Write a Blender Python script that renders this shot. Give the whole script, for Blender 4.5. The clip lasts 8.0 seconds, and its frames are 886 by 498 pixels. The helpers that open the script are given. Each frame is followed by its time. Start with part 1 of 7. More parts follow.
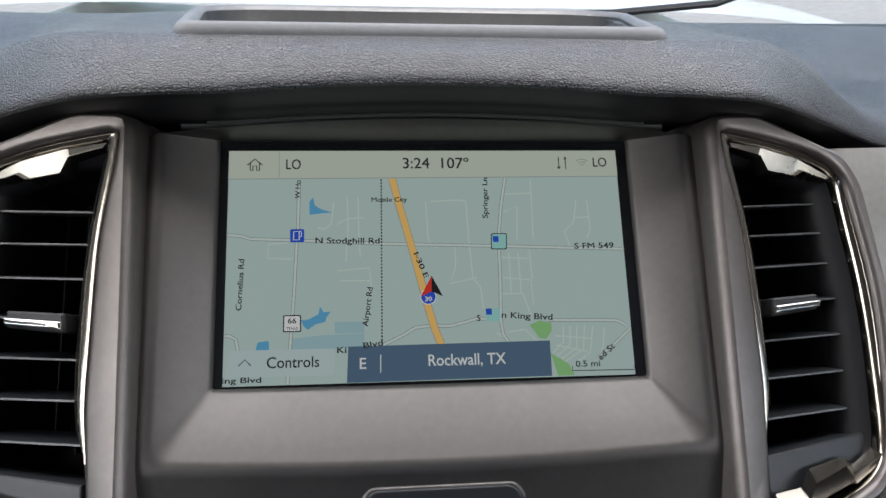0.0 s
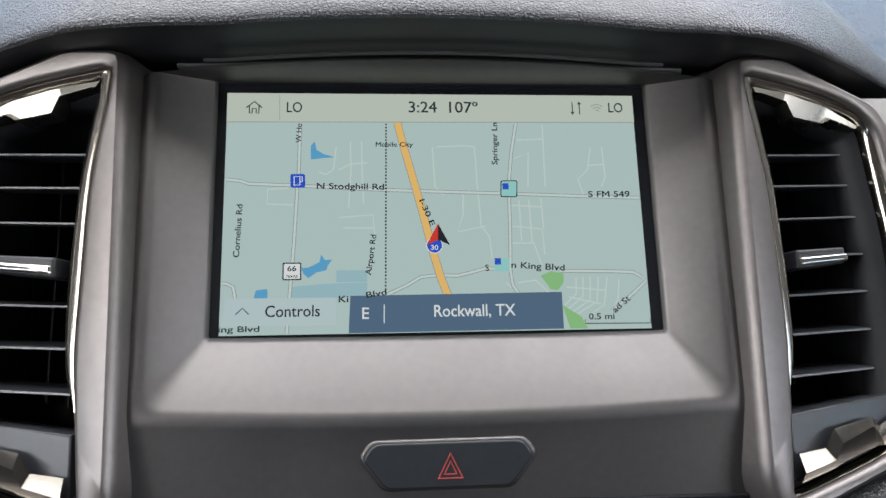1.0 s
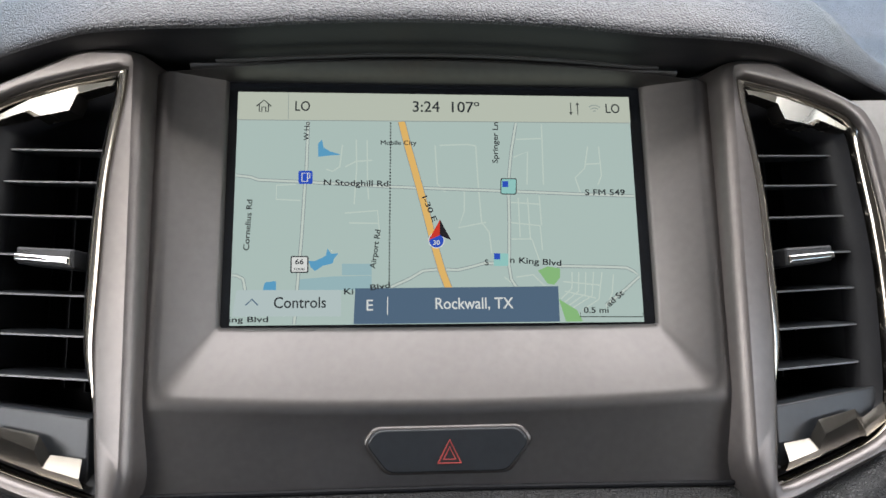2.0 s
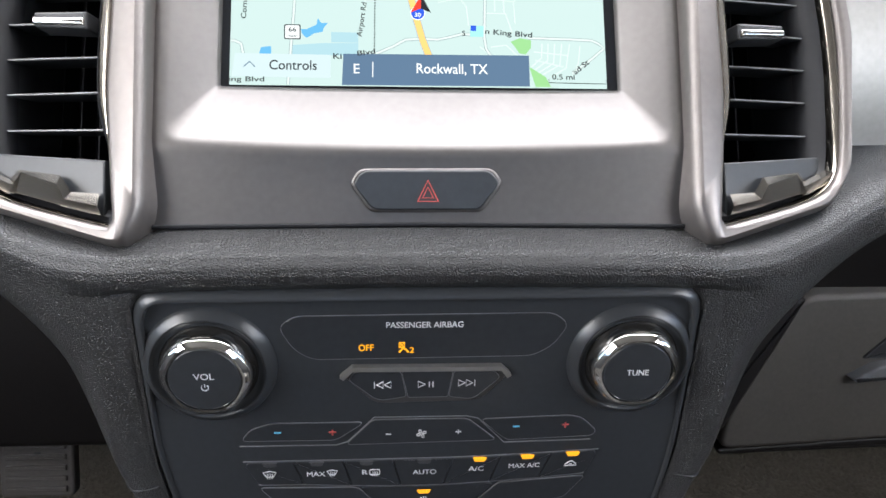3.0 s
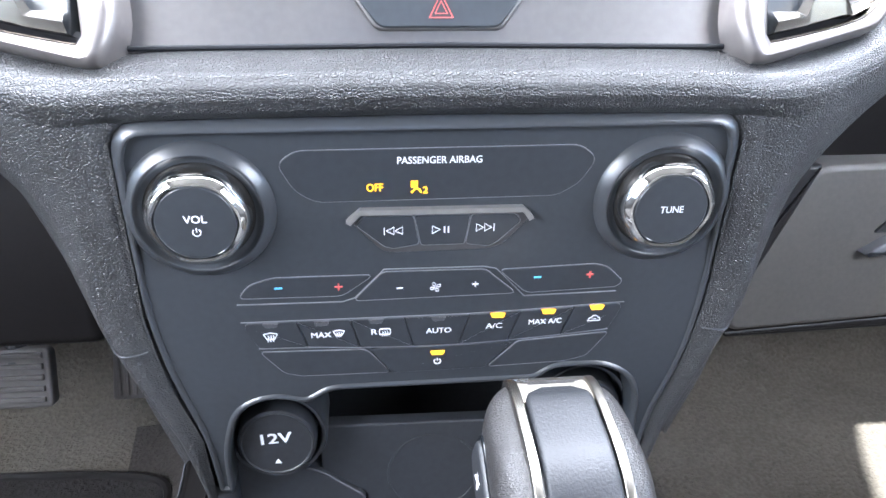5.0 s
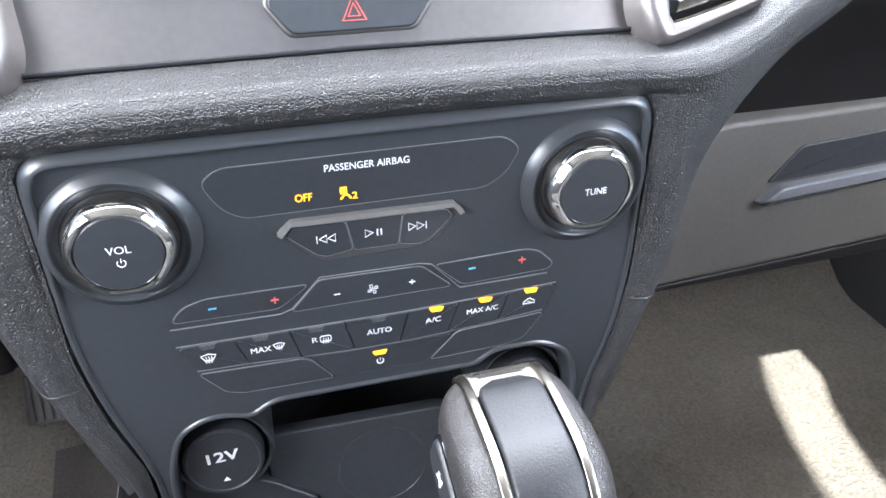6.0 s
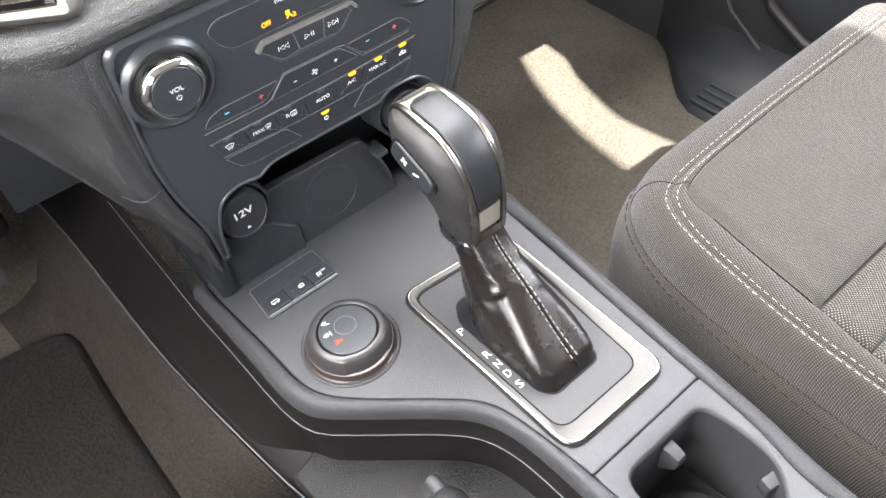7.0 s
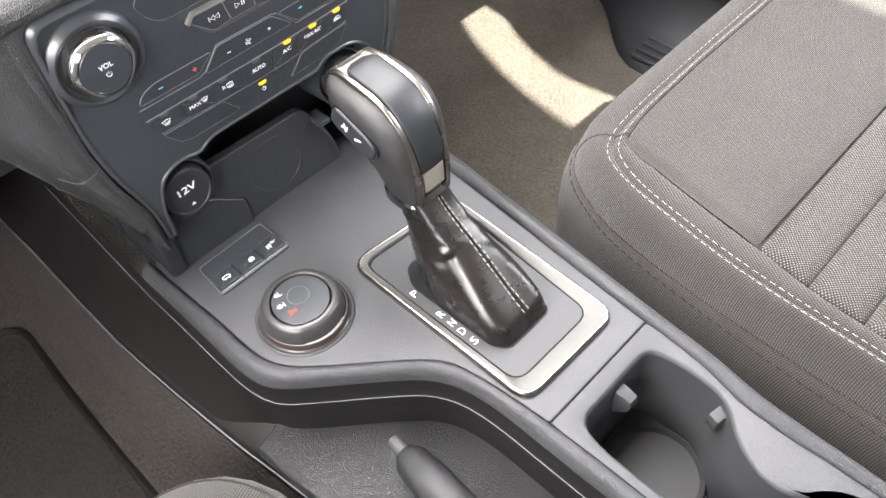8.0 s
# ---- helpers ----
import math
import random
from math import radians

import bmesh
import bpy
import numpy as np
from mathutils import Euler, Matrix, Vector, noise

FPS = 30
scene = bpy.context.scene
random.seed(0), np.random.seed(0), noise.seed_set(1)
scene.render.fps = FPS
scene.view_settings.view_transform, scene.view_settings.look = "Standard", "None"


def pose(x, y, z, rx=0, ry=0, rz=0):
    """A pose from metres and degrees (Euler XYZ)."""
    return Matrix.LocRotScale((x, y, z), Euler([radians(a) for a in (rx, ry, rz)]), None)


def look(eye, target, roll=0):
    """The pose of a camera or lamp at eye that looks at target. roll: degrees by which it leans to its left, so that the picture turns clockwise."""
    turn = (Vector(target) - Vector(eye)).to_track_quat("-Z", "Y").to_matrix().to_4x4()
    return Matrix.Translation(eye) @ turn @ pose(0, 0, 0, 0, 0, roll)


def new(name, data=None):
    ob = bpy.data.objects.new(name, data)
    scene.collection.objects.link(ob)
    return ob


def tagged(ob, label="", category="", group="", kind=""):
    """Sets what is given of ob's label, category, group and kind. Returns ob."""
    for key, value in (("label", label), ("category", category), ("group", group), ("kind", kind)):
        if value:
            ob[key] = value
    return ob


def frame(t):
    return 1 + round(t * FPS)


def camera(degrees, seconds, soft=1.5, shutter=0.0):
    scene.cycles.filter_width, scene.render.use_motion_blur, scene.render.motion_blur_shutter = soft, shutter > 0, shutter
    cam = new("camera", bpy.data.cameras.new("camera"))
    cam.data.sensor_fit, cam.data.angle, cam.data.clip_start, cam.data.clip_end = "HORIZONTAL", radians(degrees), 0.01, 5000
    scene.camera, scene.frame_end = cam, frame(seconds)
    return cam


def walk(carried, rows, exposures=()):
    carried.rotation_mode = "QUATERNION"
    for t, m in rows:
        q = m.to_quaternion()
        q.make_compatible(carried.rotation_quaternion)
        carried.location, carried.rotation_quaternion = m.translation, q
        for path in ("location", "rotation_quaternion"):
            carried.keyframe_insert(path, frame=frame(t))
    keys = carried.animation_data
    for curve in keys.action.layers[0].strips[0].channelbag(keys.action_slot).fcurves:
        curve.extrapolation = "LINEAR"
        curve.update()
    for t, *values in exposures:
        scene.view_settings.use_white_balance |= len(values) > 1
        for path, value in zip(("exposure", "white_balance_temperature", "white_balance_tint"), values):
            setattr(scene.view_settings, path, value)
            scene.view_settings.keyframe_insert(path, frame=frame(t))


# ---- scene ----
cam = camera(61.1, 8.0)
PATH = [
    (0, (-0.026, -0.293, 1.015), (0.168, 1.579, 0.339), 1.2),
    (0.2, (-0.0241, -0.2892, 1.0024), (0.151, 1.5771, 0.3056), 1.07),
    (0.3, (-0.0234, -0.2878, 0.9978), (0.1448, 1.5764, 0.2934), 1.03),
    (0.5, (-0.023, -0.287, 0.995), (0.141, 1.576, 0.286), 1.0),
    (1, (-0.023, -0.286, 0.993), (0.14, 1.582, 0.297), 1.2),
    (1.2, (-0.023, -0.286, 0.993), (0.14, 1.582, 0.306), 1.2),
    (2.3, (-0.023, -0.313, 1.002), (0.125, 1.531, 0.24), 1.8),
    (2.5, (-0.017, -0.338, 0.994), (0.13, 1.494, 0.205), 1.9),
    (2.7, (-0.017, -0.353, 0.975), (0.138, 1.466, 0.158), 2.0),
    (2.8, (-0.013, -0.356, 0.963), (0.119, 1.46, 0.135), 1.5),
    (3, (-0.016, -0.359, 0.936), (0.131, 1.452, 0.098), 1.7),
    (3.5, (-0.024, -0.355, 0.901), (0.143, 1.418, -0.009), 1.8),
    (4, (-0.029, -0.351, 0.882), (0.162, 1.403, -0.06), 1.8),
    (5.3, (-0.032, -0.349, 0.882), (0.214, 1.375, -0.101), 1.3),
    (5.5, (-0.032, -0.35, 0.88), (0.267, 1.363, -0.108), 1.3),
    (6, (-0.043, -0.341, 0.893), (0.416, 1.303, -0.149), 0.1),
    (6.1, (-0.053, -0.336, 0.909), (0.459, 1.258, -0.186), -1.1),
    (6.2, (-0.064, -0.339, 0.93), (0.463, 1.198, -0.237), -1.8),
    (6.3, (-0.093, -0.341, 0.946), (0.534, 1.095, -0.297), -1.5),
    (6.5, (-0.142, -0.374, 0.976), (0.573, 0.927, -0.363), -2.6),
    (6.7, (-0.178, -0.399, 1.002), (0.603, 0.7, -0.476), -2.5),
    (7, (-0.194, -0.457, 1.008), (0.598, 0.58, -0.507), -4.2),
    (7.5, (-0.194, -0.468, 1.009), (0.619, 0.487, -0.548), -4.2),
    (8, (-0.194, -0.467, 1.008), (0.636, 0.451, -0.563), -4.2),
]
EXPOSURES = [(0.0, 0.8, 6450, 10), (0.5, 1.15, 6300, 10), (1.0, 1.4, 6350, 10), (2.5, 1.45, 6600, 10), (3.0, 2.35, 6350, 10), (3.5, 3.48, 5750, 10), (4.0, 4.0, 5650, 10), (5.5, 3.95, 5850, 10), (6.5, 3.7, 6250, 10), (7.0, 3.72, 6600, 10), (8.0, 3.72, 6700, 10)]
walk(cam, [(t, look(eye, target, roll)) for t, eye, target, roll in PATH], EXPOSURES)

# world, sun, exposure
world = bpy.data.worlds.new("sky_world")
world.use_nodes = True
scene.world = world
sky = world.node_tree.nodes.new("ShaderNodeTexSky")
sky.sky_type = 'NISHITA'
sky.sun_disc = False
SUN_FROM = Vector((0.294, -0.615, 1.0)).normalized()
sky.sun_elevation = math.asin(SUN_FROM.z)
sky.sun_rotation = math.atan2(SUN_FROM.x, SUN_FROM.y)
back_node = world.node_tree.nodes["Background"]
world.node_tree.links.new(sky.outputs[0], back_node.inputs[0])
back_node.inputs[1].default_value = 0.15
sun = new("sun", bpy.data.lights.new("sun", 'SUN'))
sun.data.energy, sun.data.angle, sun.data.color = 2.9, radians(1.0), (1.0, 0.95, 0.87)
sun.matrix_world = look(SUN_FROM * 5, (0, 0, 0))

# daylight in the side and rear windows
for where, aim, width, height, power in (((-0.72, -0.45, 1.13), (0.0, -0.35, 0.80), 0.62, 0.30, 2.1), ((0.72, -0.56, 1.13), (0.0, -0.3, 0.80), 0.40, 0.30, 0.95),
                                         ((0.0, -1.60, 1.32), (0.0, 0.0, 0.80), 1.2, 0.12, 0.05), ((0.0, 0.06, 1.285), (0.0, -0.40, 0.45), 1.3, 0.50, 5.2)):
    lamp = new("window_daylight", bpy.data.lights.new("window_daylight", 'AREA'))
    lamp.data.shape, lamp.data.size, lamp.data.size_y = 'RECTANGLE', width, height
    lamp.data.energy, lamp.data.color = power, (1.0, 0.96, 0.92)
    lamp.matrix_world = look(where, aim)


# ---- materials ----
def base_material(name, color, rough=0.5, metal=0.0, spec=0.5):
    m = bpy.data.materials.new(name)
    m.use_nodes = True
    b = m.node_tree.nodes["Principled BSDF"]
    b.inputs["Base Color"].default_value = (*color, 1)
    b.inputs["Roughness"].default_value = rough
    b.inputs["Metallic"].default_value = metal
    b.inputs["Specular IOR Level"].default_value = spec
    return m, m.node_tree.nodes, m.node_tree.links, b


def coords(nodes):
    return nodes.new("ShaderNodeTexCoord").outputs["Object"]


def noise_node(nodes, links, co, scale, detail=3.0):
    n = nodes.new("ShaderNodeTexNoise")
    n.inputs["Scale"].default_value = scale
    n.inputs["Detail"].default_value = detail
    links.new(co, n.inputs["Vector"])
    return n


def vary(nodes, links, co, bsdf, color, amount, scale=9.0, fine=300.0):
    """Colour that varies at two scales round the base colour."""
    a, b = noise_node(nodes, links, co, scale), noise_node(nodes, links, co, fine, 1.0)
    mixed = nodes.new("ShaderNodeMath")
    mixed.operation = 'ADD'
    links.new(a.outputs[0], mixed.inputs[0])
    links.new(b.outputs[0], mixed.inputs[1])
    ramp = nodes.new("ShaderNodeMapRange")
    ramp.inputs[1].default_value, ramp.inputs[2].default_value = 0.7, 1.3
    ramp.inputs[3].default_value, ramp.inputs[4].default_value = 1 - amount, 1 + amount
    links.new(mixed.outputs[0], ramp.inputs[0])
    mul = nodes.new("ShaderNodeVectorMath")
    mul.operation = 'SCALE'
    mul.inputs[0].default_value = color
    links.new(ramp.outputs[0], mul.inputs["Scale"])
    links.new(mul.outputs[0], bsdf.inputs["Base Color"])


def bump(nodes, links, bsdf, height, strength, distance):
    n = nodes.new("ShaderNodeBump")
    n.inputs["Strength"].default_value = strength
    n.inputs["Distance"].default_value = distance
    links.new(height, n.inputs["Height"])
    links.new(n.outputs[0], bsdf.inputs["Normal"])


def plastic(name, color, rough=0.45, metal=0.0, amount=0.12, grain=900.0, strength=0.25, spec=0.5, wear=0.12, depth=0.0002, speck=300.0):
    m, nodes, links, b = base_material(name, color, rough, metal, spec)
    co = coords(nodes)
    vary(nodes, links, co, b, color, amount, 9.0, speck)
    g = noise_node(nodes, links, co, grain, 2.0)
    bump(nodes, links, b, g.outputs[0], strength, depth)
    r = noise_node(nodes, links, co, 35.0, 4.0)
    mr = nodes.new("ShaderNodeMapRange")
    mr.inputs[3].default_value, mr.inputs[4].default_value = rough - wear * 0.5, rough + wear * 0.5
    links.new(r.outputs[0], mr.inputs[0])
    links.new(mr.outputs[0], b.inputs["Roughness"])
    return m


def leather(name, color, rough, cell, strength, depth=0.0006, amount=0.1, tint=0.14, crease=0.0):
    """Pebble-grained skin: flat-topped cells of about 1/cell metres parted by narrow sunk creases."""
    m, nodes, links, b = base_material(name, color, rough)
    co = coords(nodes)
    warp = noise_node(nodes, links, co, cell * 0.7, 2.0)
    wm = nodes.new("ShaderNodeVectorMath")
    wm.operation = 'MULTIPLY_ADD'
    wm.inputs[1].default_value = (0.55 / cell, 0.55 / cell, 0.55 / cell)
    links.new(warp.outputs["Color"], wm.inputs[0])
    links.new(co, wm.inputs[2])
    size = nodes.new("ShaderNodeMapping")
    size.inputs["Scale"].default_value = (0.8, 1.0, 1.1)
    links.new(wm.outputs[0], size.inputs["Vector"])
    v = nodes.new("ShaderNodeTexVoronoi")
    v.feature = 'DISTANCE_TO_EDGE'
    v.inputs["Scale"].default_value = cell
    links.new(size.outputs[0], v.inputs["Vector"])
    cells = nodes.new("ShaderNodeMapRange")
    cells.interpolation_type = 'SMOOTHERSTEP'
    cells.inputs[1].default_value, cells.inputs[2].default_value = 0.0, 0.26
    links.new(v.outputs["Distance"], cells.inputs[0])
    fine = noise_node(nodes, links, co, cell * 3.0, 2.0)
    grainy = nodes.new("ShaderNodeMath")
    grainy.operation = 'MULTIPLY_ADD'
    grainy.inputs[1].default_value = 0.06
    links.new(fine.outputs[0], grainy.inputs[0])
    links.new(cells.outputs[0], grainy.inputs[2])
    height = grainy.outputs[0]
    if crease:
        stretch = nodes.new("ShaderNodeMapping")
        stretch.inputs["Rotation"].default_value = (0.5, 0.6, 0.3)
        stretch.inputs["Scale"].default_value = (1.0, 0.35, 1.6)
        links.new(co, stretch.inputs["Vector"])
        fold = noise_node(nodes, links, stretch.outputs[0], 42.0, 2.0)
        fold.inputs["Distortion"].default_value = 1.2
        ridge = nodes.new("ShaderNodeMath")
        ridge.operation = 'PINGPONG'
        ridge.inputs[1].default_value = 0.16
        links.new(fold.outputs[0], ridge.inputs[0])
        both = nodes.new("ShaderNodeMath")
        both.operation = 'MULTIPLY_ADD'
        both.inputs[1].default_value = crease
        links.new(ridge.outputs[0], both.inputs[0])
        links.new(height, both.inputs[2])
        height = both.outputs[0]
    bump(nodes, links, b, height, strength, depth)
    big = noise_node(nodes, links, co, 12.0, 4.0)
    tone = nodes.new("ShaderNodeMath")
    tone.operation = 'MULTIPLY_ADD'
    tone.inputs[1].default_value = amount * 2
    links.new(big.outputs[0], tone.inputs[0])
    # Shade of the sunk creases, put into the base colour by tint.
    crease_shade = nodes.new("ShaderNodeMapRange")
    crease_shade.inputs[3].default_value, crease_shade.inputs[4].default_value = 1.0 - tint - amount, 1.0 + tint * 0.3 - amount
    links.new(cells.outputs[0], crease_shade.inputs[0])
    links.new(crease_shade.outputs[0], tone.inputs[2])
    mul = nodes.new("ShaderNodeVectorMath")
    mul.operation = 'SCALE'
    mul.inputs[0].default_value = color
    links.new(tone.outputs[0], mul.inputs["Scale"])
    links.new(mul.outputs[0], b.inputs["Base Color"])
    worn = noise_node(nodes, links, co, 60.0, 4.0)
    gloss = nodes.new("ShaderNodeMapRange")
    gloss.inputs[3].default_value, gloss.inputs[4].default_value = rough - 0.06, rough + 0.08
    links.new(worn.outputs[0], gloss.inputs[0])
    links.new(gloss.outputs[0], b.inputs["Roughness"])
    return m


def cloth(name, color, thread, strength, dots=None):
    m, nodes, links, b = base_material(name, color, 0.9, 0.0, 0.2)
    co = coords(nodes)
    b.inputs["Sheen Weight"].default_value = 0.15
    rot = nodes.new("ShaderNodeMapping")
    rot.inputs["Rotation"].default_value = (radians(24), radians(31), radians(38)) if not dots else (0, 0, radians(45))
    links.new(co, rot.inputs["Vector"])
    w1, w2 = nodes.new("ShaderNodeTexWave"), nodes.new("ShaderNodeTexWave")
    for w, axis in ((w1, 'X'), (w2, 'Y')):
        w.bands_direction = axis
        w.inputs["Scale"].default_value = thread
        w.inputs["Distortion"].default_value = 0.6
        links.new(rot.outputs[0], w.inputs["Vector"])
    mx = nodes.new("ShaderNodeMath")
    mx.operation = 'MULTIPLY'
    links.new(w1.outputs["Fac"], mx.inputs[0])
    links.new(w2.outputs["Fac"], mx.inputs[1])
    big = noise_node(nodes, links, co, 14.0, 4.0)
    ramp = nodes.new("ShaderNodeMix")
    ramp.data_type = 'RGBA'
    ramp.inputs["A"].default_value = (*[c * 0.78 for c in color], 1)
    ramp.inputs["B"].default_value = (*[c * 1.2 for c in color], 1)
    links.new(big.outputs[0], ramp.inputs["Factor"])
    last = ramp.outputs["Result"]
    fac = mx.outputs[0]
    if dots:
        t = nodes.new("ShaderNodeMapRange")
        t.inputs[1].default_value, t.inputs[2].default_value = 0.55, 0.75
        links.new(fac, t.inputs[0])
        dm = nodes.new("ShaderNodeMix")
        dm.data_type = 'RGBA'
        dm.inputs["B"].default_value = (*dots, 1)
        links.new(last, dm.inputs["A"])
        links.new(t.outputs[0], dm.inputs["Factor"])
        last = dm.outputs["Result"]
    weave = nodes.new("ShaderNodeMapRange")
    weave.inputs[3].default_value, weave.inputs[4].default_value = 0.45, 1.85
    links.new(fac, weave.inputs[0])
    shade = nodes.new("ShaderNodeVectorMath")
    shade.operation = 'SCALE'
    links.new(last, shade.inputs[0])
    links.new(weave.outputs[0], shade.inputs["Scale"])
    links.new(shade.outputs[0], b.inputs["Base Color"])
    bump(nodes, links, b, fac, strength, 0.0006)
    return m


def carpet(name, color, rough=1.0):
    m, nodes, links, b = base_material(name, color, rough, 0.0, 0.1)
    co = coords(nodes)
    a = noise_node(nodes, links, co, 240.0, 4.0)
    c = noise_node(nodes, links, co, 22.0, 3.0)
    mx = nodes.new("ShaderNodeMix")
    mx.data_type = 'RGBA'
    mx.inputs["A"].default_value = (*[k * 0.55 for k in color], 1)
    mx.inputs["B"].default_value = (*[k * 1.45 for k in color], 1)
    ad = nodes.new("ShaderNodeMath")
    ad.operation = 'MULTIPLY_ADD'
    ad.inputs[1].default_value, ad.inputs[2].default_value = 0.4, -0.2
    links.new(c.outputs[0], ad.inputs[0])
    s = nodes.new("ShaderNodeMath")
    links.new(a.outputs[0], s.inputs[0])
    links.new(ad.outputs[0], s.inputs[1])
    links.new(s.outputs[0], mx.inputs["Factor"])
    links.new(mx.outputs["Result"], b.inputs["Base Color"])
    bump(nodes, links, b, a.outputs[0], 1.0, 0.004)
    return m


def glow(name, color, strength, rough=0.3):
    m, nodes, links, b = base_material(name, tuple(0.003 for _ in color), rough, 0.0, 0.04)
    b.inputs["Emission Color"].default_value = (*color, 1)
    b.inputs["Emission Strength"].default_value = strength
    return m


SCREEN = 0.28
M_PAD = leather("grey_grained_skin", (0.055, 0.0568, 0.064), 0.32, 760.0, 1.0, 0.0006, 0.1, 0.45)
M_HOOD = plastic("near_black_plastic", (0.0095, 0.0098, 0.012), 0.5, 0.0, 0.12, 900.0, 0.25, 0.35)
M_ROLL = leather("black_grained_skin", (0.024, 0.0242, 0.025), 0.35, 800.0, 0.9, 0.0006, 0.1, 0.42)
M_LEG = leather("black_fine_skin", (0.026, 0.0262, 0.027), 0.42, 860.0, 0.7, 0.0005, 0.1, 0.35)
M_RIM = leather("console_grained_skin", (0.048, 0.049, 0.0525), 0.38, 900.0, 0.9, 0.0006, 0.1, 0.4)
M_SILVER = plastic("satin_silver_paint", (0.162, 0.153, 0.149), 0.46, 1.0, 0.05, 2500.0, 0.15)
M_TRIM = plastic("satin_trim_paint", (0.26, 0.253, 0.244), 0.48, 0.7, 0.06, 2500.0, 0.15)
M_FRAME = plastic("satin_vent_paint", (0.185, 0.169, 0.162), 0.42, 0.85, 0.06, 2500.0, 0.15)
M_RINGCHROME = plastic("polished_ring_metal", (0.47, 0.435, 0.385), 0.17, 1.0, 0.05, 300.0, 0.03)
M_CHIP = plastic("polished_metal_insert", (0.34, 0.315, 0.275), 0.24, 1.0, 0.04, 900.0, 0.03)
M_SILVER_DARK = plastic("satin_dark_silver_paint", (0.085, 0.084, 0.084), 0.40, 0.6, 0.05, 2500.0, 0.12)
M_CHROME = plastic("bright_chrome", (0.82, 0.81, 0.79), 0.07, 1.0, 0.03, 200.0, 0.02, 0.5, 0.06)
M_SATIN = plastic("satin_ring_metal", (0.26, 0.25, 0.235), 0.24, 1.0, 0.05, 1500.0, 0.05)
M_SLOPE = plastic("satin_slope_metal", (0.075, 0.073, 0.070), 0.52, 0.4, 0.05, 1500.0, 0.05, 0.3)
M_BLACK = plastic("matt_black_plastic", (0.015, 0.0162, 0.0185), 0.5, 0.0, 0.2, 1400.0, 0.3)
M_FACE = plastic("dark_control_plastic", (0.025, 0.028, 0.0318), 0.36, 0.0, 0.10, 1800.0, 0.15)
M_BUTTON = plastic("dark_button_plastic", (0.022, 0.0245, 0.028), 0.32, 0.0, 0.12, 1800.0, 0.1)
M_GLOSS = plastic("gloss_black_plastic", (0.008, 0.009, 0.011), 0.14, 0.0, 0.1, 300.0, 0.02)
M_CONSOLE = plastic("grey_console_plastic", (0.031, 0.0322, 0.0352), 0.44, 0.0, 0.32, 1300.0, 0.8, 0.5, depth=0.0006, speck=1100.0)
M_DIAL = plastic("dial_plastic", (0.030, 0.0285, 0.0290), 0.34, 0.0, 0.08, 1500.0, 0.2)
M_PLATE = plastic("shifter_plate_plastic", (0.042, 0.043, 0.045), 0.58, 0.0, 0.12, 1300.0, 0.4, 0.3, speck=900.0)
M_TRAY = leather("tray_grained_plastic", (0.024, 0.0238, 0.025), 0.40, 860.0, 1.0, 0.0006, 0.1, 0.4)
M_TRAYRIM = plastic("smooth_tray_rim", (0.10, 0.103, 0.112), 0.5, 0.0, 0.1, 900.0, 0.1)
M_CUP = plastic("cup_holder_plastic", (0.026, 0.0265, 0.028), 0.5, 0.0, 0.12, 1500.0, 0.5, 0.35, speck=1100.0)
M_LEVER = leather("brake_lever_skin", (0.012, 0.0123, 0.013), 0.36, 1100.0, 0.5, 0.0004)
M_VOID = plastic("deep_black_plastic", (0.008, 0.0083, 0.010), 0.55, 0.0, 0.12, 900.0, 0.25, 0.15)
M_SIDE = plastic("console_side_plastic", (0.0092, 0.0082, 0.0082), 0.5, 0.0, 0.15, 900.0, 0.35, 0.28)
M_GLOVE = plastic("glove_box_plastic", (0.07, 0.064, 0.056), 0.55, 0.0, 0.1, 900.0, 0.4)
M_KNOBSKIN = leather("shift_knob_skin", (0.019, 0.0178, 0.0175), 0.40, 1000.0, 0.5, 0.0004)
M_PADDLE = plastic("shift_knob_cap_plastic", (0.014, 0.015, 0.017), 0.42, 0.0, 0.2, 1100.0, 0.7, 0.3, speck=900.0)
M_BOOT = leather("soft_black_boot_hide", (0.0085, 0.0070, 0.0064), 0.27, 700.0, 0.12, 0.0004, 0.1, 0.15, 0.5)
M_BEIGE = plastic("pale_gold_trim", (0.36, 0.335, 0.285), 0.34, 0.6, 0.06, 900.0, 0.1)
M_SKIRT = plastic("dial_skirt_plastic", (0.045, 0.036, 0.034), 0.30, 0.3, 0.08, 900.0, 0.05)
M_STRIP = plastic("grip_strip_chrome", (0.26, 0.245, 0.22), 0.28, 1.0, 0.05, 1500.0, 0.06)
M_BOOTTHREAD = plastic("grey_thread", (0.24, 0.222, 0.2), 0.8)
M_COLLAR = plastic("dark_knob_surround", (0.032, 0.0345, 0.038), 0.31, 0.0, 0.06, 1800.0, 0.05, 0.5, 0.02)
M_KNOBSIDE = plastic("smoked_knob_metal", (0.15, 0.145, 0.138), 0.24, 0.9, 0.06, 900.0, 0.03)
M_GREYLINE = plastic("grey_print", (0.12, 0.123, 0.13), 0.4, 0.0, 0.05, 900.0, 0.02)
M_WHITE = plastic("white_print", (0.66, 0.67, 0.68), 0.45, 0.0, 0.05, 900.0, 0.02)
M_REDPRINT = plastic("red_print", (0.46, 0.085, 0.075), 0.45, 0.0, 0.05, 900.0, 0.02)
M_BLUEPRINT = plastic("blue_print", (0.12, 0.4, 0.6), 0.45, 0.0, 0.05, 900.0, 0.02)
M_SEAT = cloth("grey_seat_cloth", (0.045, 0.0425, 0.039), 230.0, 0.6)
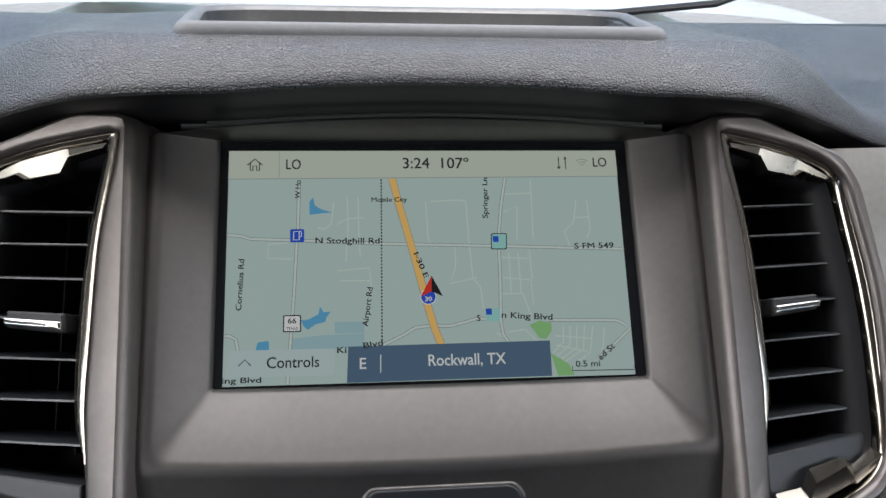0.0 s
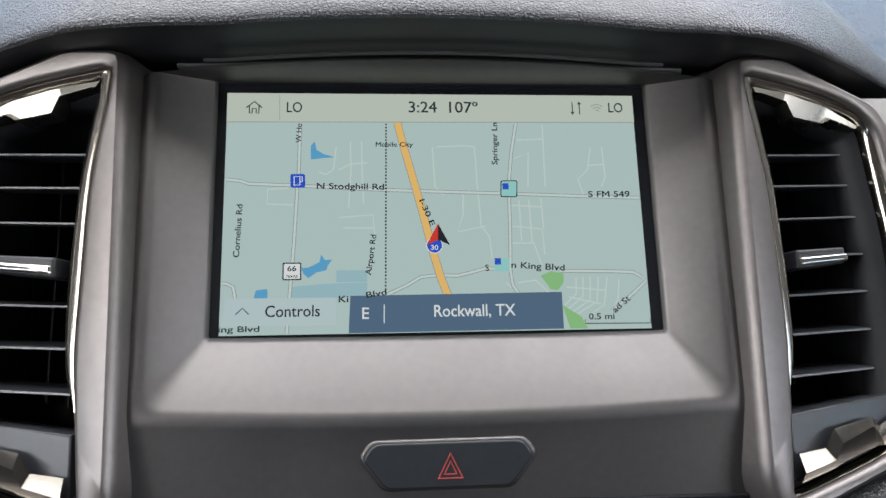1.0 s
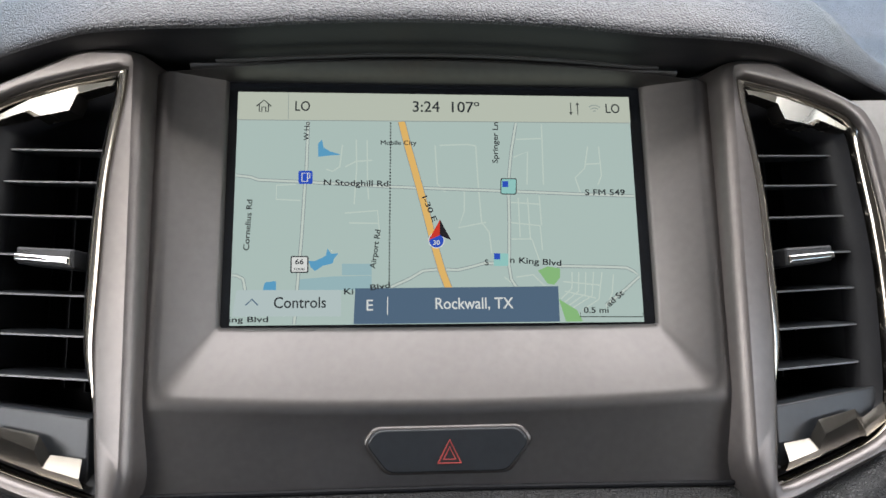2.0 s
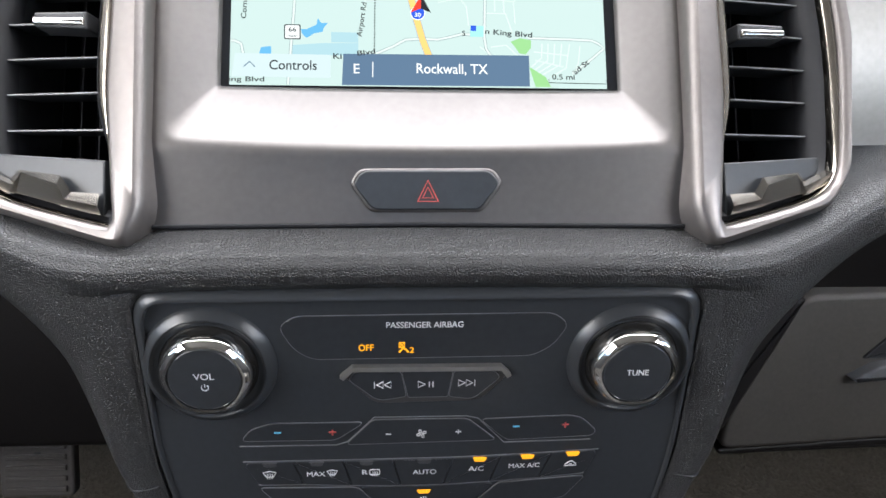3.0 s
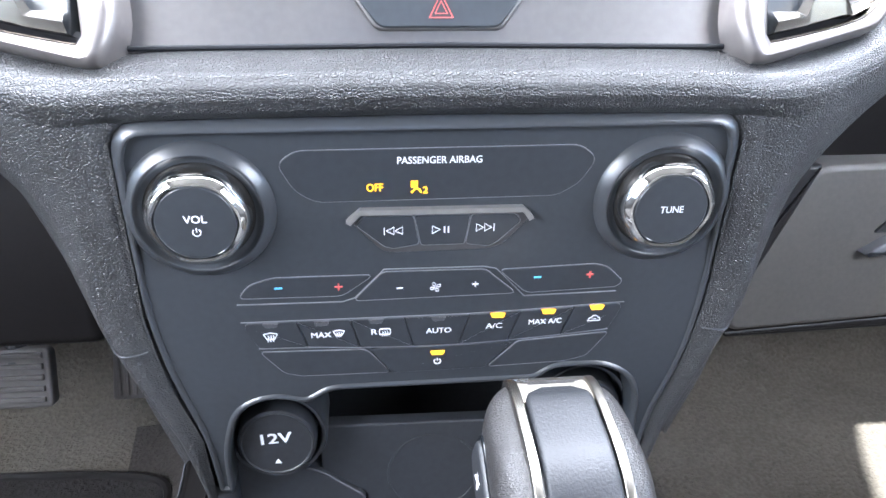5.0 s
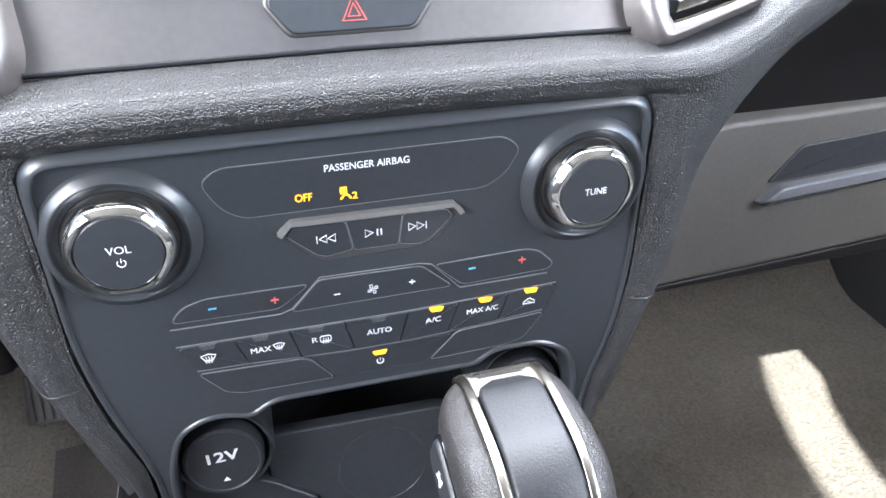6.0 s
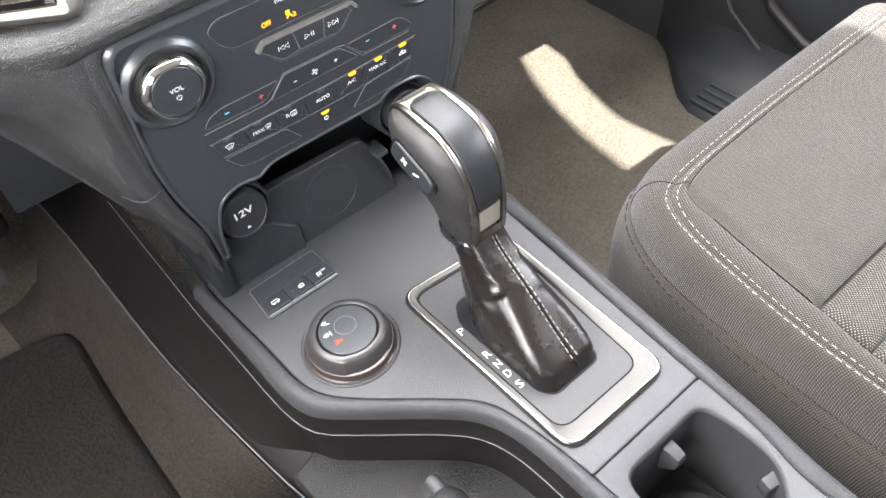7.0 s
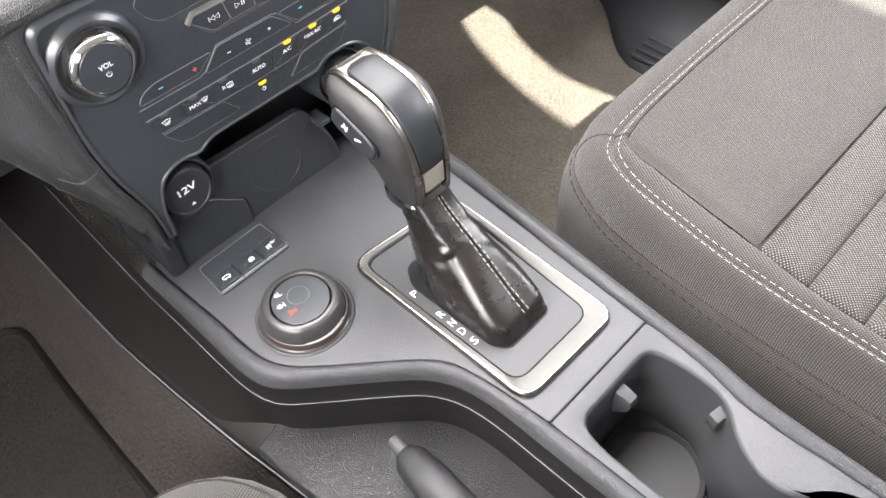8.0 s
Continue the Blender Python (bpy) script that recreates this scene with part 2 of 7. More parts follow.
M_SEATSIDE = cloth("dark_seat_cloth", (0.042, 0.0385, 0.036), 190.0, 0.9)
M_INSERT = cloth("dotted_seat_cloth", (0.042, 0.039, 0.036), 165.0, 0.7, (0.10, 0.094, 0.085))
M_THREAD = plastic("pale_thread", (0.36, 0.335, 0.305), 0.8)
M_SEAM = plastic("dark_seam", (0.010, 0.0093, 0.0087), 0.9)
M_CARPET = carpet("brown_grey_carpet", (0.11, 0.1, 0.084))
M_SHADECARPET = carpet("shaded_carpet", (0.050, 0.045, 0.041))
M_MAT = carpet("black_mat", (0.030, 0.0278, 0.027))
M_PALEEDGE = plastic("pale_edge_paint", (0.10, 0.101, 0.106), 0.3)
M_RUBBER = plastic("pedal_rubber", (0.085, 0.078, 0.074), 0.6)
M_LINER = plastic("grey_headliner", (0.14, 0.137, 0.132), 0.95, 0.0, 0.05, 700.0, 0.3)
M_DOOR = plastic("door_card_plastic", (0.05, 0.05, 0.052), 0.5)
M_LED = glow("amber_lamp", (1.0, 0.42, 0.02), 0.28)
M_LEDOFF = plastic("unlit_lamp", (0.06, 0.062, 0.065), 0.3)


# ---- mesh helpers ----
class Frame2:
    """A flat working plane: (a, b, c) lies at o + a u + b v + c n."""

    def __init__(self, o, u, v):
        self.o, self.u, self.v = Vector(o), Vector(u), Vector(v)
        self.n = self.u.cross(self.v).normalized()

    def __call__(self, a, b, c=0.0):
        return self.o + self.u * a + self.v * b + self.n * c


def thing(name, at, label, category, group="", kind=""):
    ob = new(name)
    ob.location = at
    ob.empty_display_size = 0.02
    return tagged(ob, label, category, group, kind)


def part(name, bm, material, parent=None, label="", smooth=35, **tags):
    me = bpy.data.meshes.new(name)
    bmesh.ops.recalc_face_normals(bm, faces=bm.faces)
    bm.to_mesh(me)
    bm.free()
    for p in me.polygons:
        p.use_smooth = True
    me.set_sharp_from_angle(angle=radians(smooth))
    me.materials.append(material)
    ob = new(name, me)
    if parent:
        ob.parent = parent
        if parent.type == 'EMPTY':
            ob.matrix_parent_inverse = Matrix.Translation(-parent.location)
    return tagged(ob, label, **tags)


def loft(loops, closed=True, cap_first=False, cap_last=False, bm=None):
    bm = bm or bmesh.new()
    rows = [[bm.verts.new(p) for p in loop] for loop in loops]
    n = len(rows[0])
    for r0, r1 in zip(rows, rows[1:]):
        for i in range(n if closed else n - 1):
            j = (i + 1) % n
            bm.faces.new((r0[i], r0[j], r1[j], r1[i]))
    if cap_first:
        bm.faces.new(rows[0][::-1])
    if cap_last:
        bm.faces.new(rows[-1])
    return bm


def grid(fn, nu, nv, bm=None):
    return loft([[fn(i / nu, j / nv) for i in range(nu + 1)] for j in range(nv + 1)], closed=False, bm=bm)


def rounded(pts, r, seg=5):
    """The outline pts with its corners rounded by r (one number or one for each corner)."""
    out, n = [], len(pts)
    for i, p in enumerate(pts):
        rad = r[i] if hasattr(r, "__len__") else r
        p, a, b = Vector(p), Vector(pts[i - 1]), Vector(pts[(i + 1) % n])
        if rad <= 0:
            out.append((p.x, p.y))
            continue
        da, db = a - p, b - p
        la, lb = da.length, db.length
        cut = min(rad, la * 0.48, lb * 0.48)
        s, e = p + da / la * cut, p + db / lb * cut
        for k in range(seg + 1):
            t = k / seg
            q = s * (1 - t) ** 2 + p * 2 * t * (1 - t) + e * t * t
            out.append((q.x, q.y))
    return out


def area2(loop):
    return sum(a[0] * b[1] - b[0] * a[1] for a, b in zip(loop, loop[1:] + loop[:1])) / 2


def inset(loop, d):
    """The closed outline moved inwards by d."""
    if abs(d) < 1e-9:
        return list(loop)
    sign = 1 if area2(loop) > 0 else -1
    out, n = [], len(loop)
    for i in range(n):
        p, a, b = Vector(loop[i]), Vector(loop[i - 1]), Vector(loop[(i + 1) % n])
        d1, d2 = (p - a), (b - p)
        if d1.length < 1e-9:
            d1 = d2
        if d2.length < 1e-9:
            d2 = d1
        d1, d2 = d1.normalized(), d2.normalized()
        n1, n2 = Vector((-d1.y, d1.x)) * sign, Vector((-d2.y, d2.x)) * sign
        m = (n1 + n2)
        m = m.normalized() if m.length > 1e-6 else n1
        k = d / max(0.35, m.dot(n1))
        out.append((p.x + m.x * k, p.y + m.y * k))
    return out


def resample(loop, n):
    """n points at even steps along a closed outline, from its first point."""
    pts = list(loop) + [loop[0]]
    lens = [0.0]
    for p, q in zip(pts, pts[1:]):
        lens.append(lens[-1] + math.dist(p, q))
    out, k = [], 0
    for i in range(n):
        s = lens[-1] * i / n
        while lens[k + 1] < s:
            k += 1
        f = (s - lens[k]) / max(1e-9, lens[k + 1] - lens[k])
        out.append(tuple(x + (y - x) * f for x, y in zip(pts[k], pts[k + 1])))
    return out


def plate(fr, loop, c, depth, bevel=0.0005, bm=None):
    """A solid panel with its face at height c and a rounded front edge."""
    loops = [[fr(a, b, c - depth) for a, b in loop]]
    for k in range(4):
        t = k / 3 * math.pi / 2
        loops.append([fr(a, b, c - bevel + bevel * math.sin(t)) for a, b in inset(loop, bevel * (1 - math.cos(t)))])
    loops.append([fr(a, b, c) for a, b in inset(loop, bevel * 1.12)])
    return loft(loops, True, True, True, bm)


def ring(fr, profile, n=None, bm=None):
    """A closed frame: profile is a list of (outline, height), all outlines alike in count."""
    return loft([[fr(a, b, c) for a, b in loop] for loop, c in profile], True, bm=bm)


def ribbon(fr, pts, w, c, h=0.0003, closed=False, bm=None):
    """A raised line of width w along pts."""
    bm = bm or bmesh.new()
    n = len(pts)
    left, right = [], []
    for i in range(n):
        p = Vector(pts[i])
        a = Vector(pts[i - 1]) if (i or closed) else p
        b = Vector(pts[(i + 1) % n]) if (i < n - 1 or closed) else p
        d = (b - a)
        d = d.normalized() if d.length else Vector((1, 0))
        m = Vector((-d.y, d.x)) * w / 2
        left.append(p + m)
        right.append(p - m)
    loops = [[fr(*p, c - h) for p in left], [fr(*p, c) for p in left], [fr(*p, c) for p in right], [fr(*p, c - h) for p in right]]
    rows = [[bm.verts.new(p) for p in loop] for loop in loops]
    for r0, r1 in zip(rows, rows[1:]):
        for i in range(n if closed else n - 1):
            j = (i + 1) % n
            bm.faces.new((r0[i], r0[j], r1[j], r1[i]))
    return bm


def lathe(fr, a, b, profile, seg=40, cap_first=False, cap_last=True, bm=None, wave=None):
    loops = []
    for r, h in profile:
        loops.append([fr(a + r * (wave(k / seg) if wave else 1) * math.cos(2 * math.pi * k / seg),
                         b + r * (wave(k / seg) if wave else 1) * math.sin(2 * math.pi * k / seg), h) for k in range(seg)])
    return loft(loops, True, cap_first, cap_last, bm)


def tube(pts, r, seg=10, bm=None):
    pts = [Vector(p) for p in pts]
    loops = []
    for i, p in enumerate(pts):
        d = (pts[min(i + 1, len(pts) - 1)] - pts[max(i - 1, 0)]).normalized()
        s = d.cross(Vector((0, 0, 1)))
        s = s.normalized() if s.length > 1e-4 else Vector((1, 0, 0))
        t = s.cross(d)
        rad = r[i] if hasattr(r, "__len__") else r
        loops.append([p + (s * math.cos(2 * math.pi * k / seg) + t * math.sin(2 * math.pi * k / seg)) * rad for k in range(seg)])
    return loft(loops, True, True, True, bm)


def circle(a, b, r, n=24):
    return [(a + r * math.cos(2 * math.pi * k / n), b + r * math.sin(2 * math.pi * k / n)) for k in range(n)]


def lettering(fr, words, a, b, size, c, turn=0.0, width=None, weight=0.007):
    """Words as flat, slightly raised letters, centred on (a, b); width stretches them to fit."""
    cu = bpy.data.curves.new("letters", 'FONT')
    cu.body, cu.size, cu.align_x, cu.align_y, cu.resolution_u = words, 1.0, 'CENTER', 'CENTER', 3
    ob = new("letters", cu)
    bpy.context.view_layer.update()
    me = bpy.data.meshes.new_from_object(ob.evaluated_get(bpy.context.evaluated_depsgraph_get()))
    bm = bmesh.new()
    bm.from_mesh(me)
    bpy.data.objects.remove(ob)
    bpy.data.curves.remove(cu)
    bpy.data.meshes.remove(me)
    if weight:
        first = list(bm.faces)
        for k, (dx, dy) in enumerate(((-1, -0.6), (1, 0.6), (-1, 0.6), (1, -0.6))):
            made = bmesh.ops.duplicate(bm, geom=first)["geom"]
            for v in made:
                if isinstance(v, bmesh.types.BMVert):
                    v.co += Vector((dx * weight, dy * weight, -0.004 * (k + 1)))
    xs = [v.co.x for v in bm.verts]
    ys = [v.co.y for v in bm.verts]
    sx = sy = size / 0.72
    if width:
        sx = width / (max(xs) - min(xs))
    mx, my = (max(xs) + min(xs)) / 2, (max(ys) + min(ys)) / 2
    ct, st = math.cos(radians(turn)), math.sin(radians(turn))
    for v in bm.verts:
        x, y = (v.co.x - mx) * sx, (v.co.y - my) * sy
        v.co = fr(a + x * ct - y * st, b + x * st + y * ct, c + v.co.z * 0.001)
    return bm


def box(lo, hi, bevel=0.0):
    bm = bmesh.new()
    bmesh.ops.create_cube(bm, size=1.0)
    for v in bm.verts:
        v.co = Vector([l + (u - l) * (k + 0.5) for l, u, k in zip(lo, hi, v.co)])
    if bevel:
        bmesh.ops.bevel(bm, geom=bm.edges[:], offset=bevel, segments=3, affect='EDGES', profile=0.5)
    return bm


def smooth(t):
    t = min(1.0, max(0.0, t))
    return t * t * (3 - 2 * t)


def lerp_table(table, x):
    """Smooth values between the rows (x, value, value, ...) of a table."""
    if x <= table[0][0]:
        return table[0][1:]
    for r0, r1 in zip(table, table[1:]):
        if x <= r1[0]:
            t = (x - r0[0]) / (r1[0] - r0[0])
            return tuple(p + (q - p) * t for p, q in zip(r0[1:], r1[1:]))
    return table[-1][1:]


# ---- the cabin ----
def cabin():
    def footwell(u, v):
        x, y = -0.74 + 1.48 * u, -1.6 + 2.3 * v
        z = 0.29 + 0.30 * smooth((y - 0.32) / 0.34) * 1.2 + 0.004 * noise.noise((x * 6, y * 6, 0))
        return Vector((x, y, z))
    part("floor", grid(footwell, 60, 80), M_CARPET, None, "brown-grey carpeted cab floor rising to the toe board", category="floor", kind="structure")
    part("wall_front", box((-0.74, 0.66, 0.2), (0.74, 0.7, 0.945)), M_BLACK, None, "black bulkhead behind the dashboard", category="wall", kind="structure")
    for side, name in ((1, "door_1"), (-1, "door_2")):
        bm = bmesh.new()
        fr = Frame2((0.73, 0, 0), (0, 1, 0), (0, 0, 1))
        # Unseen window edge and pillar are shaped to cut the sun on the carpet.
        plate(fr, [(-0.95, 0.2), (0.66, 0.2), (0.66, 0.76), (-0.04, 0.768), (-0.10, 0.787), (-0.19, 0.861), (-0.265, 0.909), (-0.34, 0.950), (-0.37, 0.958), (-0.40, 0.940), (-0.45, 0.912), (-0.95, 0.90)], 0.05, 0.05, 0.001, bm)
        for lo, hi in (((0.73, -0.95, 1.335), (0.74, -0.70, 1.40)), ((0.73, -0.95, 0.90), (0.78, -0.80, 1.335))):
            tmp = bpy.data.meshes.new("tmp")
            b2 = box(lo, hi)
            b2.to_mesh(tmp)
            b2.free()
            bm.from_mesh(tmp)
            bpy.data.meshes.remove(tmp)
        sun_cut = [(-0.030, 0.763), (0.66, 0.763), (0.66, 1.0), (-0.09, 1.40), (-0.70, 1.40), (-0.70, 1.255), (-0.639, 1.242), (-0.584, 1.232), (-0.505, 1.205), (-0.405, 1.154), (-0.29, 1.076), (-0.156, 0.967), (-0.07, 0.83)]
        plate(fr, sun_cut, 0.01, 0.01, 0.002, bm)
        if side < 0:
            for v in bm.verts:
                v.co.x = -v.co.x
        part(name, bm, M_DOOR, None, "dark grey front door, its unseen window edge shaped to cut the sunlight", category="door", kind="structure")
    for side, name in ((1, "wall_east"), (-1, "wall_west")):
        bm = bmesh.new()
        for lo, hi in (((0.73, -1.62, 0.2), (0.78, -0.95, 0.97)), ((0.73, -1.62, 1.30), (0.78, -0.95, 1.40)), ((0.73, -1.62, 0.97), (0.78, -1.45, 1.30))):
            tmp = bpy.data.meshes.new("tmp")
            b2 = box(lo, hi)
            b2.to_mesh(tmp)
            b2.free()
            bm.from_mesh(tmp)
            bpy.data.meshes.remove(tmp)
        if side < 0:
            for v in bm.verts:
                v.co.x = -v.co.x
        part(name, bm, M_DOOR, None, "dark grey rear side of the cab with a window", category="wall", kind="structure")
    # Unseen wall, raised to hold back light from the rear window.
    part("wall_back", box((-0.78, -1.66, 0.2), (0.78, -1.62, 1.25)), M_DOOR, None, "dark unseen rear wall of the cab, raised to block window light", category="wall", kind="structure")
    # Unseen roof's front edge is set forward to keep sun off the dashboard.
    part("ceiling", box((-0.78, -1.66, 1.40), (0.78, -0.10, 1.44)), M_LINER, None, "pale unseen cloth headliner, its front edge set to block the sun", category="ceiling", kind="structure")
    gm, nodes, links, b = base_material("windscreen_glass", (0.95, 0.98, 0.97), 0.0)
    b.inputs["Transmission Weight"].default_value = 1.0
    b.inputs["IOR"].default_value = 1.05
    bm = grid(lambda u, v: Vector((-0.70 + 1.4 * u, 0.66 - 0.81 * v, 0.955 + 0.45 * v)), 4, 4)
    w = part("window_1", bm, gm, None, "clear raked windscreen", category="window", kind="structure")
    w.visible_shadow = False


def outdoors():
    gr = plastic("pale_concrete", (0.34, 0.33, 0.31), 0.9, 0.0, 0.2, 40.0, 0.5)
    part("ground", grid(lambda u, v: Vector((-300 + 600 * u, -300 + 600 * v, -0.75)), 8, 8), gr, None, "pale concrete parking ground", category="ground", kind="structure")
    paint = plastic("white_car_paint", (0.7, 0.7, 0.68), 0.25)
    hood = thing("truck_hood", (0, 1.3, 0.8), "pale painted hood ahead of the windscreen", "hood")
    part("front_body", box((-0.8, 0.8, -0.75), (0.8, 1.85, 0.80), 0.05), paint, hood)
    part("hood_panel", grid(lambda u, v: Vector((-0.8 + 1.6 * u, 0.78 + 1.1 * v, 0.96 - 0.10 * v * v - 0.06 * (2 * u - 1) ** 4)), 20, 16), paint, hood)
    wiper = thing("wiper", (0.35, 0.7, 0.98), "black wiper arm lying at the windscreen foot", "wiper")
    part("arm", tube([(0.15, 0.74, 0.955), (0.30, 0.73, 0.962), (0.443, 0.72, 0.974), (0.504, 0.72, 0.991), (0.60, 0.72, 0.997), (0.70, 0.72, 0.999)], 0.004), M_BLACK, wiper)
    leaf = plastic("hedge_leaves", (0.06, 0.1, 0.03), 0.8, 0.0, 0.5, 8.0, 1.0)
    hedge = bmesh.new()
    rng = random.Random(4)
    for _ in range(420):
        x, y, z = rng.uniform(-14, 14), rng.uniform(15, 18), rng.uniform(-0.7, 2.2)
        s = rng.uniform(0.25, 0.6)
        vs = [hedge.verts.new((x + rng.uniform(-s, s), y + rng.uniform(-s, s), z + rng.uniform(-s, s))) for _ in range(5)]
        for k in ((0, 1, 2), (0, 2, 3), (0, 3, 4), (1, 2, 4)):
            hedge.faces.new([vs[i] for i in k])
    part("hedge", hedge, leaf, None, "uneven green hedge far beyond the hood", category="hedge", kind="stuff")


# ---- the dashboard ----
def lip_at(x):
    a = abs(x)
    y = -0.004 + (a > 0.12) * (min(a, 0.24) - 0.12) * 0.62 + (a > 0.24) * (a - 0.24) * 0.25
    z = 0.979 - 0.55 * min(a, 0.12) ** 2 - (a > 0.12) * (min(a, 0.26) - 0.12) * 0.27 - (a > 0.26) * (a - 0.26) * 0.03
    return y, z + 0.0050 * smooth((a - 0.098) / 0.025) * (1 - smooth((a - 0.165) / 0.07))


def smooth_lip(x):
    n = 7
    s = [lip_at(x + (k - n // 2) * 0.008) for k in range(n)]
    return sum(p[0] for p in s) / n, sum(p[1] for p in s) / n


def tray_depth(x, y):
    """How far the open tray on top of the dashboard sinks at (x, y)."""
    half = 0.101 + 0.16 * (y - 0.035)
    d = min(half - abs(x), y - 0.034, 0.232 - y)
    return smooth(d / 0.008)


def dashboard():
    dash = thing("dashboard", (0, 0.3, 0.7), "grey grained dashboard with black lower roll and silver side trim", "dashboard")
    under = [(0.060, -0.0300), (0.040, -0.0220), (0.024, -0.0158), (0.012, -0.0092), (0.004, -0.0042), (0.0008, -0.0018)]
    prof = [(0.0010, -0.0021), (0.0, -0.0008), (0.0004, 0.0008), (0.0024, 0.0030), (0.0064, 0.0058), (0.0124, 0.0086), (0.0210, 0.0110), (0.0340, 0.0130)]

    def hood_low(u, v):
        x = -0.74 + 1.48 * u
        y0, z0 = smooth_lip(x)
        k = v * (len(under) - 1)
        i = min(len(under) - 2, int(k))
        p, q = under[i], under[i + 1]
        drop = p[1] + (q[1] - p[1]) * (k - i)
        if drop < -0.008:
            drop = -0.008 + (drop + 0.008) * (1 - 0.45 * smooth((abs(x) - 0.112) / 0.02))
        return Vector((x, y0 + p[0] + (q[0] - p[0]) * (k - i), z0 + drop))
    # Near-black colour puts the shade below the lip into the hood underside.
    part("hood_underside", grid(hood_low, 160, 18), M_HOOD, dash, "black underside of the hood over the screen, its shade put into the colour", smooth=60)

    def swell(x, z0):
        """How far the pad rises behind its lip to stay level before the tray."""
        return max(0.0, 0.9925 - z0 - 0.013) * smooth((0.26 - abs(x)) / 0.13)

    def top(u, v):
        x = -0.74 + 1.48 * u
        y0, z0 = smooth_lip(x)
        k = v * 80
        if k < 14:
            j = k / 2
            i = min(6, int(j))
            p, q = prof[i], prof[i + 1]
            dy, dz = p[0] + (q[0] - p[0]) * (j - i), p[1] + (q[1] - p[1]) * (j - i)
            return Vector((x, y0 + dy, z0 + dz + (swell(x, z0) * smooth(dy / 0.040) if dz > 0 else 0.0)))
        t = (k - 14) / 66
        y = y0 + 0.034 + t * (0.66 - y0 - 0.034)
        e = swell(x, z0) * smooth((0.034 + t * 0.6) / 0.040)
        z = z0 + 0.013 + e + (0.9925 - z0 - 0.013 - e) * smooth(t * 2.2) - 0.027 * smooth((y - 0.20) / 0.42) - 0.05 * tray_depth(x, y)
        return Vector((x, y, z))
    part("top_pad", grid(top, 230, 80), M_PAD, dash, "grey grained soft top", smooth=50)
    mouth = resample(rounded([(-0.1060, 0.030), (0.1060, 0.032), (0.146, 0.20), (0.118, 0.238), (-0.108, 0.238), (-0.134, 0.20)], [0.012, 0.012, 0.03, 0.03, 0.03, 0.03], 8), 120)
    flat = Frame2((0, 0, 0.992), (1, 0, 0), (0, 1, 0))
    part("tray_rim", ring(flat, [(mouth, -0.006), (inset(mouth, 0.0010), 0.0010), (inset(mouth, 0.0030), 0.0040), (inset(mouth, 0.0060), 0.0052), (inset(mouth, 0.0085), 0.0048), (inset(mouth, 0.0100), 0.0020)]), M_TRAYRIM, dash, "smooth grey rim of the open tray", smooth=60)
    part("tray_well", ring(flat, [(inset(mouth, 0.0100), 0.0022), (inset(mouth, 0.0125), -0.012), (inset(mouth, 0.020), -0.030)]), M_BLACK, dash, smooth=60)
    part("tray_floor", plate(flat, inset(mouth, 0.019), -0.0295, 0.003, 0.0005), M_BLACK, dash)
    part("hood_seam", tube([(x / 100, smooth_lip(x / 100)[0] + 0.018, smooth_lip(x / 100)[1] - 0.0160) for x in range(-9, 10)], 0.0008, 6), M_SILVER_DARK, dash)

    # the roll under the screen that runs on to both sides, then the face below it
    ridge = [(0.0, -0.0865, 0.8005), (0.11, -0.0865, 0.7995), (0.14, -0.084, 0.7955), (0.175, -0.068, 0.7990), (0.205, -0.050, 0.8070), (0.25, -0.030, 0.8170), (0.32, -0.010, 0.8250), (0.74, 0.02, 0.8300)]
    rows = [(0.050, 0.0102), (0.028, 0.0100), (0.015, 0.0084), (0.005, 0.0052), (0.0008, 0.0015), (0.0, -0.0025), (0.0028, -0.0076), (0.0080, -0.0118)]

    def ridge_at(x):
        s = [lerp_table(ridge, abs(x + (k - 3) * 0.006)) for k in range(7)]
        return tuple(sum(c) / 7 for c in zip(*s))

    def roll(u, v):
        x = -0.74 + 1.48 * u
        y0, z0 = ridge_at(x)
        k = v * 7
        i = min(6, int(k))
        p, q = rows[i], rows[i + 1]
        f = k - i
        back = p[0] + (q[0] - p[0]) * f
        if k > 5:
            back *= 1 - smooth((abs(x) - 0.120) / 0.035)
        return Vector((x, y0 + back, z0 + p[1] + (q[1] - p[1]) * f))
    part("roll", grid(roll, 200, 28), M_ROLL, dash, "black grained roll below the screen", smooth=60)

    for side in (1, -1):
        def leg(u, v):
            # u: from the panel edge outwards; v: from the roll downwards
            z = 0.792 - 0.20 * v
            inner = lerp_table([(0.59, 0.1050), (0.632, 0.1075), (0.665, 0.1180), (0.70, 0.1230), (0.79, 0.1232)], z)[0]
            outer = lerp_table([(0.59, 0.112), (0.635, 0.130), (0.66, 0.142), (0.69, 0.158), (0.72, 0.176), (0.75, 0.198), (0.792, 0.26)], z)[0]
            x = inner + (outer - inner) * u
            y0, z0 = ridge_at(x)
            zz = z + (z0 - 0.7995) * (1 - v)
            y = -0.0774 - 0.0030 * smooth(u / 0.25) + 0.030 * smooth((u - 0.35) / 0.65) + 0.8 * max(0.0, x - 0.14) * (1 - 0.4 * v)
            tuck = 0.0080 * (1 - smooth((x - 0.120) / 0.035)) - 0.0003
            y = y0 + tuck + (y - y0 - tuck) * smooth(v / 0.30)
            return Vector((side * x, y, zz))
        part("surround_seam", tube([leg(q / 12, 0.535 + 0.02 * (q / 12 - 0.2) ** 2) + Vector((0, -0.0004, 0)) for q in range(1, 9)], 0.00045, 6), M_CONSOLE, dash, "pale thin seam")
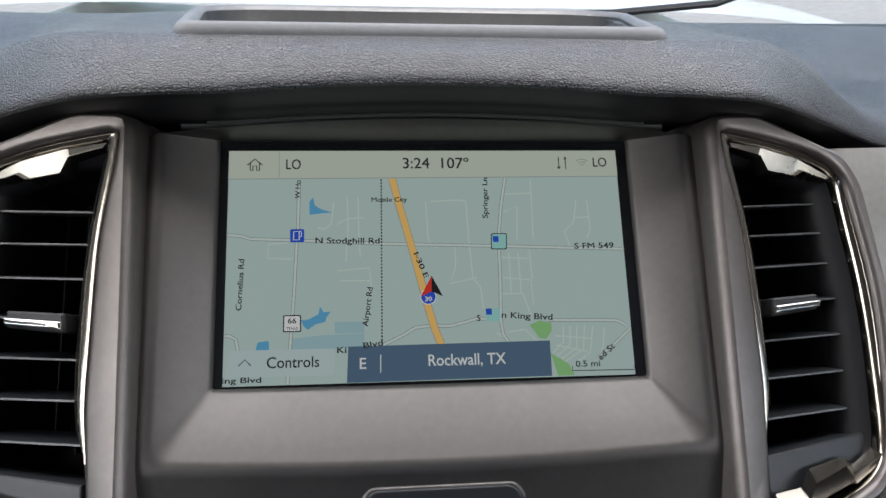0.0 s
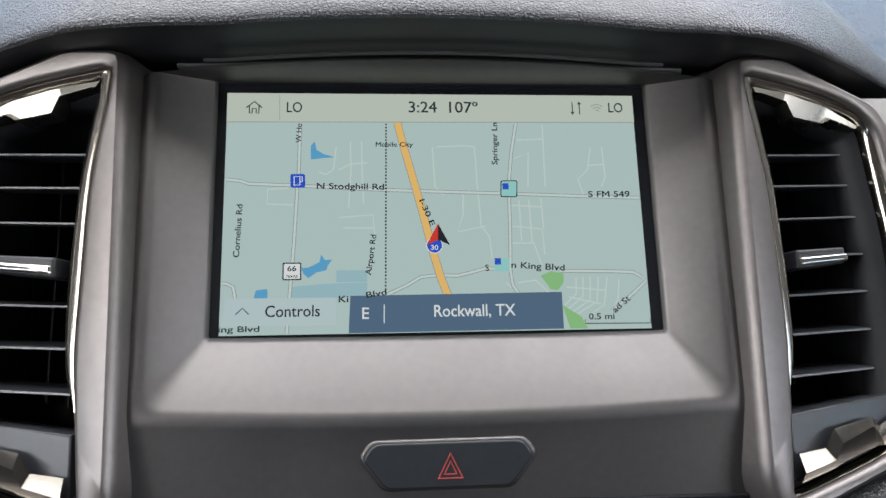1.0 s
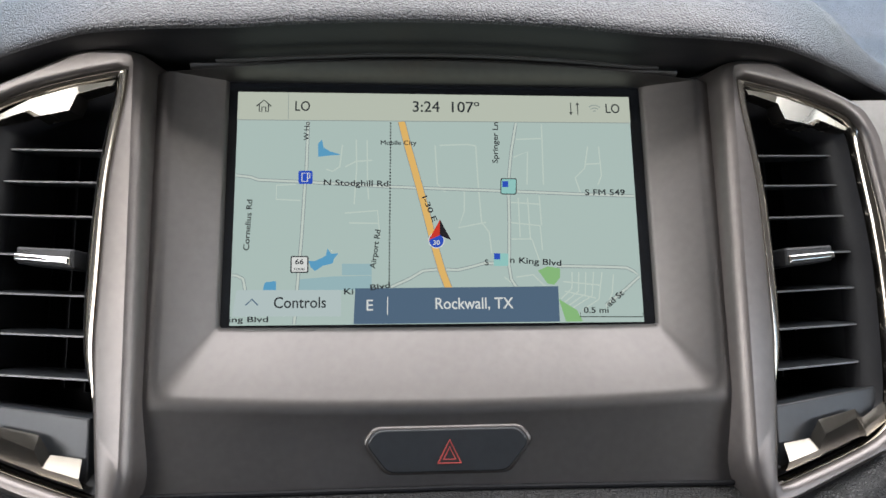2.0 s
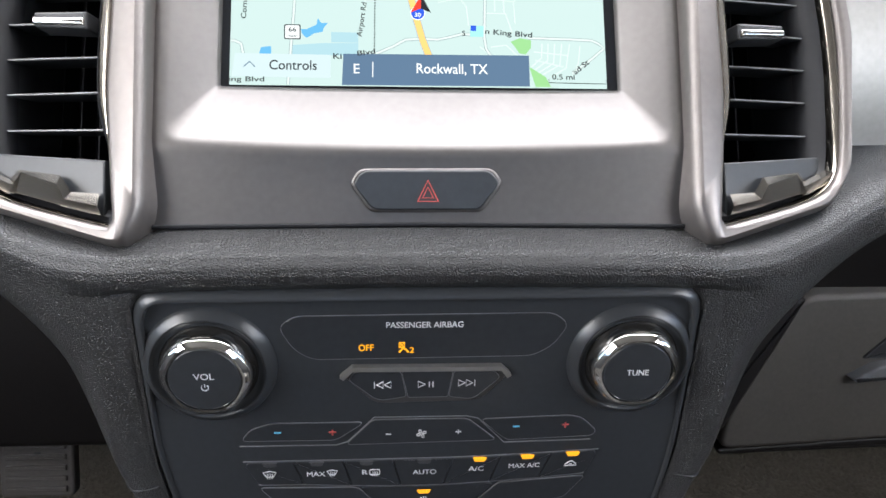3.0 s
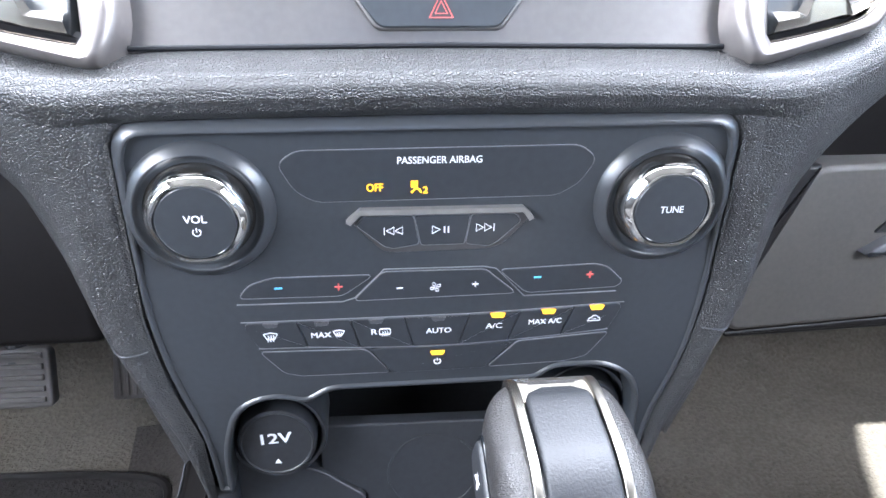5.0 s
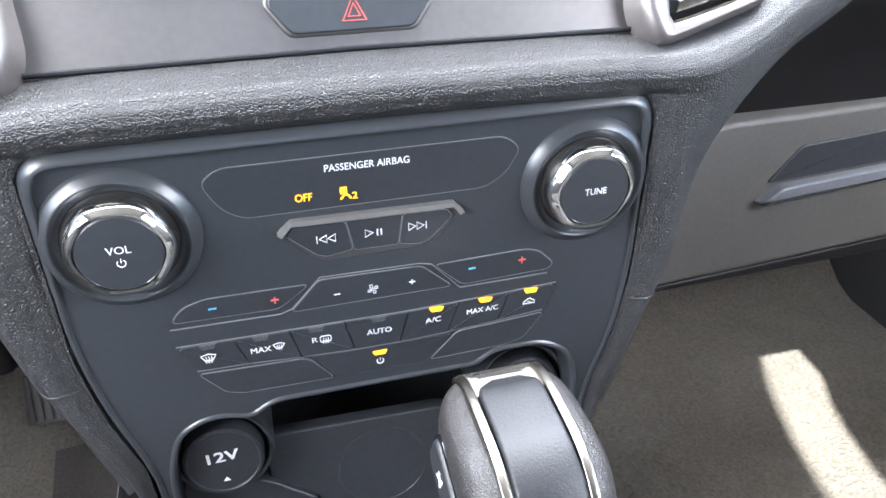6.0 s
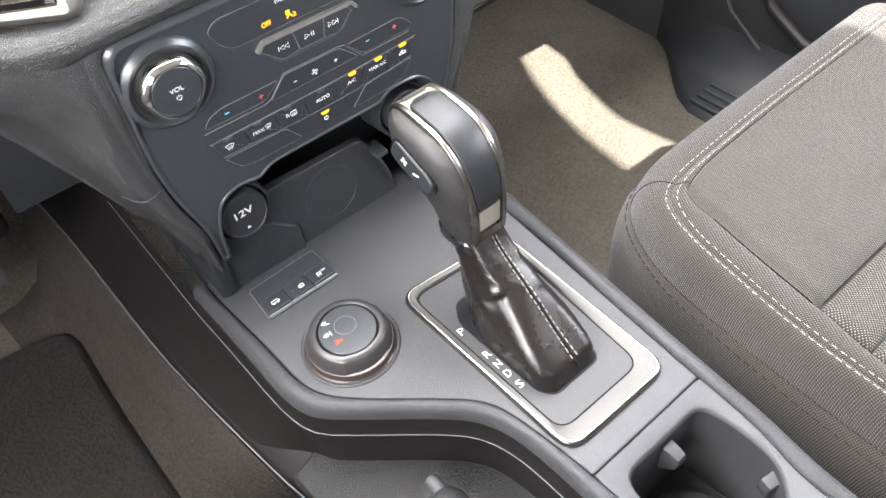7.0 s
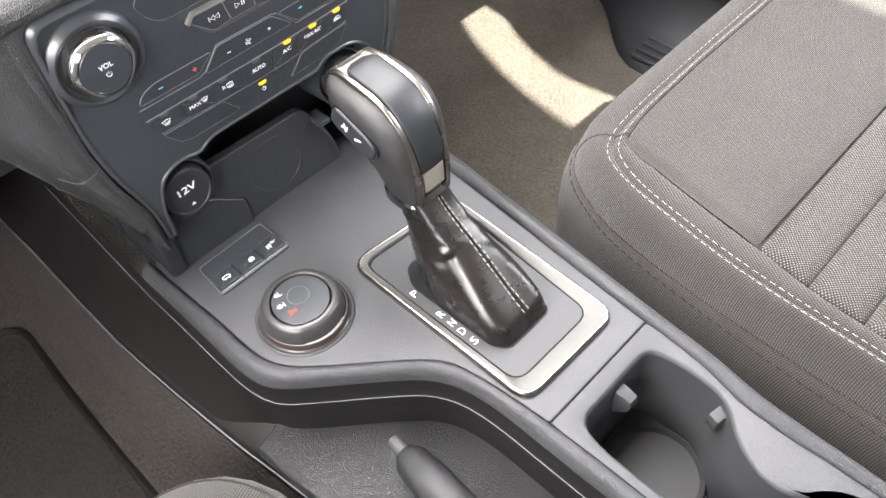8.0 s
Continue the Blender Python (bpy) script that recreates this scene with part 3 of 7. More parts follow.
        part("panel_surround", grid(leg, 30, 36), M_LEG, dash, "black grained side of the centre stack", smooth=60)
    # black carrier behind the stack
    part("carrier", box((-0.20, 0.075, 0.60), (0.20, 0.10, 0.95)), M_BLACK, dash)
    # silver trim beyond the vents
    for side in (1, -1):
        def trim(u, v):
            x = 0.19 + 0.55 * u
            z = 0.826 + 0.115 * v
            y = 0.002 + (x - 0.19) * 0.10 + 0.045 * v + 0.012 * math.sin(math.pi * v) * -1
            return Vector((side * x, y, z))
        part("side_trim", grid(trim, 30, 16), M_TRIM, dash, "satin silver dash trim")
        # underside between the roll and the glove box
        def under(u, v):
            x = 0.16 + 0.58 * u
            y0, z0 = ridge_at(x)
            a, b = Vector((x, y0 + 0.006, z0 - 0.011)), Vector((x, 0.085, 0.70))
            p = a.lerp(b, v)
            p.y += 0.02 * math.sin(math.pi * v)
            return Vector((side * p.x, p.y, p.z))
        part("under_panel", grid(under, 24, 14), M_SIDE, dash)
    part("knee_panel", box((-0.74, 0.10, 0.56), (-0.21, 0.14, 0.72), 0.01), M_SIDE, dash)
    for side in (1, -1):
        bm = grid(lambda u, v: Vector((side * (0.112 + 0.012 * u + 0.02 * v), -0.055 + 0.20 * u, 0.58 + 0.19 * v)), 8, 8)
        part("stack_side", bm, M_SIDE, dash)


def glove_box():
    g = thing("glove_box", (0.45, 0.09, 0.57), "brown-grey plastic glove box door with a recessed handle", "glove box")
    fr = Frame2((0.0, 0.0156, 0.0), (1, 0, 0), (0, 0.12, 1))
    outline = rounded([(0.236, 0.560), (0.70, 0.585), (0.70, 0.695), (0.285, 0.686), (0.245, 0.63)], 0.012)
    part("door", plate(fr, outline, 0.0, 0.03, 0.004), M_GLOVE, g)
    part("handle", plate(fr, rounded([(0.325, 0.622), (0.46, 0.630), (0.45, 0.640), (0.345, 0.634)], 0.004), 0.010, 0.012, 0.002), M_GREYLINE, g, "pale grey pull handle")
    part("handle_recess", plate(fr, rounded([(0.335, 0.636), (0.45, 0.642), (0.44, 0.668), (0.362, 0.663)], 0.004), 0.002, 0.003, 0.001), M_BLACK, g)
    part("lower_edge", plate(fr, rounded([(0.24, 0.552), (0.70, 0.562), (0.70, 0.582), (0.238, 0.557)], 0.004), -0.006, 0.04, 0.002), M_SIDE, g)
    part("side_strip", plate(Frame2((0.0, -0.015, 0.0), (1, 0, 0), (0, 0.12, 1)), rounded([(0.20, 0.60), (0.222, 0.60), (0.268, 0.70), (0.25, 0.70)], 0.004), 0.0, 0.03, 0.003), M_SIDE, g)


# ---- screen unit ----
LEAN = radians(33)
SCR = Frame2((0, 0.002, 0.9035), (1, 0, 0), (0, math.sin(LEAN), math.cos(LEAN)))


def rect_loop(x0, x1, v0, v1, k=12, bow_bottom=0.0, bow_top=0.0):
    out = []
    for i in range(k):
        t = i / k
        out.append((x0 + (x1 - x0) * t, v0 - bow_bottom * 4 * t * (1 - t)))
    for i in range(k):
        out.append((x1, v0 + (v1 - v0) * i / k))
    for i in range(k):
        t = i / k
        out.append((x1 + (x0 - x1) * t, v1 + bow_top * 4 * t * (1 - t)))
    for i in range(k):
        out.append((x0, v1 + (v0 - v1) * i / k))
    return out


def soft_loop(x0, x1, v0, v1, r, bow_bottom=0.0, bow_top=0.0, k=12, m=6):
    """A four-sided outline with bowed long sides and its two lower corners rounded by r."""
    out = []
    for i in range(k + 1):
        t = i / k
        out.append((x0 + r + (x1 - x0 - 2 * r) * t, v0 - bow_bottom * 4 * t * (1 - t)))
    out += [(x1 - r + r * math.sin(a), v0 + r - r * math.cos(a)) for a in (math.pi / 2 * q / m for q in range(1, m))]
    out += [(x1, v0 + r + (v1 - v0 - r) * i / k) for i in range(k + 1)]
    for i in range(1, k + 1):
        t = i / k
        out.append((x1 + (x0 - x1) * t, v1 + bow_top * 4 * t * (1 - t)))
    out += [(x0, v1 + (v0 + r - v1) * i / k) for i in range(1, k + 1)]
    out += [(x0 + r - r * math.cos(a), v0 + r - r * math.sin(a)) for a in (math.pi / 2 * q / m for q in range(1, m))]
    return out


def mm(pts):
    return [(a / 1000, b / 1000) for a, b in pts]


def display_unit():
    unit = thing("display_unit", (0, -0.05, 0.80), "satin silver bezel round a lit navigation display", "display")
    prof = [
        (soft_loop(-0.1155, 0.1155, -0.1125, 0.050, 0.001, 0.002, 0.008), -0.010),
        (soft_loop(-0.1175, 0.1175, -0.1155, 0.052, 0.001, 0.002, 0.008), 0.0025),
        (soft_loop(-0.1170, 0.1170, -0.1000, 0.052, 0.002, 0.002, 0.008), 0.0060),
        (soft_loop(-0.1158, 0.1158, -0.0860, 0.0515, 0.005, 0.0025, 0.008), 0.0090),
        (soft_loop(-0.1140, 0.1140, -0.0830, 0.052, 0.006, 0.003, 0.0075), 0.0100),
        (soft_loop(-0.1120, 0.1120, -0.0808, 0.0525, 0.007, 0.003, 0.007), 0.0106),
        (soft_loop(-0.1098, 0.1098, -0.0788, 0.0527, 0.007, 0.003, 0.0065), 0.0106),
        (soft_loop(-0.1078, 0.1078, -0.0768, 0.0527, 0.007, 0.0028, 0.006), 0.0099),
        (soft_loop(-0.1055, 0.1055, -0.0742, 0.0528, 0.006, 0.0026, 0.005), 0.0086),
        (soft_loop(-0.0905, 0.0905, -0.0532, 0.0533, 0.002, 0.0008, 0.0), 0.0016),
        (soft_loop(-0.0893, 0.0893, -0.0515, 0.0534, 0.001, 0.0006, 0.0), 0.0004),
        (soft_loop(-0.0885, 0.0885, -0.0505, 0.0535, 0.001, 0.0005, 0.0), -0.0015),
    ]
    part("bezel", ring(SCR, prof), M_SILVER, unit, "satin silver bezel sloping to the glass", smooth=40)
    def lip_row(dv, c):
        return [SCR(a, 0.0562 + 0.0022 * (1 - (a / 0.1035) ** 2) + dv, c) for a in (-0.1035 + 0.207 * q / 32 for q in range(33))]
    part("top_lip", loft([lip_row(0.0050, 0.0010), lip_row(0.0046, 0.0060), lip_row(0.0030, 0.0074), lip_row(0.0008, 0.0072), lip_row(0.0, 0.0056)], False), M_SILVER_DARK, unit, "dark satin lip over the display", smooth=60)
    # Shade on the bezel's upper slope is put into this dark plastic.
    part("top_slope", loft([lip_row(0.0, 0.0056), [SCR(-0.1035 + 0.207 * q / 32, 0.0540, -0.0004) for q in range(33)]], False), M_FACE, unit, "slope between lip and display, darkened in colour for its shade")
    glass = part("screen_glass", plate(SCR, rounded(rect_loop(-0.0895, 0.0895, -0.0515, 0.0545, 1), 0.002), -0.0010, 0.004, 0.0003), M_GLOSS, unit, "black display glass")

    S = SCREEN
    tone = {
        "land": glow("map_land", (0.52, 0.66, 0.62), S), "bar": glow("map_bar", (0.60, 0.66, 0.56), S), "ink": glow("map_ink", (0.035, 0.04, 0.045), S),
        "road": glow("map_road", (0.66, 0.76, 0.70), S), "edge": glow("map_road_edge", (0.30, 0.36, 0.37), S), "minor": glow("map_lane", (0.64, 0.76, 0.69), S),
        "highway": glow("map_highway", (0.93, 0.58, 0.18), S), "lake": glow("map_lake", (0.13, 0.42, 0.68), S), "tint": glow("map_tint", (0.38, 0.58, 0.62), S),
        "park": glow("map_park", (0.30, 0.60, 0.25), S), "panel": glow("map_panel", (0.10, 0.17, 0.26), S), "white": glow("map_white", (0.85, 0.88, 0.86), S),
        "blue": glow("map_sign_blue", (0.03, 0.10, 0.62), S), "mint": glow("map_mint", (0.35, 0.70, 0.66), S), "red": glow("map_red", (0.75, 0.05, 0.03), S),
        "dark": glow("map_dark", (0.02, 0.02, 0.025), S), "pale": glow("map_pale", (0.56, 0.68, 0.68), S), "faint": glow("map_faint", (0.36, 0.42, 0.40), S),
    }
    base = part("picture", plate(SCR, rect_loop(-0.0850, 0.0838, -0.0500, 0.0490, 1), -0.0006, 0.0008, 0.0001), tone["land"], unit, "lit street map with a pale status bar")

    def area(name, pts, c, key, r=0.0):
        part(name, plate(SCR, rounded(mm(pts), r / 1000), c, 0.0001, 0.00002), tone[key], base)

    def line(name, pts, w, c, key, closed=False):
        part(name, ribbon(SCR, mm(pts), w / 1000, c, 0.00005, closed), tone[key], base)

    def words(text, a, b, size, key="ink", turn=0.0, width=None, c=0.00012):
        part("caption", lettering(SCR, text, a / 1000, b / 1000, size / 1000, c, turn, width / 1000 if width else None, 0.009 if size > 3.2 else 0.016), tone[key], base)

    # tinted ground, lakes and parks
    area("tint", [(-57.8, -36), (-57.9, -31.5), (-45.1, -30.4), (-28.7, -30.1), (-28.7, -36)], -0.00045, "tint")
    area("tint", [(-40.8, -25.1), (-28.7, -25.2), (-28.7, -29.9), (-40.7, -29.9)], -0.00045, "tint")
    area("lake", [(-51.2, 26.3), (-49.6, 28.2), (-48.9, 24.6), (-46.2, 22.9), (-41.6, 21.5), (-45.5, 21.2), (-51.1, 20.5)], -0.0004, "lake", 0.4)
    area("lake", [(-54.3, -24.0), (-51.7, -24.0), (-47.3, -21.8), (-46.7, -18.7), (-45.2, -21.0), (-42.3, -20.8), (-44.1, -23.2), (-44.5, -25.0), (-48.4, -25.9), (-51.6, -28.1), (-53.4, -26.5)], -0.0004, "lake", 0.3)
    area("lake", [(-72.4, -36.5), (-71.6, -32.7), (-67.1, -32.1), (-67.0, -36.5)], -0.0004, "lake", 0.7)
    area("park", [(40.1, -28.3), (44.3, -26.5), (49.5, -27.5), (49.3, -31.2), (46.8, -34.3), (43.9, -33.8), (42.2, -31.1)], -0.0004, "park", 0.4)
    area("park", [(48.3, -40.2), (55.7, -44.9), (58.0, -49.6), (50.9, -49.6)], -0.0004, "park", 0.4)
    # faint lanes
    lanes = [[(-47.7, 15.0), (-45, 14.2), (-42.1, 16.2), (-41.0, 25.8)], [(-39.8, 16.2), (-35.3, 18.6), (-28.5, 19.1)], [(-35.3, 28.2), (-35, 16.2), (-36, 0)], [(-30.7, 28), (-30.5, 10), (-30, 2)],
             [(15.5, 25.9), (16.1, 8.9), (17.1, -7.7), (20.2, -12), (21.0, -21)], [(-1.9, 25.9), (-1.2, 8.9), (2.2, 5.4)], [(31.8, 21.0), (37.8, 23.5), (37.0, 8.8)], [(44.4, 35.9), (44.1, 8.8)],
             [(33, 29), (44, 29.5)], [(64.2, 26.0), (62.3, 16.1), (58, 12), (60, 5)], [(69, 26), (69.5, 13), (67.7, 8.8)], [(62.5, 18), (69, 18.4)], [(29.2, -7.8), (41.9, -9.1), (42.4, -19.6)],
             [(28.9, -14.8), (38.1, -14.9), (41.0, -24.2)], [(33, 3), (33.2, -14)], [(37, 3), (37.5, -15)], [(29, 1), (42, 0.2)], [(42, 4), (42.5, -9)], [(-39.7, -3.8), (-26.3, -2.7), (-25.3, -14.3)],
             [(-38, -8), (-26, -8.2)], [(10.2, 6.5), (9.9, -3.0), (7.4, -10.0), (18.9, -7.7)], [(54.5, -29), (54.1, -35.8), (49.2, -40.3)], [(60.3, -29), (59.6, -38.2), (51.3, -43.7)],
             [(57.3, -29), (56.8, -37), (50.3, -42)], [(63.6, -29), (62.4, -39), (54, -44)], [(67.2, -29.1), (65.2, -40.5), (58, -44.9)], [(72, -30), (71, -38), (68, -44)], [(50.5, -33), (66, -34.5)],
             [(51, -37), (64, -40)], [(0, 26), (12, 26.5), (15.5, 25.9)], [(-60, 8.5), (-68, 8), (-68, 2), (-58, 1.5)], [(31, -31), (38, -30), (44, -36)], [(26, -31), (30, -34)]]
    for pts in lanes:
        line("lane", pts, 0.55, -0.00042, "minor")
    # roads with their dark edges
    roads = [[(-55.5, 36), (-55.9, 13.8), (-56.3, 9.1), (-57.3, -14.0), (-58.3, -29.8), (-59.5, -49.8)], [(-84.8, 12.2), (-78.7, 11.5), (-75.4, 10.3), (-58.8, 9.6), (-21.7, 7.6), (-8.1, 7.1), (25.2, 6.0), (59.1, 4.7), (83.4, 3.9)],
             [(33.2, 36.4), (30.7, 23.5), (29.2, 11.3), (28.9, 4.1), (28.8, -7.8), (28.1, -26.3), (28.8, -32.0), (32.0, -37)], [(-21, -35), (-13.3, -31.5), (-7.7, -28.2), (-1.0, -27.6), (6.8, -27.9), (12.5, -26.6), (17.8, -25.1), (28, -25.4)],
             [(48.1, -26.4), (68.5, -26.8), (77.8, -27.2), (80.5, -28.6), (83.2, -30.8), (77.1, -36.1), (68.0, -43)], [(-84.8, -29.8), (-82.8, -29.9), (-80.2, -31.2), (-79.2, -36)]]
    for pts in roads:
        line("road_edge", pts, 1.5, -0.0004, "edge")
        line("road", pts, 0.95, -0.00035, "road")
    line("highway_edge", [(-16.1, 36.4), (-13.5, 25.4), (-9.2, 9.0), (-6.5, -1.7), (-3.0, -16.8), (0.1, -28.3), (2.9, -36)], 3.3, -0.0003, "edge")
    line("highway", [(-16.1, 36.4), (-13.5, 25.4), (-9.2, 9.0), (-6.5, -1.7), (-3.0, -16.8), (0.1, -28.3), (2.9, -36)], 2.8, -0.00026, "highway")
    # rail line
    bm = bmesh.new()
    for k in range(52):
        y = 36 - k * 1.37
        x = -20.8 - 0.012 * (30 - y)
        ribbon(SCR, mm([(x, y), (x, y - 0.8)]), 0.0006, -0.00026, 0.00003, False, bm)
    part("rail_dash", bm, tone["dark"], base)
    # status bar
    area("status_bar", [(-85, 36.4), (83.8, 36.9), (83.8, 49), (-85, 49)], -0.0002, "bar")
    line("bar_edge", [(-85, 36.4), (83.8, 36.9)], 0.35, -0.00015, "faint")
    line("bar_split", [(-64, 48.4), (-63.8, 37.2)], 0.25, -0.00015, "faint")
    line("home_roof", [(-77.2, 42.6), (-74.1, 45.3), (-71.0, 42.6)], 0.5, -0.0001, "ink")
    line("home_walls", [(-76.0, 43.4), (-76.0, 40.2), (-74.9, 40.2), (-74.9, 42.2), (-73.3, 42.2), (-73.3, 40.2), (-72.2, 40.2), (-72.2, 43.4)], 0.45, -0.0001, "ink")
    words("LO", -57.9, 42.8, 4.6, width=6.2)
    words("3:24", -5.5, 43.2, 5.0, width=11.6)
    words("107º", 11.5, 43.2, 5.0, width=12.0)
    words("LO", 76.1, 43.4, 4.4, width=6.2)
    for x, up in ((57.6, -1), (60.6, 1)):
        line("link_arrow", [(x, 40.4), (x, 46)], 0.4, -0.0001, "ink")
        y = 40.4 if up < 0 else 46.0
        area("arrow_head", [(x - 0.8, y - up * 1.1), (x + 0.8, y - up * 1.1), (x, y + up * 0.2)], -0.0001, "ink")
    for r in (1.0, 2.3, 3.6):
        line("signal_arc", [(68.1 + r * math.cos(radians(t)), 41.3 + r * math.sin(radians(t))) for t in range(45, 136, 10)], 0.4, -0.0001, "faint")
    # signs
    area("fuel_sign", [(-59.0, 8.6), (-53.2, 8.6), (-53.3, 14.3), (-59.1, 14.3)], -0.0002, "blue", 0.8)
    line("fuel_pump", [(-57.6, 9.6), (-57.6, 13.2), (-55.3, 13.2), (-55.3, 9.6)], 0.45, -0.0001, "white", True)
    line("fuel_hose", [(-55.2, 11.0), (-54.4, 11.0), (-54.4, 13.0), (-55, 13.4)], 0.35, -0.0001, "white")
    area("place_sign_edge", [(25.4, 4.4), (32.3, 4.3), (32.7, 11.5), (25.7, 11.5)], -0.00025, "ink", 0.9)
    area("place_sign", [(25.8, 4.8), (31.9, 4.7), (32.3, 11.1), (26.1, 11.1)], -0.0002, "mint", 0.7)
    area("place_mark", [(26.4, 7.6), (28.9, 7.6), (28.9, 10.2), (26.4, 10.2)], -0.00015, "blue", 0.2)
    area("place_sign", [(21.6, -26.3), (27.7, -26.3), (27.9, -21.1), (21.8, -21.0)], -0.0002, "mint", 0.4)
    area("place_mark", [(21.9, -23.6), (24.4, -23.6), (24.4, -21.0), (21.9, -21.0)], -0.00015, "blue", 0.2)
    area("route_sign_edge", [(-61.5, -28.9), (-54.2, -28.9), (-54.3, -21.9), (-61.5, -21.9)], -0.0002, "ink", 0.7)
    area("route_sign", [(-61.0, -28.4), (-54.7, -28.4), (-54.8, -22.4), (-61.0, -22.4)], -0.00015, "white", 0.5)
    words("66", -57.9, -24.3, 2.2, width=3.4, c=-0.0001)
    words("TEXAS", -57.9, -27.4, 1.0, width=4.6, c=-0.0001)
    part("shield", plate(SCR, circle(-0.002, -0.0155, 0.0031), -0.00018, 0.0001, 0.00002), tone["blue"], base)
    line("shield_edge", [(-2 + 3.2 * math.cos(t / 4), -15.5 + 3.2 * math.sin(t / 4)) for t in range(25)], 0.4, -0.00014, "white", True)
    words("30", -2.0, -16.4, 2.0, "white", width=2.9, c=-0.00012)
    area("position_arrow", [(-0.4, -6.6), (-5.2, -15.4), (-0.6, -13.3)], 0.0, "red")
    area("position_arrow", [(-0.4, -6.6), (-0.6, -13.3), (4.1, -15.4)], 0.0, "dark")
    # street captions
    words("W Ho", -56.0, 31.6, 2.2, turn=88, width=8.2)
    words("Mobile City", -17.4, 26.5, 2.0, width=15.2)
    words("N Stodghill Rd", -35.2, 8.6, 2.6, turn=-1, width=26.8)
    words("S FM 549", 70.4, 5.4, 2.6, width=17.4)
    words("Springer Ln", 24.2, 27.3, 2.4, turn=88, width=18.4)
    words("I-30 E", -4.6, -2.0, 2.3, turn=-68, width=11.6)
    words("Cornelius Rd", -79.0, -9.0, 2.4, turn=88, width=21.4)
    words("Airport Rd", -26.9, -19.2, 2.4, turn=82, width=16.4)
    words("S", 18.7, -24.9, 2.6)
    words("n King Blvd", 39.2, -24.9, 2.6, turn=-4, width=21.6)
    words("ad St", 71.9, -40.2, 2.6, turn=39, width=8.6)
    words("ing Blvd", -77.4, -48.0, 2.3, width=15.4)
    words("Ki", -37.9, -36.6, 2.6, width=3.8)
    words("Blvd", -25.2, -34.6, 2.4, turn=8, width=8.0)
    words("0.5 mi", 63.6, -45.0, 2.5, width=10.4, c=0.0002)
    line("scale_bar", [(57.0, -46.0), (56.9, -47.7), (83.2, -48.0), (83.4, -46.3)], 0.35, 0.0, "ink")
    # lower panels
    area("controls_panel", [(-83.9, -46.4), (-40.9, -46.7), (-40.9, -36.0), (-82.6, -35.8)], 0.00005, "pale", 0.6)
    line("chevron", [(-78.8, -42.0), (-76.3, -39.6), (-73.9, -42.0)], 0.5, 0.00015, "panel")
    words("Controls", -57.3, -41.0, 4.6, "ink", width=20.8, c=0.00018)
    area("town_panel", [(-35.9, -49.9), (48.2, -49.6), (48.2, -35.0), (-35.3, -35.4)], 0.00005, "panel")
    words("E", -29.4, -42.3, 4.6, "white", width=2.6, c=0.00018)
    line("panel_split", [(-22.2, -39.0), (-22.3, -46.2)], 0.4, 0.00015, "white")
    words("Rockwall, TX", 13.2, -42.2, 4.8, "white", width=32.0, c=0.00018)

    part("parting_line", tube([(x, -0.0632, 0.8107 - 0.001 * abs(x) / 0.11) for x in (-0.114 + 0.0095 * q for q in range(25))], 0.0011, 8), M_VOID, unit, "dark gap under the bezel")
    # hazard switch on the lower part of the bezel
    low_face = Frame2((0, -0.05094, 0.8407), (1, 0, 0), (0, 0.3392, 0.9200))
    haz = [(-0.0308, -0.0153), (-0.0264, -0.0097), (0.0278, -0.0095), (0.0322, -0.0150), (0.0235, -0.0266), (-0.0223, -0.0267)]
    part("hazard_rim", plate(low_face, rounded([(a * 1.05, -0.018 + (b + 0.018) * 1.13) for a, b in haz], 0.003), 0.0014, 0.006, 0.0012), M_SILVER, unit, "satin silver rim of the hazard switch")
    b = part("hazard_switch", plate(low_face, rounded(haz, 0.003), 0.0022, 0.006, 0.0008), M_FACE, unit, "dark hazard switch with a red triangle")
    for s, w in ((1.0, 0.0007), (0.52, 0.0006)):
        part("triangle", ribbon(low_face, [(0.0012 - 0.0044 * s, -0.0198 - 0.0031 * s), (0.0012 + 0.0044 * s, -0.0198 - 0.0031 * s), (0.0012, -0.0198 + 0.0060 * s)], w, 0.0025, 0.0004, True), M_REDPRINT, b)


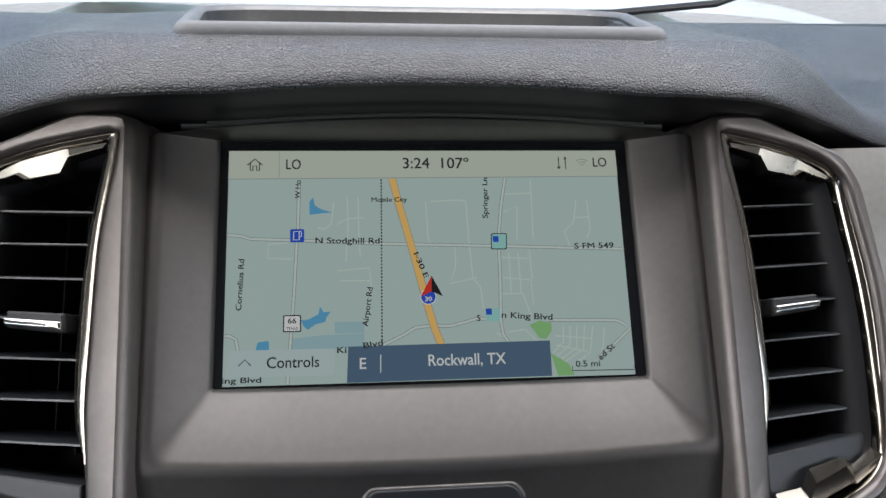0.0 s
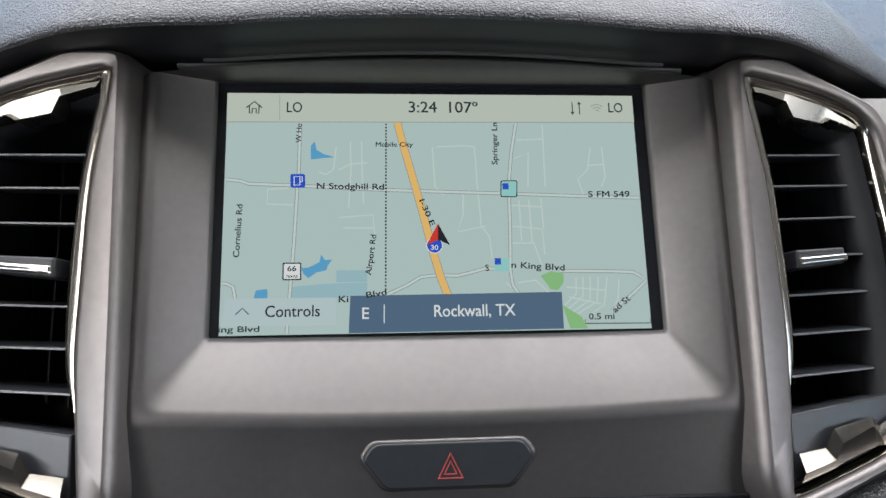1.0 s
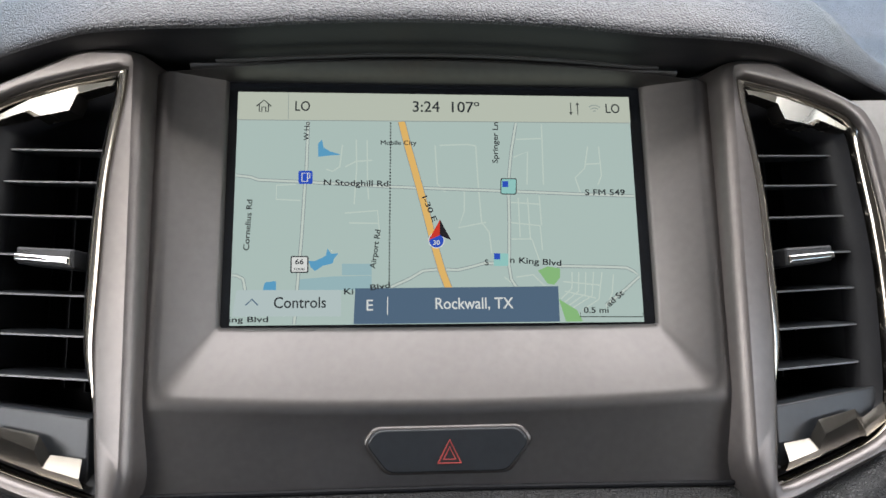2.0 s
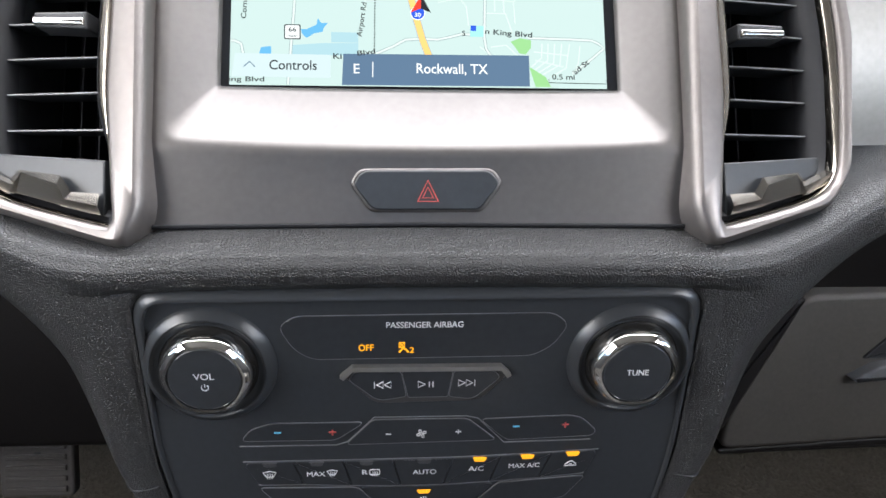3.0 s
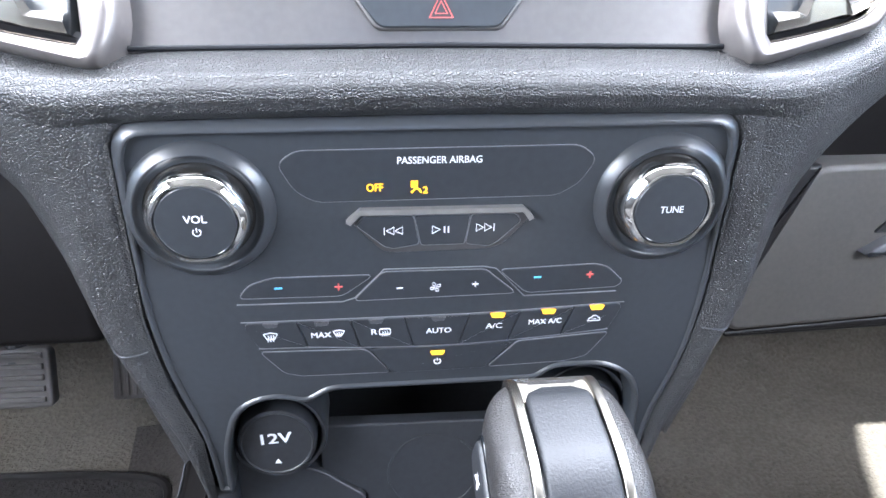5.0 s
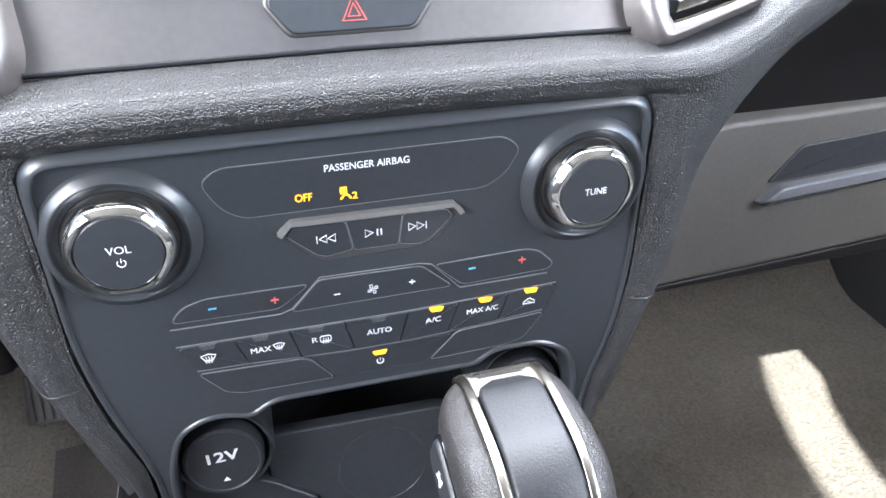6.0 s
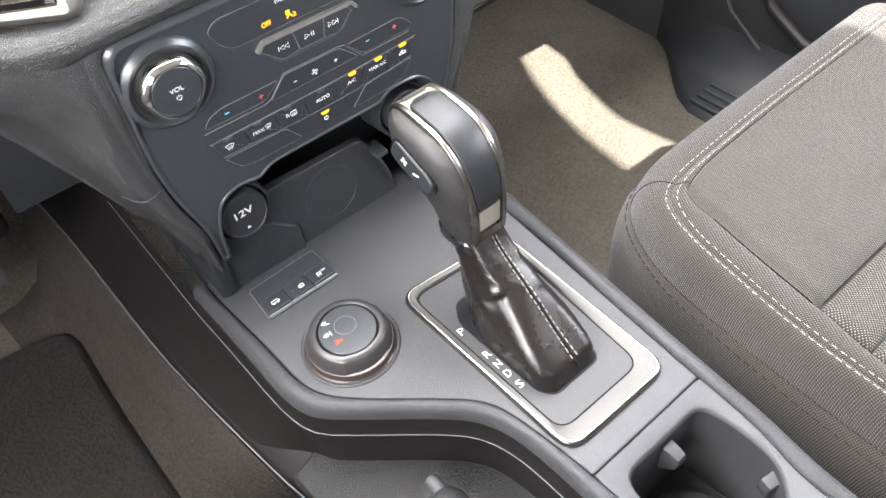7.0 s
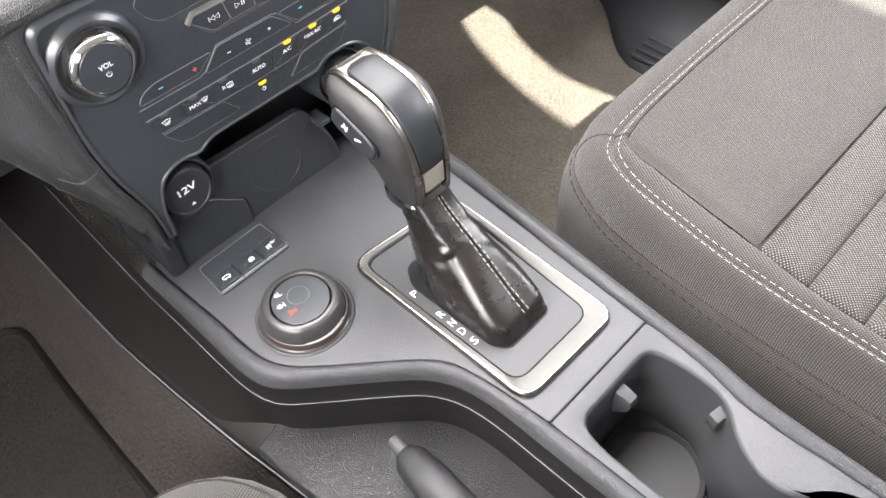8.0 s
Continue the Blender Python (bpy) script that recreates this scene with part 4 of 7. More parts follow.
# ---- air vents ----
def air_vent(side):
    at = (0.135 * side, -0.06, 0.80)
    vent = thing("air_vent", at, "tall black air vent in a silver frame with chrome inserts", "air vent", "centre air vents")
    fr = Frame2((0.135 * side, -0.06, 0.812), (1, 0.36 * side, 0), (0, 0.521, 0.853))

    def S(pts):
        return [(a * side, b) for a, b in pts]
    N = 96
    outer = resample(rounded([(-0.0185, 0.1725), (0.007, 0.1715), (0.0573, 0.1475), (0.0655, 0.1335), (0.0730, 0.08), (0.0665, 0.0140), (0.0515, -0.0035), (-0.004, -0.0105), (-0.0155, -0.0115), (-0.0222, 0.0074)], 0.006), N)
    # frame edge and, beside it, the inner edge of the polished ring, which narrows towards the foot
    pairs = [((-12.4, 163.0), (-5.2, 158.7)), ((-12.4, 164.9), (-5.0, 160.5)), ((-10.4, 164.4), (-3.2, 160.1)), ((0, 161.9), (4, 158.2)), ((14.5, 158.0), (16.5, 154.8)), ((29.5, 153.2), (31.5, 149.6)),
             ((45, 146.3), (46, 143.2)), ((52.2, 140), (51.3, 138.4)), ((55.5, 134), (53.0, 133)), ((58, 122), (54.4, 122)), ((65, 80), (60.5, 80)), ((61.5, 30), (59.0, 30)), ((58, 12), (56.5, 13)), ((49, 4), (48.5, 5.2)),
             ((35, 0.8), (35, 2)), ((8, -1.8), (8, -0.6)), ((-7.6, -3), (-6.6, -1.8)), ((-9.7, -2.6), (-8.5, -1.4)), ((-9.4, 1), (-8.2, 1.4)), ((-7.9, 14.9), (-6.7, 15)), ((-6.2, 33), (-4.6, 33)),
             ((-5.4, 45), (0.5, 45)), ((-4.6, 56.6), (2.2, 56)), ((-5.4, 79), (2.8, 78)), ((-6, 113), (1.2, 113)), ((-8.3, 132), (-0.9, 132)), ((-11.4, 150), (-4, 150))]

    def soften(loop):
        for _ in range(2):
            loop = [p.lerp(q, f) for p, q in zip(loop, loop[1:] + loop[:1]) for f in (0.25, 0.75)]
        return [(p.x, p.y) for p in loop]
    edge, inner = (soften([Vector(p[k]) / 1000 for p in pairs]) for k in (0, 1))

    def between(f):
        return S([(a[0] + (b[0] - a[0]) * f, a[1] + (b[1] - a[1]) * f) for a, b in zip(edge, inner)])
    groove = resample(edge, N)
    shift = min(range(N), key=lambda i: math.dist(outer[i], (-0.0185, 0.1725)))
    outer = outer[shift:] + outer[:shift]
    shift = min(range(N), key=lambda i: math.dist(groove[i], (-0.0124, 0.1649)))
    groove = groove[shift:] + groove[:shift]
    prof = [(outer, -0.020), (outer, 0.004), (inset(outer, 0.0008), 0.0075), (inset(outer, 0.0028), 0.0092), (inset(groove, -0.0028), 0.0090), (inset(groove, -0.0012), 0.0084), (inset(groove, -0.0004), 0.0070), (groove, 0.0030)]
    part("frame", ring(fr, [(S(l), c) for l, c in prof]), M_FRAME, vent, "satin silver frame", smooth=40)
    part("ring_gap", ring(fr, [(between(-0.06), 0.0032), (between(0.20), 0.0028)]), M_VOID, vent, "black gap round the polished ring")
    prof = [(0.14, 0.0010), (0.15, 0.0052), (0.20, 0.0060), (0.35, 0.0061), (0.60, 0.0056), (0.82, 0.0046), (0.95, 0.0036), (1.0, 0.0022), (1.02, -0.010)]
    part("chrome_ring", ring(fr, [(between(f), c) for f, c in prof]), M_RINGCHROME, vent, "polished ring, wide at the head", smooth=40)
    part("cavity", ring(fr, [(S(inset(inner, 0.0002)), 0.0), (S(inset(inner, 0.0025)), -0.006), (S(inset(inner, 0.005)), -0.05)]), M_BLACK, vent)
    part("cavity_back", plate(fr, S(inset(inner, 0.0002)), -0.045, 0.002, 0.0005), M_VOID, vent)
    part("liner", ring(fr, [(S(inset(inner, 0.0004)), 0.001), (S(inset(inner, 0.0058)), -0.004), (S(inset(inner, 0.0064)), -0.012)]), M_HOOD, vent, smooth=50)
    slat = [0.1322, 0.1185, 0.1042, 0.0879, 0.0720, 0.0561, 0.0394]
    right = [0.1279, 0.1138, 0.0992, 0.0824, 0.0661, 0.0498, 0.0334]
    for k, (b0, b1) in enumerate(zip(slat, right)):
        a0, a1 = 0.0 + (k > 0) * 0.002, 0.0475 + min(k, 3) * 0.0015 - max(0, k - 3) * 0.001
        bm = bmesh.new()
        loops = []
        for a, b in ((a0 - 0.002, b0), (a0 + (a1 - a0) * 0.5, (b0 + b1) / 2), (a1 + 0.003, b1)):
            loops.append([fr(a * side, b + db, c) for db, c in ((-0.0004, -0.0052), (0.0000, -0.0046), (0.0006, -0.0052), (0.0038, -0.024), (0.0026, -0.024))])
        loft(loops, True, True, True, bm)
        s = part("slat", bm, M_FACE, vent)
        # Pale strip paints the light that the slat's front edge catches.
        part("slat_glint", ribbon(fr, [((a0 - 0.001) * side, b0 + 0.0001), ((a1 + 0.002) * side, b1 + 0.0001)], 0.0007, -0.0044, 0.0006), M_PALEEDGE, s, "light caught on the front edge, painted as a pale strip")
    part("tab", plate(fr, rounded(S([(0.0085, 0.0810), (0.0340, 0.0800), (0.0345, 0.0868), (0.0088, 0.0890)]), 0.0012), 0.0035, 0.010, 0.0012), M_BLACK, vent)
    part("tab_trim", plate(fr, rounded(S([(0.0092, 0.0822), (0.0338, 0.0808), (0.0340, 0.0840), (0.0094, 0.0856)]), 0.0008), 0.0052, 0.004, 0.0010), M_CHROME, vent, "chrome front of the vane tab")
    # upright vanes behind the slats
    for k in range(5):
        a = 0.008 + k * 0.010
        bm = loft([[fr((a + da) * side, b, c) for da, c in ((-0.0004, -0.034), (0.0004, -0.034), (0.0004, -0.044), (-0.0004, -0.044))] for b in (0.03, 0.14)], True, True, True)
        part("upright_vane", bm, M_VOID, vent)
    # grey sill and faceted chrome insert at the foot
    part("sill", plate(fr, S([(0.0005, 0.0255), (0.0545, 0.0222), (0.0600, 0.0170), (0.0500, 0.0070), (0.0, 0.0010)]), -0.001, 0.02, 0.001), M_FACE, vent, "satin grey sill")
    facets = bmesh.new()

    def facet(top, low):
        vs = [facets.verts.new(fr(a * side, b, c)) for a, b, c in top + low]
        n = len(top)
        for i in range(n - 1):
            facets.faces.new((vs[i], vs[i + 1], vs[n + i + 1], vs[n + i]))
    tops = [(0.0010, 0.0106, 0.001), (0.0142, 0.0096, 0.001), (0.0188, 0.0160, 0.002), (0.0389, 0.0160, 0.002), (0.0438, 0.0114, 0.001), (0.0580, 0.0160, 0.001)]
    mids = [(-0.0026, 0.0048, 0.0070), (0.0126, 0.0058, 0.0070), (0.0152, 0.0116, 0.0085), (0.0320, 0.0142, 0.0085), (0.0370, 0.0086, 0.0070), (0.0560, 0.0130, 0.0060)]
    lows = [(-0.0030, 0.0012, 0.0050), (0.0146, 0.0026, 0.0050), (0.0169, 0.0032, 0.0050), (0.0368, 0.0055, 0.0050), (0.0405, 0.0046, 0.0050), (0.0560, 0.0092, 0.0045)]
    facet(tops, mids)
    facet(mids, lows)
    facet(lows, [(a, b, -0.004) for a, b, c in lows])
    part("foot_insert", facets, M_CHIP, vent, "faceted chrome insert", smooth=12)
    facets = bmesh.new()
    tops = [(-0.0046, 0.1600, 0.0034), (0.0125, 0.1562, 0.0034), (0.0152, 0.1552, 0.0034), (0.0325, 0.1492, 0.0034), (0.0355, 0.1476, 0.0034), (0.0512, 0.1386, 0.0034)]
    mids = [(-0.0022, 0.1580, 0.0022), (0.0122, 0.1534, 0.0022), (0.0156, 0.1464, 0.0016), (0.0298, 0.1425, 0.0016), (0.0344, 0.1444, 0.0022), (0.0498, 0.1378, 0.0022)]
    rims = [(-0.0014, 0.1570, 0.0040), (0.0117, 0.1525, 0.0040), (0.0148, 0.1452, 0.0040), (0.0302, 0.1412, 0.0040), (0.0352, 0.1430, 0.0040), (0.0497, 0.1370, 0.0040)]
    lows = [(a, b - 0.0006, -0.004) for a, b, c in rims]
    facet(mids, rims)
    facet(tops, mids)
    facet(rims, lows)
    part("head_insert", facets, M_STRIP, vent, "faceted chrome insert", smooth=12)


# ---- control panel under the roll ----
HV = Frame2((0, -0.077, 0), (1, 0, 0), (0, 0, 1))


def control_panel():
    pan = thing("control_panel", (0, -0.06, 0.60), "dark plastic climate and audio panel with lit amber lamps", "control panel")
    outline = rounded([(-0.1235, 0.7875), (-0.1225, 0.70), (-0.1165, 0.665), (-0.1065, 0.632), (-0.104, 0.598), (-0.0965, 0.598), (-0.0965, 0.625), (-0.090, 0.648), (-0.074, 0.655), (-0.058, 0.650), (-0.048, 0.6575), (0.048, 0.6575), (0.056, 0.664), (0.080, 0.664), (0.094, 0.655), (0.098, 0.640), (0.098, 0.598), (0.1055, 0.598), (0.1075, 0.632), (0.1185, 0.665), (0.1225, 0.70), (0.1225, 0.7885)],
                      [0.016, 0.02, 0.02, 0.02, 0.003, 0.003, 0.01, 0.012, 0.012, 0.008, 0.006, 0.006, 0.01, 0.012, 0.01, 0.008, 0.003, 0.003, 0.02, 0.02, 0.02, 0.016])
    part("faceplate", plate(HV, outline, 0.0, 0.02, 0.0014), M_FACE, pan, smooth=50)
    path = rounded([(-0.1080, 0.630), (-0.1180, 0.665), (-0.1238, 0.70), (-0.1245, 0.7885), (0.1238, 0.7892), (0.1238, 0.70), (0.1198, 0.665), (0.1090, 0.630)], [0.0, 0.02, 0.02, 0.019, 0.019, 0.02, 0.02, 0.0], 10)
    rows = [[HV(a, b, c) for a, b in inset(path, d)] for d, c in ((0.0012, -0.0030), (0.0, -0.0004), (-0.0008, 0.0006), (-0.0024, 0.0013), (-0.0055, 0.0016), (-0.0095, 0.0012), (-0.0140, -0.0015))]
    part("leather_edge", loft(rows, False), M_LEG, pan, "black grained edge round the panel", smooth=70)
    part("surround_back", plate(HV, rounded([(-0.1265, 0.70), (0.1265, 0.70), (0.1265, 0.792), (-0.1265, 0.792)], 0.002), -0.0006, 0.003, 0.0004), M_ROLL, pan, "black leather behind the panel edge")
    border = []
    for d0, d1, c0, c1 in ((0.0, 0.0, -0.0010, -0.0008), (0.0006, 0.0006, 0.0008, 0.0002), (0.0014, 0.0030, 0.0014, 0.0022), (0.0022, 0.0046, 0.0013, 0.0031), (0.0027, 0.0050, 0.0008, 0.0030), (0.0032, 0.0054, 0.0003, 0.0003)):
        row = []
        for p, q, o in zip(inset(outline, d0), inset(outline, d1), outline):
            w = smooth((o[1] - 0.762) / 0.016)
            row.append(HV(p[0] + (q[0] - p[0]) * w, p[1] + (q[1] - p[1]) * w, c0 + (c1 - c0) * w))
        border.append(row)
    part("face_border", loft(border, True), M_COLLAR, pan, "sloped satin border, wider along the top", smooth=60)

    def knob(x, z, label, name):
        part("knob_collar", lathe(HV, x, z, [(0.0294, -0.0006), (0.0290, 0.0006), (0.0278, 0.0018), (0.0254, 0.0040), (0.0249, 0.0043), (0.0244, 0.0041), (0.0237, 0.0032), (0.0228, 0.0024), (0.0214, 0.0022)], 64, cap_last=False), M_COLLAR, pan, "dark raised collar", smooth=60)
        k = part(name, lathe(HV, x, z, [(0.0215, 0.0), (0.0212, 0.002), (0.0205, 0.003), (0.0196, 0.0075), (0.0192, 0.0085), (0.0182, 0.0092)], 72, cap_last=False), M_KNOBSIDE, pan, "chrome-ringed rotary knob")
        part("grip_ring", lathe(HV, x, z, [(0.0200, 0.0040), (0.0197, 0.0075), (0.0186, 0.0100), (0.0168, 0.0114), (0.0158, 0.0112), (0.0153, 0.0100)], 96, cap_last=False, wave=lambda t: 1 + 0.018 * math.cos(2 * math.pi * t * 6)), M_CHROME, k, "scalloped bright chrome ring")
        part("cap", lathe(HV, x, z, [(0.0156, 0.0090), (0.0154, 0.0106), (0.0148, 0.0112), (0.0100, 0.0114)], 64), M_FACE, k, "dark flat cap")
        if label == "VOL":
            part("caption", lettering(HV, "VOL", x, z + 0.0020, 0.0032, 0.0117, 0, 0.0086, 0.009), M_WHITE, k)
            part("power_mark", ribbon(HV, [(x + 0.0015 * math.sin(radians(t)), z - 0.0036 + 0.0015 * math.cos(radians(t))) for t in range(35, 326, 15)], 0.0003, 0.0117), M_WHITE, k)
            part("power_tick", ribbon(HV, [(x, z - 0.0034), (x, z - 0.0016)], 0.0003, 0.0117), M_WHITE, k)
        else:
            part("caption", lettering(HV, "TUNE", x, z + 0.0005, 0.0030, 0.0117, 0, 0.0098, 0.014), M_WHITE, k)
    knob(-0.0936, 0.7500, "VOL", "volume_knob")
    knob(0.0936, 0.7500, "TUNE", "tuning_knob")

    def key(name, pts, r=0.0015, c=0.0010, label="", line=True, lw=0.00022):
        o = rounded(pts, r)
        b = part(name, plate(HV, o, c, 0.003, 0.00025), M_BUTTON, pan, label)
        if line:
            # Pale line paints the thin highlight along the key's edge.
            part("edge_glint", ribbon(HV, inset(o, -0.0002), lw, c - 0.0001, 0.0006, True), M_GREYLINE, b)
        return b
    lamp = key("airbag_display", [(-0.0630, 0.7690), (-0.0560, 0.7742), (0.0565, 0.7747), (0.0635, 0.7690), (0.0572, 0.7585), (0.0484, 0.7531), (-0.0490, 0.7526), (-0.0567, 0.7575)], 0.004, 0.0006, "dark smoked airbag lamp window")
    part("caption", lettering(HV, "PASSENGER AIRBAG", 0.0, 0.7698, 0.0030, 0.0009, 0, 0.0335, 0.009), M_WHITE, lamp)
    part("off_lamp", lettering(HV, "OFF", -0.0256, 0.7585, 0.0034, 0.0009, 0, 0.0066, 0.014), M_LED, lamp, "lit amber lettering")
    bm = ribbon(HV, [(-0.0112, 0.7583), (-0.0088, 0.7583), (-0.0088, 0.7608), (-0.0112, 0.7608)], 0.0005, 0.0009, 0.0003, True)
    ribbon(HV, [(-0.0112, 0.7583), (-0.0088, 0.7608)], 0.0004, 0.0009, 0.0003, False, bm)
    ribbon(HV, [(-0.0088, 0.7583), (-0.0112, 0.7608)], 0.0004, 0.0009, 0.0003, False, bm)
    ribbon(HV, [(-0.0112, 0.7558), (-0.0095, 0.7578), (-0.0080, 0.7572), (-0.0072, 0.7558)], 0.0008, 0.0009, 0.0003, False, bm)
    part("airbag_lamp", bm, M_LED, lamp, "lit amber airbag mark")
    part("seat_lamp", lettering(HV, "2", -0.0056, 0.7570, 0.0030, 0.0009, 0, 0.0022, 0.014), M_LED, lamp)

    # media keys in a raised silver-edged bed
    bed = rounded([(-0.0362, 0.7437), (-0.0314, 0.7497), (0.0345, 0.7492), (0.0380, 0.7432), (0.0278, 0.7315), (0.0216, 0.7292), (-0.0189, 0.7286), (-0.0235, 0.7300)], 0.002)
    part("media_bed", plate(HV, bed, 0.0006, 0.002, 0.0005), M_SILVER_DARK, pan, "grey bed of the media keys")
    part("media_ledge", ribbon(HV, [(-0.0366, 0.7436), (-0.0355, 0.7450), (-0.0318, 0.7486), (0.0345, 0.7482), (0.0372, 0.7452), (0.0382, 0.7436)], 0.0022, 0.0034, 0.003), M_TRIM, pan, "raised satin grey ledge")
    k1 = key("media_key", [(-0.0335, 0.7424), (-0.0303, 0.7462), (-0.0105, 0.7460), (-0.0080, 0.7330), (-0.0185, 0.7312), (-0.0225, 0.7325)], 0.0015, 0.0018)
    k2 = key("media_key", [(-0.0098, 0.7460), (0.0128, 0.7458), (0.0108, 0.7325), (-0.0070, 0.7325)], 0.001, 0.0018)
    k3 = key("media_key", [(0.0136, 0.7458), (0.0318, 0.7455), (0.0342, 0.7425), (0.0240, 0.7325), (0.0210, 0.7312), (0.0116, 0.7325)], 0.0015, 0.0018)

    def tri(x, z, s, d):
        return ribbon(HV, [(x - d * s, z + 0.0017), (x - d * s, z - 0.0017), (x + d * s, z)], 0.0004, 0.0022, 0.0003, True)
    for x in (-0.0198, -0.0163):
        part("skip_mark", tri(x, 0.7396, 0.0015, -1), M_WHITE, k1)
    part("skip_bar", ribbon(HV, [(-0.0222, 0.7413), (-0.0222, 0.7379)], 0.0004, 0.0022), M_WHITE, k1)
    part("play_mark", tri(-0.0010, 0.7396, 0.0016, 1), M_WHITE, k2)
    for x in (0.0024, 0.0040):
        part("pause_bar", ribbon(HV, [(x, 0.7411), (x, 0.7381)], 0.0006, 0.0022), M_WHITE, k2)
    for x in (0.0170, 0.0205):
        part("skip_mark", tri(x, 0.7400, 0.0015, 1), M_WHITE, k3)
    part("skip_bar", ribbon(HV, [(0.0229, 0.7417), (0.0229, 0.7383)], 0.0004, 0.0022), M_WHITE, k3)

    # temperature and fan rockers
    r1 = key("temperature_key", [(-0.0835, 0.7090), (-0.0785, 0.7154), (-0.0690, 0.7184), (-0.0272, 0.7182), (-0.0402, 0.7086)], 0.003, 0.0010)
    r2 = key("fan_key", [(-0.0232, 0.7196), (0.0208, 0.7192), (0.0345, 0.7068), (-0.0355, 0.7060)], 0.0025, 0.0012)
    r3 = key("temperature_key", [(0.0268, 0.7186), (0.0690, 0.7198), (0.0748, 0.7181), (0.0822, 0.7107), (0.0800, 0.7080), (0.0393, 0.7066)], 0.003, 0.0010)
    part("divider", ribbon(HV, [(-0.0845, 0.7056), (-0.0402, 0.7052), (-0.0350, 0.7070), (-0.0225, 0.7206), (0.0200, 0.7203), (0.0255, 0.7190), (0.0385, 0.7046), (0.080, 0.7052)], 0.0004, 0.0006, 0.0008), M_GREYLINE, pan)
    part("cold_mark", ribbon(HV, [(-0.0682, 0.7137), (-0.0650, 0.7137)], 0.0008, 0.0014), M_BLUEPRINT, r1)
    part("cold_mark", ribbon(HV, [(0.0420, 0.7144), (0.0452, 0.7144)], 0.0008, 0.0014), M_BLUEPRINT, r3)
    for x, z, r in ((-0.0417, 0.7134, r1), (0.0669, 0.7149, r3)):
        bm = ribbon(HV, [(x - 0.0017, z), (x + 0.0017, z)], 0.0007, 0.0014)
        ribbon(HV, [(x, z - 0.0017), (x, z + 0.0017)], 0.0007, 0.00142, 0.0003, False, bm)
        part("warm_mark", bm, M_REDPRINT, r)
    part("minus_mark", ribbon(HV, [(-0.0173, 0.7117), (-0.0147, 0.7117)], 0.0005, 0.0016), M_WHITE, r2)
    bm = ribbon(HV, [(0.0152, 0.7123), (0.0178, 0.7123)], 0.0005, 0.0016)
    ribbon(HV, [(0.0165, 0.7110), (0.0165, 0.7136)], 0.0005, 0.00162, 0.0003, False, bm)
    part("plus_mark", bm, M_WHITE, r2)
    bm = bmesh.new()
    for q in range(4):
        a = q * math.pi / 2 + 0.4
        blade = [(0.0004, 0.0), (0.0014, 0.0007), (0.0024, 0.0004), (0.0021, -0.0006), (0.0011, -0.0004)]
        ribbon(HV, [(-0.0007 + u * math.cos(a) - v * math.sin(a), 0.7116 + u * math.sin(a) + v * math.cos(a)) for u, v in blade], 0.0003, 0.0016, 0.0003, True, bm)
    part("fan_mark", bm, M_WHITE, r2)

    # row of keys, each with its lamp
    tops = [-0.0838, -0.0605, -0.0374, -0.0140, 0.0147, 0.0375, 0.0618, 0.0848]
    lows = [-0.0775, -0.0560, -0.0335, -0.0101, 0.0103, 0.0325, 0.0565, 0.0790]
    zt = [0.6962, 0.6962, 0.6961, 0.6961, 0.6961, 0.6968, 0.6979, 0.6990]
    zl = [0.6832, 0.6829, 0.6815, 0.6808, 0.6808, 0.6818, 0.6835, 0.6856]
    lampx = [-0.0714, -0.0497, -0.0264, 0.0009, 0.0274, 0.0503, 0.0722]
    keys = []
    for i in range(7):
        g = 0.0003
        pts = [(tops[i] + g, zt[i]), (tops[i + 1] - g, zt[i + 1]), (lows[i + 1] - g, zl[i + 1]), (lows[i] + g, zl[i])]
        rr = [0.004 if i == 0 else 0.0003, 0.004 if i == 6 else 0.0003, 0.002 if i == 6 else 0.0003, 0.002 if i == 0 else 0.0003]
        k = key("climate_key", pts, rr, 0.0012, "", False)
        keys.append(k)
        zz = (zt[i] + zt[i + 1]) / 2 - 0.0008
        part("lamp", plate(HV, rounded([(lampx[i] - 0.0034, zz + 0.0009), (lampx[i] + 0.0034, zz + 0.0009), (lampx[i] + 0.0024, zz - 0.0013), (lampx[i] - 0.0024, zz - 0.0013)], 0.0005), 0.0017, 0.001, 0.0002),
             M_LED if i > 3 else M_LEDOFF, k, "lit amber lamp" if i > 3 else "unlit lamp")
    top_line = list(zip(tops, [z + 0.0004 for z in zt]))
    part("edge_glint", ribbon(HV, top_line, 0.0004, 0.0008, 0.0006), M_GREYLINE, pan)
    part("edge_glint", ribbon(HV, list(zip(lows, [z - 0.0006 for z in zl])), 0.0004, 0.0008, 0.0006), M_GREYLINE, pan)

    def screen_mark(x, z, k, rear=False, g=1.0):
        def q(pts):
            return [(x + a * g, z + b * g) for a, b in pts]
        if rear:
            bm = ribbon(HV, rounded(q([(-0.0026, -0.0016), (-0.0026, 0.0018), (0.0026, 0.0018), (0.0026, -0.0016)]), 0.0008, 3), 0.0004, 0.0016, 0.0003, True)
        else:
            bm = ribbon(HV, q([(-0.0016, -0.0014), (-0.0030, 0.0012), (0.0, 0.0020), (0.0030, 0.0012), (0.0016, -0.0014)]), 0.0004, 0.0016, 0.0003, True)
        for d in (-0.0011, 0.0, 0.0011):
            ribbon(HV, q([(d, 0.0008), (d + 0.0003, -0.0006), (d - 0.0003, -0.0016), (d, -0.0026)]), 0.00035, 0.00162, 0.0003, False, bm)
        part("demist_mark", bm, M_WHITE, k)
    screen_mark(-0.0718, 0.6895, keys[0])
